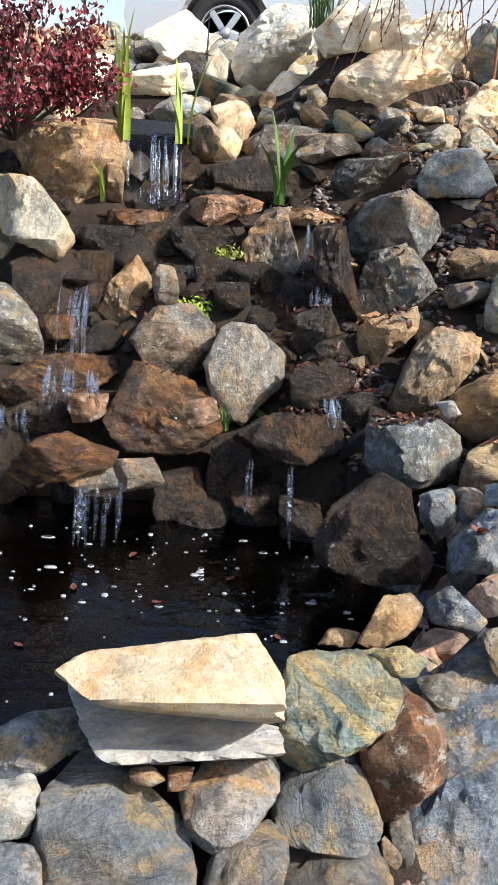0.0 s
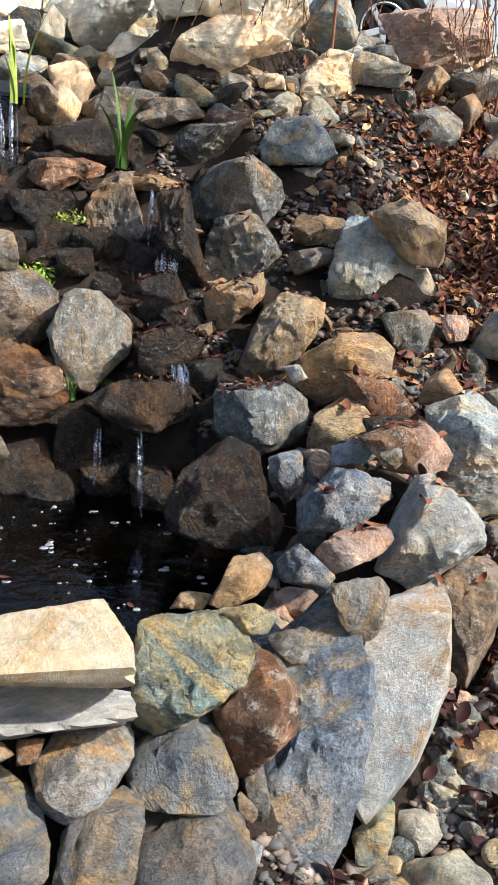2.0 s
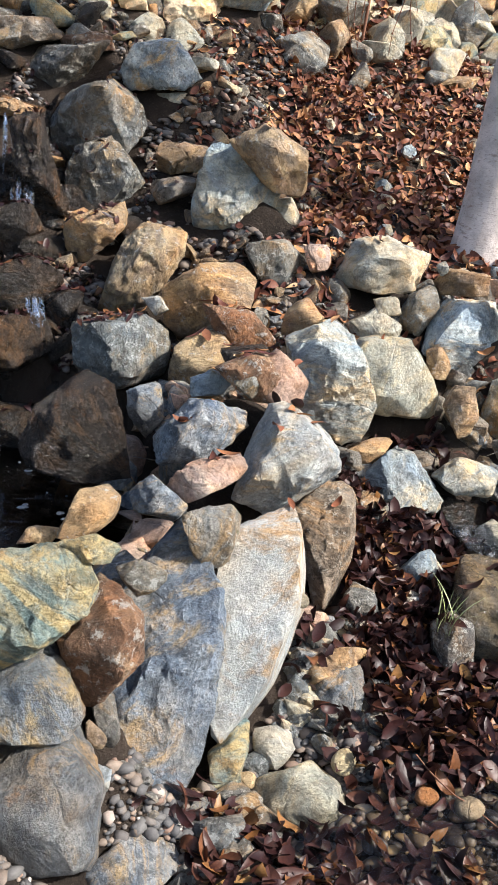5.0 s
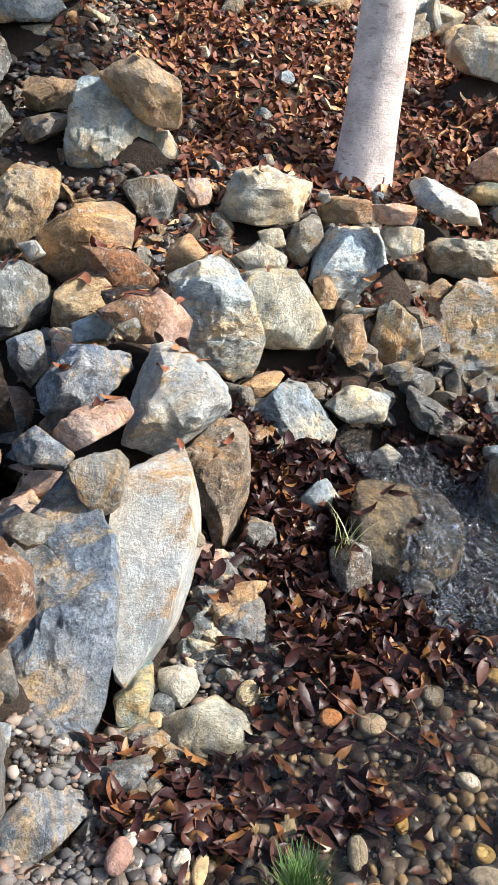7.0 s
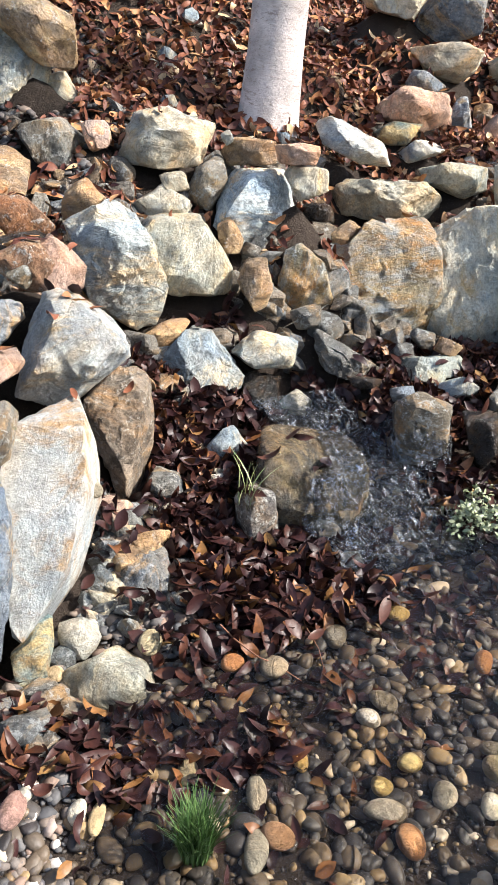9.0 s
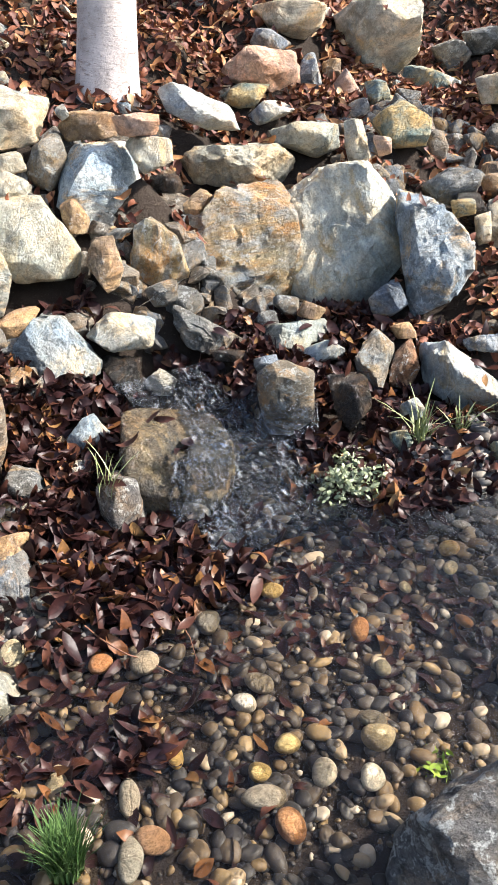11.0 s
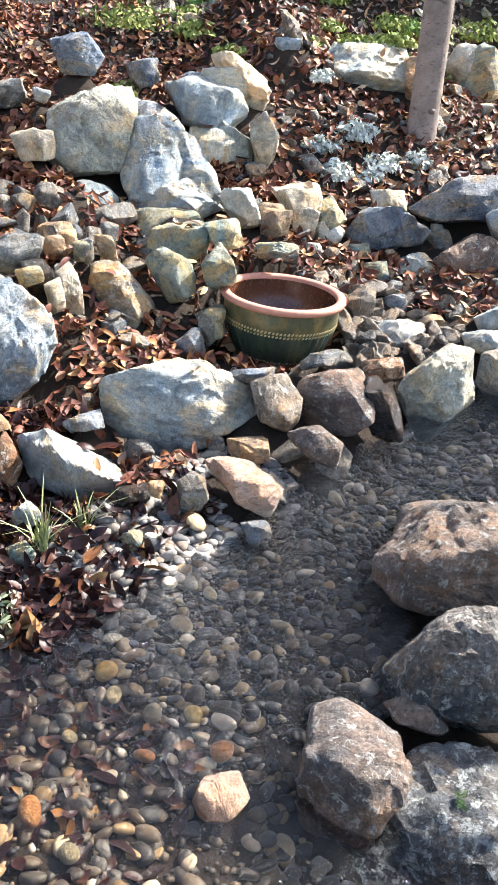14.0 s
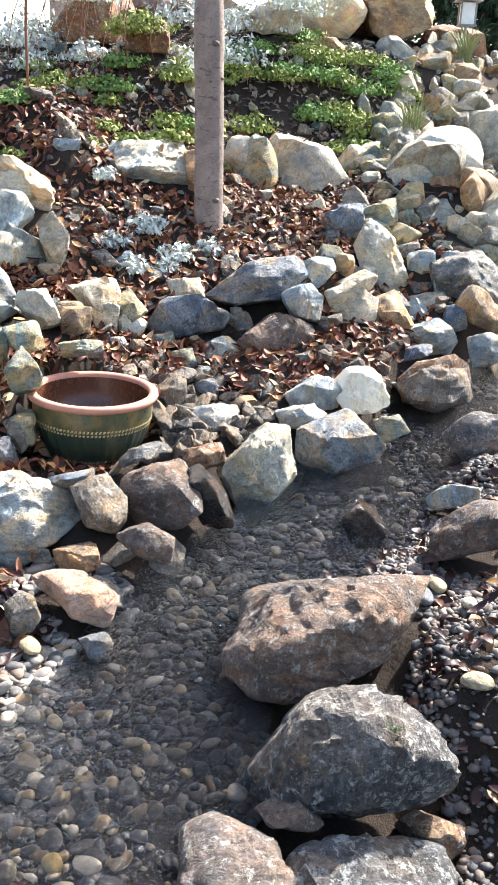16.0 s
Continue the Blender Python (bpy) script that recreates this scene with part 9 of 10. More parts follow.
def lower_fall():
    xs, ys, Z = draped(1.26, 2.0, 1.36, 2.06, 0.015)
    X, Y = np.meshgrid(xs, ys)
    Z = np.minimum(np.maximum(Z, 0.205 + 0.22 * (Y - 1.4)), 0.25 + 0.55 * (Y - 1.4))
    mid = 1.60 + 0.10 * np.sin((Y - 1.3) * 4)
    keep = np.abs(X - mid) < 0.17 + 0.05 * np.sin(Y * 23) * np.sin(X * 17) + 0.12 * smooth(1.75, 1.5, Y)
    v = np.stack([X.ravel(), Y.ravel(), Z.ravel()], 1)
    n = len(xs)
    f = [(i * n + j, i * n + j + 1, (i + 1) * n + j + 1, (i + 1) * n + j) for i in range(len(ys) - 1) for j in range(n - 1) if keep[i:i + 2, j:j + 2].all()]
    base = tagged(new("waterfall"), "broad low cascade of foaming water over wet rock", "waterfall", "waterfalls")
    high = [q for q in f if v[q[0]][1] > 1.53]
    low = [q for q in f if v[q[0]][1] <= 1.53]
    for name, faces in (("water_film", high), ("foot_ripples", low)):
        ids = {i: k for k, i in enumerate(sorted({i for q in faces for i in q}))}
        part(name, [tuple(v[i]) for i in ids], [tuple(ids[i] for i in q) for q in faces], FOAM_WATER, base)


lower_fall()

# ---- froth on the pond ----
g = Graph("froth", 0.2, 0.6)
n1 = g.noise(g.node("ShaderNodeTexCoord").outputs["Object"], 80, 4, 0.6)
g.bump(n1, 0.2, 0.002)
FROTH = g.out(g.ramp(n1, (0.3, (0.16, 0.17, 0.18)), (0.7, (0.34, 0.35, 0.36))))


def froth(count, seed):
    rnd = random.Random(seed)
    v, f = [], []
    for _ in range(count):
        x, y = rnd.uniform(-0.75, 0.42), 1.62 + 1.05 * rnd.random() ** 0.6
        if math.hypot((x + 0.45) / 1.0, (y - 2.15) / 0.56) > 1:
            continue
        r = 0.0025 + 0.008 * rnd.random() ** 3
        n, sx = 12, rnd.choice((1, 1, 1, 1.5, 2.4))
        o = len(v)
        for ring, h in ((1.0, 0.0005), (0.75, 0.0025 + r * 0.2)):
            v += [(x + sx * r * ring * math.cos(6.283 * k / n), y + r * ring * math.sin(6.283 * k / n), POND_Z + h) for k in range(n)]
        f += [(o + k, o + (k + 1) % n, o + n + (k + 1) % n, o + n + k) for k in range(n)]
        if rnd.random() < 0.5:
            v.append((x, y, POND_Z + 0.002 + r * 0.25))
            f += [(o + n + k, o + n + (k + 1) % n, len(v) - 1) for k in range(n)]
    ob = new("froth_bubbles", mesh_of("froth_bubbles", v, f, FROTH))
    tagged(ob, "small froth bubbles drifting on the pond", "froth", kind="stuff")


froth(150, 3)


def floating_leaf(x, y, turn, size, seed):
    v, f = leaf_shape(random.Random(seed), size, size * 0.45, 0.5)
    ob = new("leaf", mesh_of("leaf", v, f, DEAD_LEAF))
    ob.matrix_world = pose(x, y, POND_Z + 0.003, 0, 0, turn)
    tagged(ob, "small brown leaf floating on the pond", "leaf", "floating leaves")


for k_, (x_, y_) in enumerate(((-0.18, 2.2), (0.02, 2.36), (-0.42, 2.26), (-0.5, 1.95), (-0.1, 1.85), (-0.28, 2.48), (0.15, 2.05))):
    floating_leaf(x_, y_, 50 * k_, 0.03 + 0.006 * (k_ % 3), k_)


# ---- plants ----
def plain_leaf(name, a, b, rough=0.5):
    g = Graph(name, rough, 0.4)
    at = g.node("ShaderNodeTexCoord").outputs["Object"]
    r = g.node("ShaderNodeNewGeometry").outputs["Random Per Island"]
    n1 = g.noise(at, 45, 4, 0.6)
    col = g.mix(r, a, b)
    col = g.mix(0.5, col, g.ramp(n1, (0.3, (0.6, 0.6, 0.55)), (0.7, (1.3, 1.3, 1.2))), "MULTIPLY")
    g.bsdf.inputs["Subsurface Weight"].default_value = 0.15
    g.bsdf.inputs["Subsurface Radius"].default_value = (0.01, 0.012, 0.004)
    return g.out(col)


IRIS = plain_leaf("iris_leaf", (0.12, 0.2, 0.035), (0.34, 0.4, 0.06))
IRIS_DARK = plain_leaf("dark_iris_leaf", (0.035, 0.1, 0.02), (0.1, 0.2, 0.035))
GRASS = plain_leaf("grass_blade", (0.03, 0.075, 0.018), (0.1, 0.17, 0.05))
STRAW = plain_leaf("straw_grass", (0.2, 0.24, 0.1), (0.32, 0.33, 0.18))
LIME = plain_leaf("lime_leaf", (0.2, 0.34, 0.03), (0.32, 0.42, 0.06))
MOSSY = plain_leaf("creeper_leaf", (0.16, 0.2, 0.03), (0.26, 0.28, 0.07))
COVER = plain_leaf("ground_cover_leaf", (0.075, 0.12, 0.025), (0.34, 0.37, 0.1), 0.8)
BRIGHT = plain_leaf("bright_cover_leaf", (0.07, 0.15, 0.035), (0.22, 0.32, 0.09), 0.8)
SILVER = plain_leaf("silver_leaf", (0.36, 0.39, 0.36), (0.6, 0.62, 0.58), 0.8)
THYME = plain_leaf("thyme_leaf", (0.15, 0.18, 0.1), (0.3, 0.32, 0.2))
RED = plain_leaf("red_leaf", (0.035, 0.008, 0.01), (0.2, 0.024, 0.032))
TWIG = bark_material("twig", (0.26, 0.12, 0.07), (0.14, 0.06, 0.04), 1.0)
DARK_TWIG = bark_material("dark_twig", (0.07, 0.045, 0.035), (0.03, 0.02, 0.016), 1.0)


def blade(rnd, height, width, reach, turn, keel=0.25, n=9):
    """One sword-shaped leaf that bends outward."""
    v, f = [], []
    c, s = math.cos(turn), math.sin(turn)
    for i in range(n + 1):
        t = i / n
        out = reach * t ** 2.2
        z = height * (t - 0.25 * max(0, reach / max(height, 0.01) - 0.3) * t ** 3)
        w = width * (1 - t ** 3) * 0.5 + 0.0004
        for e, k in ((-1, 1), (0, 0), (1, 1)):
            x, y = out + k * keel * w, e * w
            v.append((x * c - y * s, x * s + y * c, z))
    for i in range(n):
        o = 3 * i
        f += [(o, o + 1, o + 4, o + 3), (o + 1, o + 2, o + 5, o + 4)]
    return np.array(v), np.array(f)


def sword_plant(name, place, label, category, heights, width, mat, seed, reach=0.25):
    """A clump of sword leaves, each one a part."""
    rnd = random.Random(seed)
    base = tagged(new(name), label, category)
    base.matrix_world = pose(*place)
    for k, h in enumerate(heights):
        v, f = blade(rnd, h, width * rnd.uniform(0.8, 1.2), h * reach * rnd.uniform(0.1, 2.0), rnd.uniform(0, 6.28))
        part("leaf", v + (rnd.gauss(0, 0.012), rnd.gauss(0, 0.012), 0), f, mat, base)
    return base


sword_plant("iris", (-0.53, 4.02, 1.54), "tall yellow-green iris leaves beside the spillway", "plant", (0.44, 0.4, 0.36, 0.3, 0.28, 0.38), 0.028, IRIS, 1, 0.18)
sword_plant("iris", (-0.28, 4.0, 1.54), "tall yellow-green iris leaves beside the spillway", "plant", (0.38, 0.34, 0.3, 0.22, 0.26), 0.028, IRIS, 2, 0.16)
sword_plant("iris", (0.13, 3.68, 1.34), "dark green iris with arching leaves", "plant", (0.36, 0.33, 0.3, 0.24, 0.2, 0.26, 0.22), 0.022, IRIS_DARK, 4, 0.55)
sword_plant("iris", (-0.57, 3.78, 1.30), "small green iris shoots on the rock face", "plant", (0.18, 0.16, 0.12, 0.14), 0.014, IRIS, 6, 0.25)
sword_plant("iris", (-0.6, 4.5, 1.7), "green iris shoots among the upper rocks", "plant", (0.42, 0.36, 0.32, 0.3), 0.02, IRIS, 9, 0.2)


def grass_tuft(place, label, count, height, spread, mat, seed, width=0.003, reach=0.9):
    rnd = random.Random(seed)
    V, F, n = [], [], 0
    for _ in range(count):
        h = height * rnd.uniform(0.5, 1.1)
        v, f = blade(rnd, h, width, h * rnd.uniform(0.1, reach), rnd.uniform(0, 6.28), 0.3, 5)
        a, r = rnd.uniform(0, 6.28), spread * rnd.random() ** 0.5
        V.append(v + (r * math.cos(a), r * math.sin(a), 0))
        F.append(f + n)
        n += len(v)
    base = tagged(new("grass_tuft"), label, "grass")
    base.matrix_world = pose(*place)
    tagged(part("foliage", np.concatenate(V), np.concatenate(F), mat, base), kind="stuff")
    return base


def on_ground(x, y, sink=0.01):
    p, _ = drop(x, y, False)
    return (x, y, p.z - sink)


grass_tuft(on_ground(0.79, 0.88), "small green grass tuft at the water's edge", 620, 0.13, 0.03, GRASS, 1, 0.002, 0.45)
grass_tuft(on_ground(0.32, 4.72), "dark green grass tuft between upper rocks", 70, 0.3, 0.06, GRASS, 2, 0.006)
grass_tuft(on_ground(2.16, 1.49), "pale striped grass tuft in the leaves", 34, 0.17, 0.02, STRAW, 3, 0.005)
grass_tuft(on_ground(2.27, 1.45), "pale striped grass tuft in the leaves", 22, 0.14, 0.02, STRAW, 4, 0.005)
grass_tuft(on_ground(1.24, 1.62), "thin grass blades among wet leaves", 14, 0.12, 0.03, STRAW, 5, 0.003)
grass_tuft(on_ground(0.16, 2.96), "small green grass tuft on a rock", 60, 0.1, 0.02, GRASS, 6, 0.003)
grass_tuft(on_ground(-0.03, 2.92), "small green fern tuft between rocks", 60, 0.08, 0.02, GRASS, 7, 0.005)
grass_tuft(on_ground(7.0, 0.75), "blue-green grass tuft on the slope", 120, 0.28, 0.05, STRAW, 8, 0.006)
grass_tuft(on_ground(7.9, 1.5), "blue-green grass tuft on the slope", 120, 0.3, 0.06, STRAW, 9, 0.007)
grass_tuft(on_ground(8.2, 0.5), "blue-green grass tuft on the slope", 120, 0.3, 0.06, STRAW, 10, 0.007)


def cushion(name, place, label, category, radii, count, leaf, mat, seed, squash=0.6):
    """A low mound of many small leaves that face outward."""
    rnd = random.Random(seed)
    V, F, n = [], [], 0
    for _ in range(count):
        d = Vector((rnd.gauss(0, 1), rnd.gauss(0, 1), abs(rnd.gauss(0, 1)))).normalized()
        lump = 0.75 + 0.45 * noise.noise(d * 2.2 + Vector((seed, 0, 0)))
        r = rnd.random() ** 0.35 * lump
        p = Vector((d.x * radii[0], d.y * radii[1], d.z * radii[2])) * r
        s = leaf * rnd.uniform(0.6, 1.3)
        q = d.lerp(Vector((rnd.gauss(0, 1), rnd.gauss(0, 1), rnd.gauss(0, 1))), 0.45).to_track_quat("Z", "Y").to_matrix()
        m = np.array(q @ Matrix.Rotation(rnd.uniform(0, 6.28), 3, "Z"))
        v = np.array([(-s, 0, 0), (-0.3 * s, -0.42 * s, 0.1 * s), (0.3 * s, -0.4 * s, 0.12 * s), (s, 0, 0.05 * s), (0.3 * s, 0.4 * s, 0.12 * s), (-0.3 * s, 0.42 * s, 0.1 * s)]) @ m.T
        V.append(v + np.array(p))
        F += [(n, n + 1, n + 5), (n + 1, n + 2, n + 4, n + 5), (n + 2, n + 3, n + 4)]
        n += 6
    base = tagged(new(name), label, category)
    base.matrix_world = pose(*place)
    tagged(part("foliage", np.concatenate(V), F, mat, base), kind="stuff")
    part("stem", *tube([(0, 0, -0.02), (0, 0, radii[2] * 0.3), (0.01, 0, radii[2] * 0.6)], [0.006, 0.005, 0.002], 6), DARK_TWIG, base)
    return base


cushion("thyme", on_ground(1.87, 1.46), "grey-green thyme cushion among wet leaves", "plant", (0.13, 0.12, 0.12), 1500, 0.009, THYME, 1)
cushion("lime_herb", on_ground(-0.17, 3.40), "lime green leafy herb between rocks", "plant", (0.1, 0.08, 0.09), 300, 0.012, LIME, 2)
cushion("ground_ivy", on_ground(-0.38, 3.12, -0.01), "green leafy creeper on a mossy rock", "plant", (0.07, 0.06, 0.09), 160, 0.012, COVER, 3)
cushion("clover", on_ground(1.50, 0.72), "small bright green clover by the boulder", "plant", (0.06, 0.05, 0.04), 60, 0.011, LIME, 4)
cushion("stonecrop", on_ground(-0.05, 3.66, -0.02), "yellow-green stonecrop trailing over rock", "plant", (0.12, 0.06, 0.06), 320, 0.009, MOSSY, 5)
for k_, (x_, y_, s_) in enumerate(((5.65, 2.17, 0.3), (5.45, 2.09, 0.2), (5.5, 1.86, 0.22), (4.76, 2.4, 0.2), (6.1, 2.8, 0.28), (6.56, 1.74, 0.4), (6.5, 1.55, 0.3), (6.2, 1.9, 0.3), (7.2, 1.3, 0.4), (6.65, 1.2, 0.24), (6.75, 1.08, 0.22), (6.28, 1.0, 0.14), (4.78, 2.42, 0.16), (4.3, 2.75, 0.2), (5.5, 1.95, 0.2), (7.5, 0.85, 0.3), (7.1, 0.7, 0.2), (5.1, 2.6, 0.2), (5.9, 2.4, 0.2), (7.7, 1.6, 0.4), (5.3, 2.3, 0.24), (5.8, 1.95, 0.26), (6.0, 2.1, 0.3), (6.3, 1.6, 0.3), (6.9, 1.1, 0.26), (5.2, 2.9, 0.3), (6.0, 2.55, 0.26), (6.9, 0.9, 0.2))):
    cushion("ground_cover", on_ground(x_, y_, 0.03), "low olive-green ground cover mound on dark mulch", "plant", (s_ * 0.62, s_ * 0.6, s_ * 0.36), 700, 0.017, COVER, 20 + k_)["group"] = "ground cover mounds"
for k_, (x_, y_) in enumerate(((5.81, 4.08), (5.71, 3.69), (4.96, 3.17), (5.46, 2.76), (6.04, 3.54), (5.99, 2.8), (6.13, 2.39), (6.17, 2.34), (6.26, 2.11), (6.96, 1.91), (6.94, 1.63), (7.26, 1.46), (7.01, 1.79), (7.21, 1.52), (7.43, 1.32), (7.53, 0.94), (7.0, 1.25), (6.17, 2.3), (5.98, 2.4), (6.3, 2.09), (6.83, 1.88), (6.9, 1.37), (7.59, 1.17), (6.98, 1.14))):
    s_ = 0.26 + 0.05 * (k_ % 3)
    cushion("ground_cover", on_ground(x_, y_, 0.02), "low olive-green ground cover mound on dark mulch", "plant", (s_ * 0.8, s_ * 0.75, s_ * 0.4), 800, 0.015, COVER if k_ % 3 else BRIGHT, 300 + k_)["group"] = "ground cover mounds"
for k_, (x_, y_) in enumerate(((5.9, 3.73), (6.29, 3.58), (6.67, 3.25), (6.61, 2.82), (7.28, 1.62), (7.64, 2.49), (8.2, 2.35), (7.9, 2.3), (6.67, 3.2))):
    s_ = 0.34 + 0.06 * (k_ % 3)
    cushion("dusty_miller", on_ground(x_, y_, 0.02), "silvery white-leaved plant on the slope", "plant", (s_, s_ * 0.8, s_ * 0.6), 800, 0.019, SILVER, 340 + k_)["group"] = "silver plants"
rnd_c = random.Random(12)
for k_ in range(22):
    x_, y_ = rnd_c.uniform(5.3, 8.8), rnd_c.uniform(0.9, 3.5)
    p_, n_ = drop(x_, y_)
    if p_ is not None and x_ + 0.5 * y_ > 6.2:
        s_ = rnd_c.uniform(0.16, 0.34)
        cushion("ground_cover", (x_, y_, p_.z - 0.02), "low olive-green ground cover mound on dark mulch", "plant", (s_ * 0.75, s_ * 0.7, s_ * 0.34), 520, 0.016, COVER if rnd_c.random() < 0.7 else BRIGHT, 200 + k_)["group"] = "ground cover mounds"
for k_, (x_, y_, s_) in enumerate(((7.14, 1.42, 0.42), (7.3, 1.15, 0.4), (6.9, 1.35, 0.35), (7.6, 1.0, 0.4), (7.0, 1.6, 0.35), (7.4, 1.7, 0.4))):
    cushion("ground_cover", on_ground(x_, y_, 0.03), "bright green spreading ground cover on the slope", "plant", (s_ * 0.75, s_ * 0.7, s_ * 0.3), 1100, 0.015, BRIGHT, 50 + k_)["group"] = "ground cover mounds"
for k_, (x_, y_, s_) in enumerate(((6.28, 3.04, 0.3), (6.34, 2.7, 0.3), (6.4, 2.1, 0.4), (6.9, 1.95, 0.5), (7.3, 1.85, 0.5), (4.62, 1.78, 0.17), (4.82, 1.63, 0.17), (4.9, 1.8, 0.2), (4.95, 1.5, 0.15), (4.7, 1.9, 0.15), (5.06, 2.1, 0.14), (4.72, 1.65, 0.14))):
    cushion("dusty_miller", on_ground(x_, y_, 0.02), "silvery white-leaved plant on the slope", "plant", (s_ * 0.75, s_ * 0.7, s_ * 0.5), int(500 + 900 * s_), 0.015 + 0.006 * s_, SILVER, 70 + k_)["group"] = "silver plants"


def dry_twig(x0, y0, x1, y1, seed):
    """A thin bent twig lying on the leaves."""
    rnd = random.Random(seed)
    path = []
    for i in range(7):
        t = i / 6
        x, y = x0 + (x1 - x0) * t + rnd.gauss(0, 0.004), y0 + (y1 - y0) * t + rnd.gauss(0, 0.004)
        path.append((x, y, drop(x, y, False)[0].z + 0.05 - 0.02 * t))
    v, f = tube(path, [0.0022 * (1 - 0.6 * i / 6) for i in range(7)], 6)
    tagged(new("twig", mesh_of("twig", v, f, TWIG)), "thin dry twig lying on wet leaves", "twig", "loose twigs")


for k_, ends in enumerate(((1.28, 1.52, 1.21, 1.14), (1.03, 1.31, 1.15, 1.14), (1.24, 1.4, 1.4, 1.29), (1.12, 1.55, 1.2, 1.43))):
    dry_twig(*ends, k_)
for k_, (x_, y_) in enumerate(((2.01, 0.35), (2.27, 0.32))):
    cushion("moss", on_ground(x_, y_, 0.004), "dark green moss patch on a grey boulder", "moss", (0.035, 0.028, 0.006), 900, 0.0016, GRASS, 400 + k_)


def red_shrub():
    base = tagged(new("red_shrub"), "dark red-leaved shrub with small glossy leaves", "shrub")
    base.matrix_world = pose(-0.93, 3.77, 1.62)
    rnd = random.Random(5)
    tips = []
    for _ in range(46):
        d = Vector((rnd.gauss(0, 1), rnd.gauss(0, 0.8), rnd.uniform(-0.35, 1.0))).normalized()
        reach = rnd.uniform(0.22, 0.42)
        q = [Vector((0, 0, -0.1)) + (Vector((0, 0, 0.34)) + d * reach) * t + Vector((0, 0, -0.1 * t * t)) for t in (0, 0.3, 0.6, 0.85, 1.0)]
        part("twig", *tube(q, [0.008, 0.006, 0.004, 0.003, 0.0015], 6), DARK_TWIG, base)
        tips += [q[2].lerp(q[4], t) for t in (0, 0.3, 0.5, 0.7, 0.85, 1.0)]
    V, F, n = [], [], 0
    for _ in range(6500):
        p = rnd.choice(tips) + Vector((rnd.gauss(0, 0.035), rnd.gauss(0, 0.035), rnd.gauss(0, 0.035)))
        s = rnd.uniform(0.009, 0.018)
        m = np.array(Euler((rnd.uniform(0, 6.3), rnd.uniform(0, 6.3), rnd.uniform(0, 6.3))).to_matrix())
        V.append(np.array([(-s, 0, 0), (0, -0.6 * s, 0.15 * s), (s, 0, 0), (0, 0.6 * s, 0.15 * s)]) @ m.T + np.array(p))
        F += [(n, n + 1, n + 2), (n, n + 2, n + 3)]
        n += 4
    tagged(part("foliage", np.concatenate(V), F, RED, base, "dark red leaves", False), kind="stuff")


red_shrub()


def weeping(place, label, seed, count, spread, top, lengths):
    """A weeping shrub in winter: an arching stem and many bare hanging twigs with buds."""
    rnd = random.Random(seed)
    base = tagged(new("weeping_shrub"), label, "shrub")
    base.matrix_world = pose(*place)
    part("stem", *tube([(0, 0.25, -0.1), (0.02, 0.25, top * 0.5), (0, 0.2, top), (0, 0.05, top + 0.15)], [0.009, 0.008, 0.007, 0.006], 8), TWIG, base)
    for _ in range(count):
        x, y = rnd.uniform(-spread, spread), rnd.gauss(0, 0.2)
        n, ln = 9, rnd.uniform(*lengths)
        sway = rnd.gauss(0, 0.12)
        q = [Vector((x * 0.2, 0.15, top + 0.12))] + [Vector((x + sway * (i / n) ** 2 + rnd.gauss(0, 0.004), y + 0.03 * math.sin(i), top + 0.1 - ln * i / n)) for i in range(1, n + 1)]
        v, f = tube(q, [0.0045 * (1 - 0.7 * i / n) for i in range(n + 1)], 5)
        for i in range(2, n):
            o = len(v)
            s = 0.006
            c = q[i]
            v += [tuple(c + Vector(e) * s) for e in ((0, 0, 1.6), (1, 0, 0), (0, 1, 0), (-1, 0, 0), (0, -1, 0), (0, 0, -1))]
            f += [(o, o + 1, o + 2), (o, o + 2, o + 3), (o, o + 3, o + 4), (o, o + 4, o + 1), (o + 5, o + 2, o + 1), (o + 5, o + 3, o + 2), (o + 5, o + 4, o + 3), (o + 5, o + 1, o + 4)]
        part("hanging_twig", v, f, TWIG, base)


weeping((1.1, 4.25, 1.5), "weeping shrub with bare reddish hanging twigs", 3, 46, 0.7, 0.85, (0.35, 0.62))
weeping((1.95, 4.2, 1.5), "weeping shrub with bare reddish hanging twigs", 4, 22, 0.35, 0.85, (0.4, 0.85))
weeping((5.5, 2.45, 1.25), "weeping shrub with bare brown hanging twigs", 5, 26, 0.55, 1.2, (0.5, 0.95))

# ---- parked car on the drive above ----
g = Graph("silver_paint", 0.25, 0.6)
g.bsdf.inputs["Metallic"].default_value = 0.6
n1 = g.noise(g.node("ShaderNodeTexCoord").outputs["Object"], 300, 3, 0.5)
SILVER_PAINT = g.out(g.ramp(n1, (0.3, (0.5, 0.51, 0.53)), (0.7, (0.62, 0.63, 0.65))))
g = Graph("tyre_rubber", 0.8, 0.3)
n1 = g.noise(g.node("ShaderNodeTexCoord").outputs["Object"], 60, 5, 0.6)
g.bump(n1, 0.4, 0.004)
RUBBER = g.out(g.ramp(n1, (0.3, (0.012, 0.012, 0.013)), (0.7, (0.03, 0.03, 0.032))))
g = Graph("alloy", 0.3, 0.5)
g.bsdf.inputs["Metallic"].default_value = 0.9
n1 = g.noise(g.node("ShaderNodeTexCoord").outputs["Object"], 90, 3, 0.5)
ALLOY = g.out(g.ramp(n1, (0.3, (0.5, 0.5, 0.52)), (0.7, (0.62, 0.62, 0.64))))
g = Graph("dark_glass", 0.05, 0.6)
n1 = g.noise(g.node("ShaderNodeTexCoord").outputs["Object"], 6, 3, 0.5)
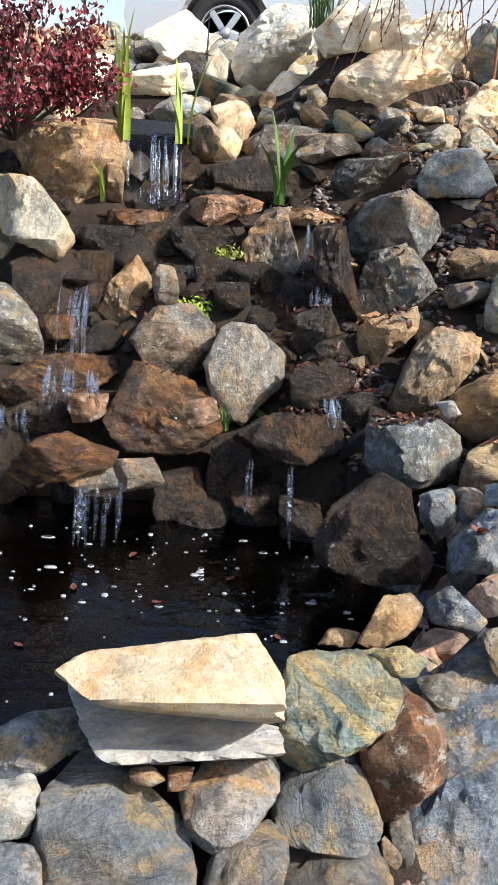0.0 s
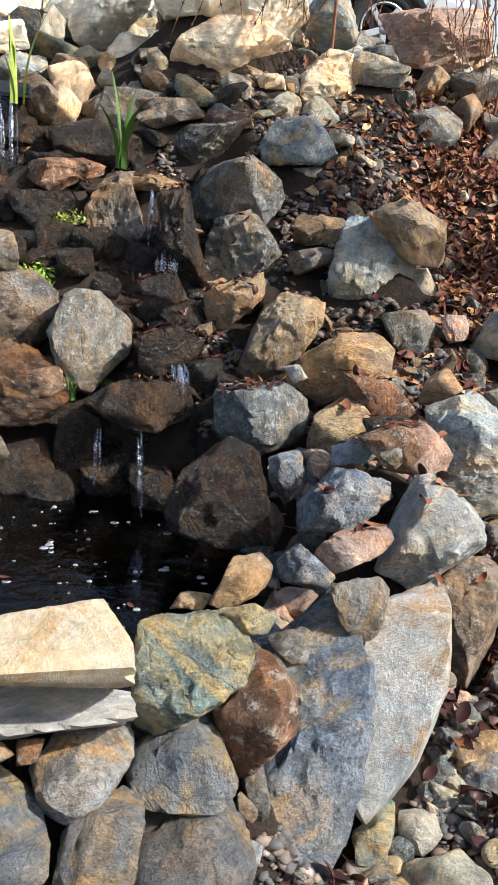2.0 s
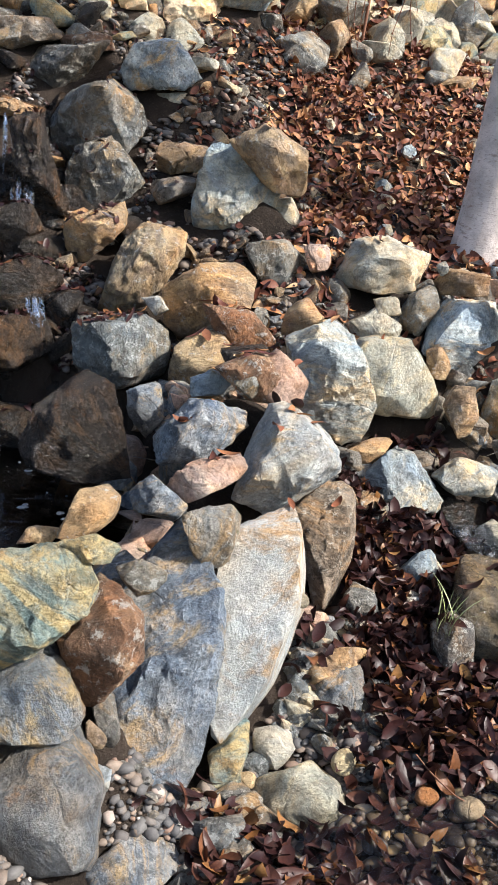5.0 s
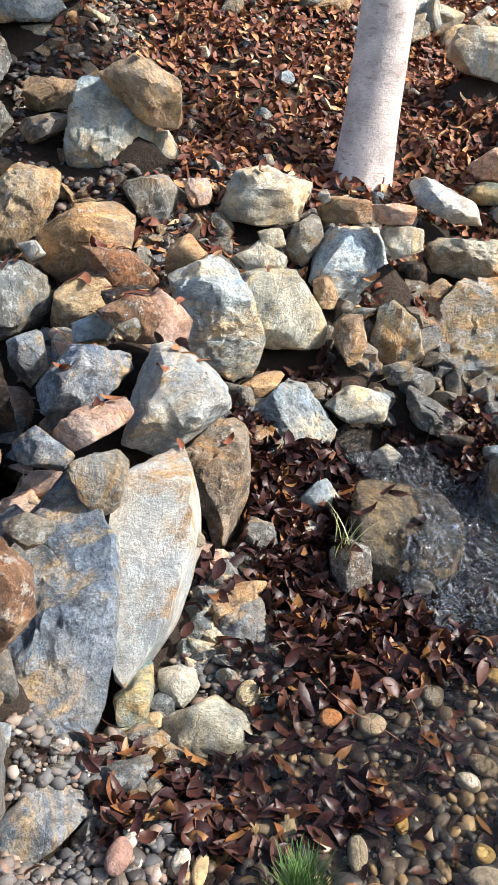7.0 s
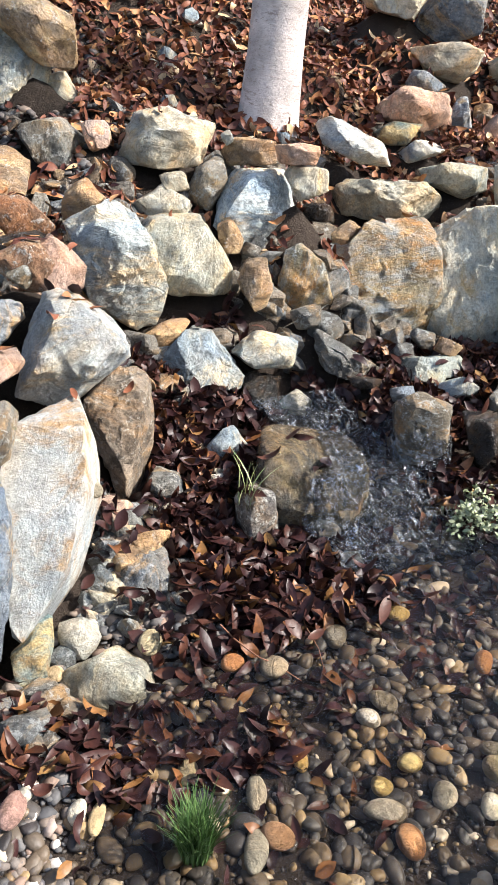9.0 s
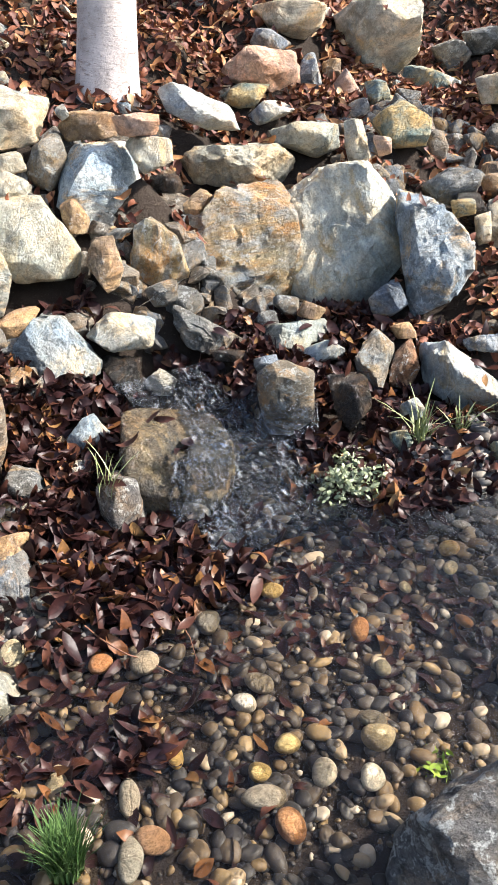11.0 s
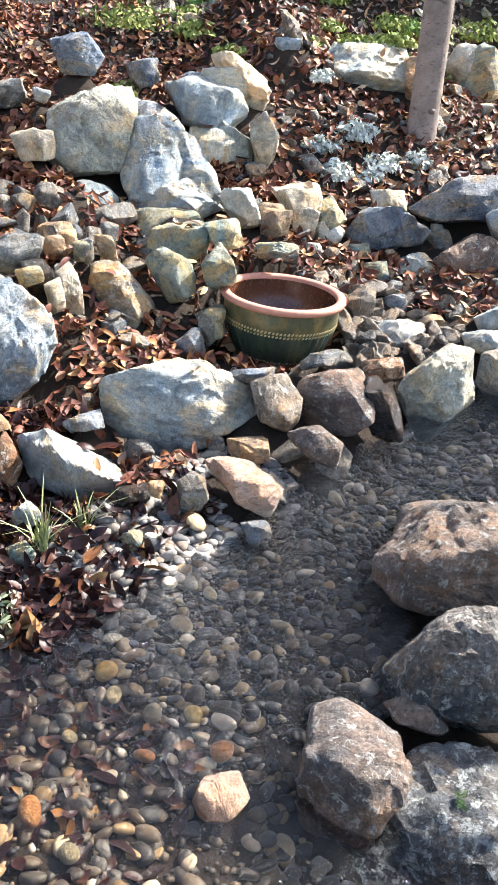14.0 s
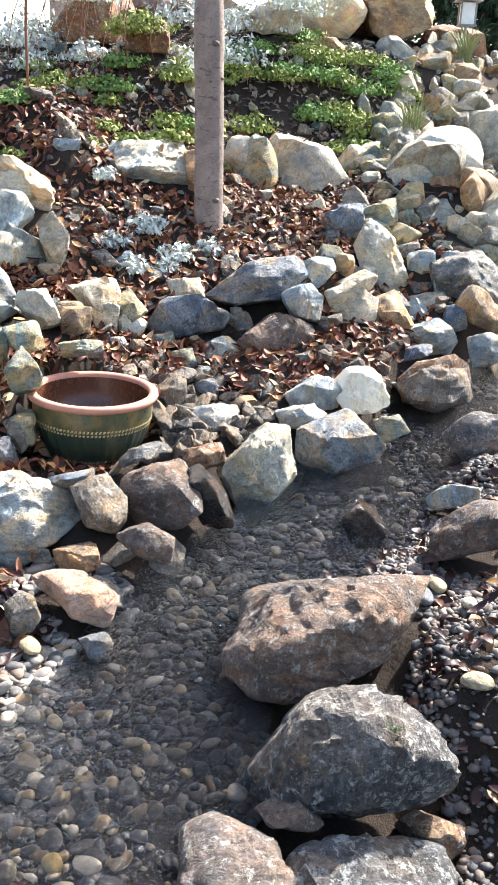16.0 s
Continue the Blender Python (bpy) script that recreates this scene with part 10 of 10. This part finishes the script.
CAR_GLASS = g.out(g.ramp(n1, (0.3, (0.02, 0.025, 0.03)), (0.7, (0.035, 0.04, 0.045))))


def ring(profile, sides=48):
    """A turned shape about the y axis."""
    v, f = [], []
    for r, y in profile:
        v += [(r * math.cos(6.28319 * k / sides), y, r * math.sin(6.28319 * k / sides)) for k in range(sides)]
    for i in range(len(profile) - 1):
        f += [(i * sides + k, i * sides + (k + 1) % sides, (i + 1) * sides + (k + 1) % sides, (i + 1) * sides + k) for k in range(sides)]
    return v, f


def car(place):
    base = tagged(new("car"), "silver car parked on the drive above the rocks", "car")
    base.matrix_world = pose(*place)
    # The side's outline, with both wheel arches, in x and z; swept across the car's width.
    pts = [(-0.76, 0.22), (-0.8, 0.4), (-0.78, 0.62), (-0.7, 0.86), (-0.45, 0.95), (0.1, 1.0), (0.7, 1.42), (1.9, 1.46), (2.6, 1.3), (3.1, 0.95), (3.4, 0.9), (3.44, 0.5), (3.4, 0.22)]
    arch = lambda cx: [(cx + 0.38 * math.cos(a), 0.32 + 0.38 * math.sin(a)) for a in np.linspace(-0.27, math.pi + 0.27, 15)]  # noqa: E731
    low = arch(2.6) + arch(0.0)
    outline = pts + low
    v, f, m = [], [], len(outline)
    ys = ((0.06, 0.97), (0.0, 1.0), (1.7, 1.0), (1.76, 0.97))
    for y, k in ys:
        v += [(1.3 + (x - 1.3) * (1 - 0.02 * (k < 1)), y + (0.16 * max(0, z - 0.95) if y < 1 else -0.16 * max(0, z - 0.95)), z) for x, z in outline]
    for r in range(3):
        f += [(r * m + i, r * m + (i + 1) % m, (r + 1) * m + (i + 1) % m, (r + 1) * m + i) for i in range(m)]
    f += [tuple(range(m, 2 * m)), tuple(range(3 * m - 1, 2 * m - 1, -1))]
    part("body", v, f, SILVER_PAINT, base, smooth=False)
    part("side_window", [(0.55, 0.05, 1.02), (2.7, 0.05, 1.02), (2.4, 0.1, 1.3), (1.0, 0.1, 1.36), (0.55, 0.03, 1.02), (2.7, 0.03, 1.02), (2.4, 0.08, 1.3), (1.0, 0.08, 1.36)], [(0, 1, 2, 3), (7, 6, 5, 4), (0, 4, 5, 1), (3, 2, 6, 7)], CAR_GLASS, base, smooth=False)
    for x, y, s in ((0.0, 0.06, 1), (2.6, 0.06, 1), (0.0, 1.7, -1), (2.6, 1.7, -1)):
        w = part("wheel", *ring([(0.2, 0.1), (0.2, 0.0), (0.235, -0.02), (0.3, -0.015), (0.325, 0.03), (0.325, 0.17), (0.3, 0.2), (0.2, 0.2)]), RUBBER, base, "black rubber tyre")
        w.matrix_local = pose(x, y, 0.325, 0, 0, 0 if s > 0 else 180)
        part("rim", *ring([(0.205, 0.06), (0.205, -0.012), (0.19, -0.012), (0.185, 0.03)]), ALLOY, w, "silver alloy rim")
        part("hub", *ring([(0.045, 0.02), (0.045, -0.01), (0.03, -0.02), (0.0, -0.02)], 24), ALLOY, w)
        for k in range(5):
            a = 6.28319 * k / 5 + 0.3
            bv, bf = box(0.16, 0.03, 0.05, (0.115, 0.005, 0), 0.006)
            sp = part("spoke", bv, bf, ALLOY, w, smooth=False)
            sp.matrix_local = Matrix.Rotation(a, 4, "Y")


car((-0.24, 7.80, 2.02))

# ---- lantern on the slope and conifers far behind ----
g = Graph("lantern_frame", 0.5, 0.4)
n1 = g.noise(g.node("ShaderNodeTexCoord").outputs["Object"], 50, 4, 0.5)
LANTERN_METAL = g.out(g.ramp(n1, (0.3, (0.2, 0.19, 0.18)), (0.7, (0.3, 0.29, 0.27))))
g = Graph("frosted_glass", 0.4, 0.5)
n1 = g.noise(g.node("ShaderNodeTexCoord").outputs["Object"], 20, 3, 0.5)
FROSTED = g.out(g.ramp(n1, (0.3, (0.7, 0.7, 0.68)), (0.7, (0.8, 0.8, 0.79))))
lantern = tagged(new("garden_lantern"), "small garden lantern with pale panes on a thin post", "lantern")
lx, ly, lz = on_ground(8.55, 0.52)
lantern.matrix_world = pose(lx, ly, lz, 0, 0, 12)
LH = 2.12 - lz
part("post", *tube([(0, 0, -0.1), (0, 0, LH * 0.5), (0, 0, LH)], [0.01, 0.01, 0.01], 8), LANTERN_METAL, lantern)
part("foot_plate", *box(0.14, 0.14, 0.015, (0, 0, LH)), LANTERN_METAL, lantern, smooth=False)
part("roof", [(-0.1, -0.1, LH + 0.17), (0.1, -0.1, LH + 0.17), (0.1, 0.1, LH + 0.17), (-0.1, 0.1, LH + 0.17), (-0.03, -0.03, LH + 0.24), (0.03, -0.03, LH + 0.24), (0.03, 0.03, LH + 0.24), (-0.03, 0.03, LH + 0.24)], [(0, 1, 5, 4), (1, 2, 6, 5), (2, 3, 7, 6), (3, 0, 4, 7), (4, 5, 6, 7), (3, 2, 1, 0)], LANTERN_METAL, lantern, smooth=False)
part("pane", *box(0.1, 0.1, 0.15, (0, 0, LH + 0.085)), FROSTED, lantern, "pale frosted pane", False)
for sx_, sy_ in ((-1, -1), (1, -1), (1, 1), (-1, 1)):
    part("corner_bar", *box(0.012, 0.012, 0.16, (0.056 * sx_, 0.056 * sy_, LH + 0.085), 0.002), LANTERN_METAL, lantern, smooth=False)

CONIFER = plain_leaf("conifer_needles", (0.02, 0.04, 0.015), (0.05, 0.08, 0.03), 0.7)


def conifer(place, height, width, seed):
    rnd = random.Random(seed)
    base = tagged(new("conifer"), "dark green conifer far behind the slope", "tree", "distant conifers")
    base.matrix_world = pose(*place)
    part("trunk", *tube([(0, 0, -0.5), (0, 0, height * 0.5), (0, 0, height)], [0.2, 0.12, 0.02], 8), GREY_BARK, base)
    V, F, n = [], [], 0
    for _ in range(4200):
        t = rnd.random() ** 0.8
        a = rnd.uniform(0, 6.28)
        lump = 0.75 + 0.4 * math.sin(a * 3 + t * 31 + seed)
        r = width * (1 - t) ** 0.8 * rnd.random() ** 0.45 * lump
        s = rnd.uniform(0.06, 0.16)
        m = np.array(Euler((rnd.gauss(0, 0.6), rnd.gauss(0.3, 0.5), a)).to_matrix())
        V.append(np.array([(-s, 0, 0), (0, -0.3 * s, 0.1 * s), (1.2 * s, 0, -0.2 * s), (0, 0.3 * s, 0.1 * s)]) @ m.T + (r * math.cos(a), r * math.sin(a), 0.3 + height * t - 0.25 * r))
        F += [(n, n + 1, n + 2), (n, n + 2, n + 3)]
        n += 4
    part("crown", np.concatenate(V), F, CONIFER, base, smooth=False)


for k_, (x_, y_, h_) in enumerate(((24, -0.5, 3.6), (26, 1.6, 3.4), (22, -3.0, 3.8), (28, -5.5, 4.0), (30, 4.5, 2.6), (25, 0.6, 2.8))):
    conifer((x_, y_, 2.0), h_, 1.5, k_)
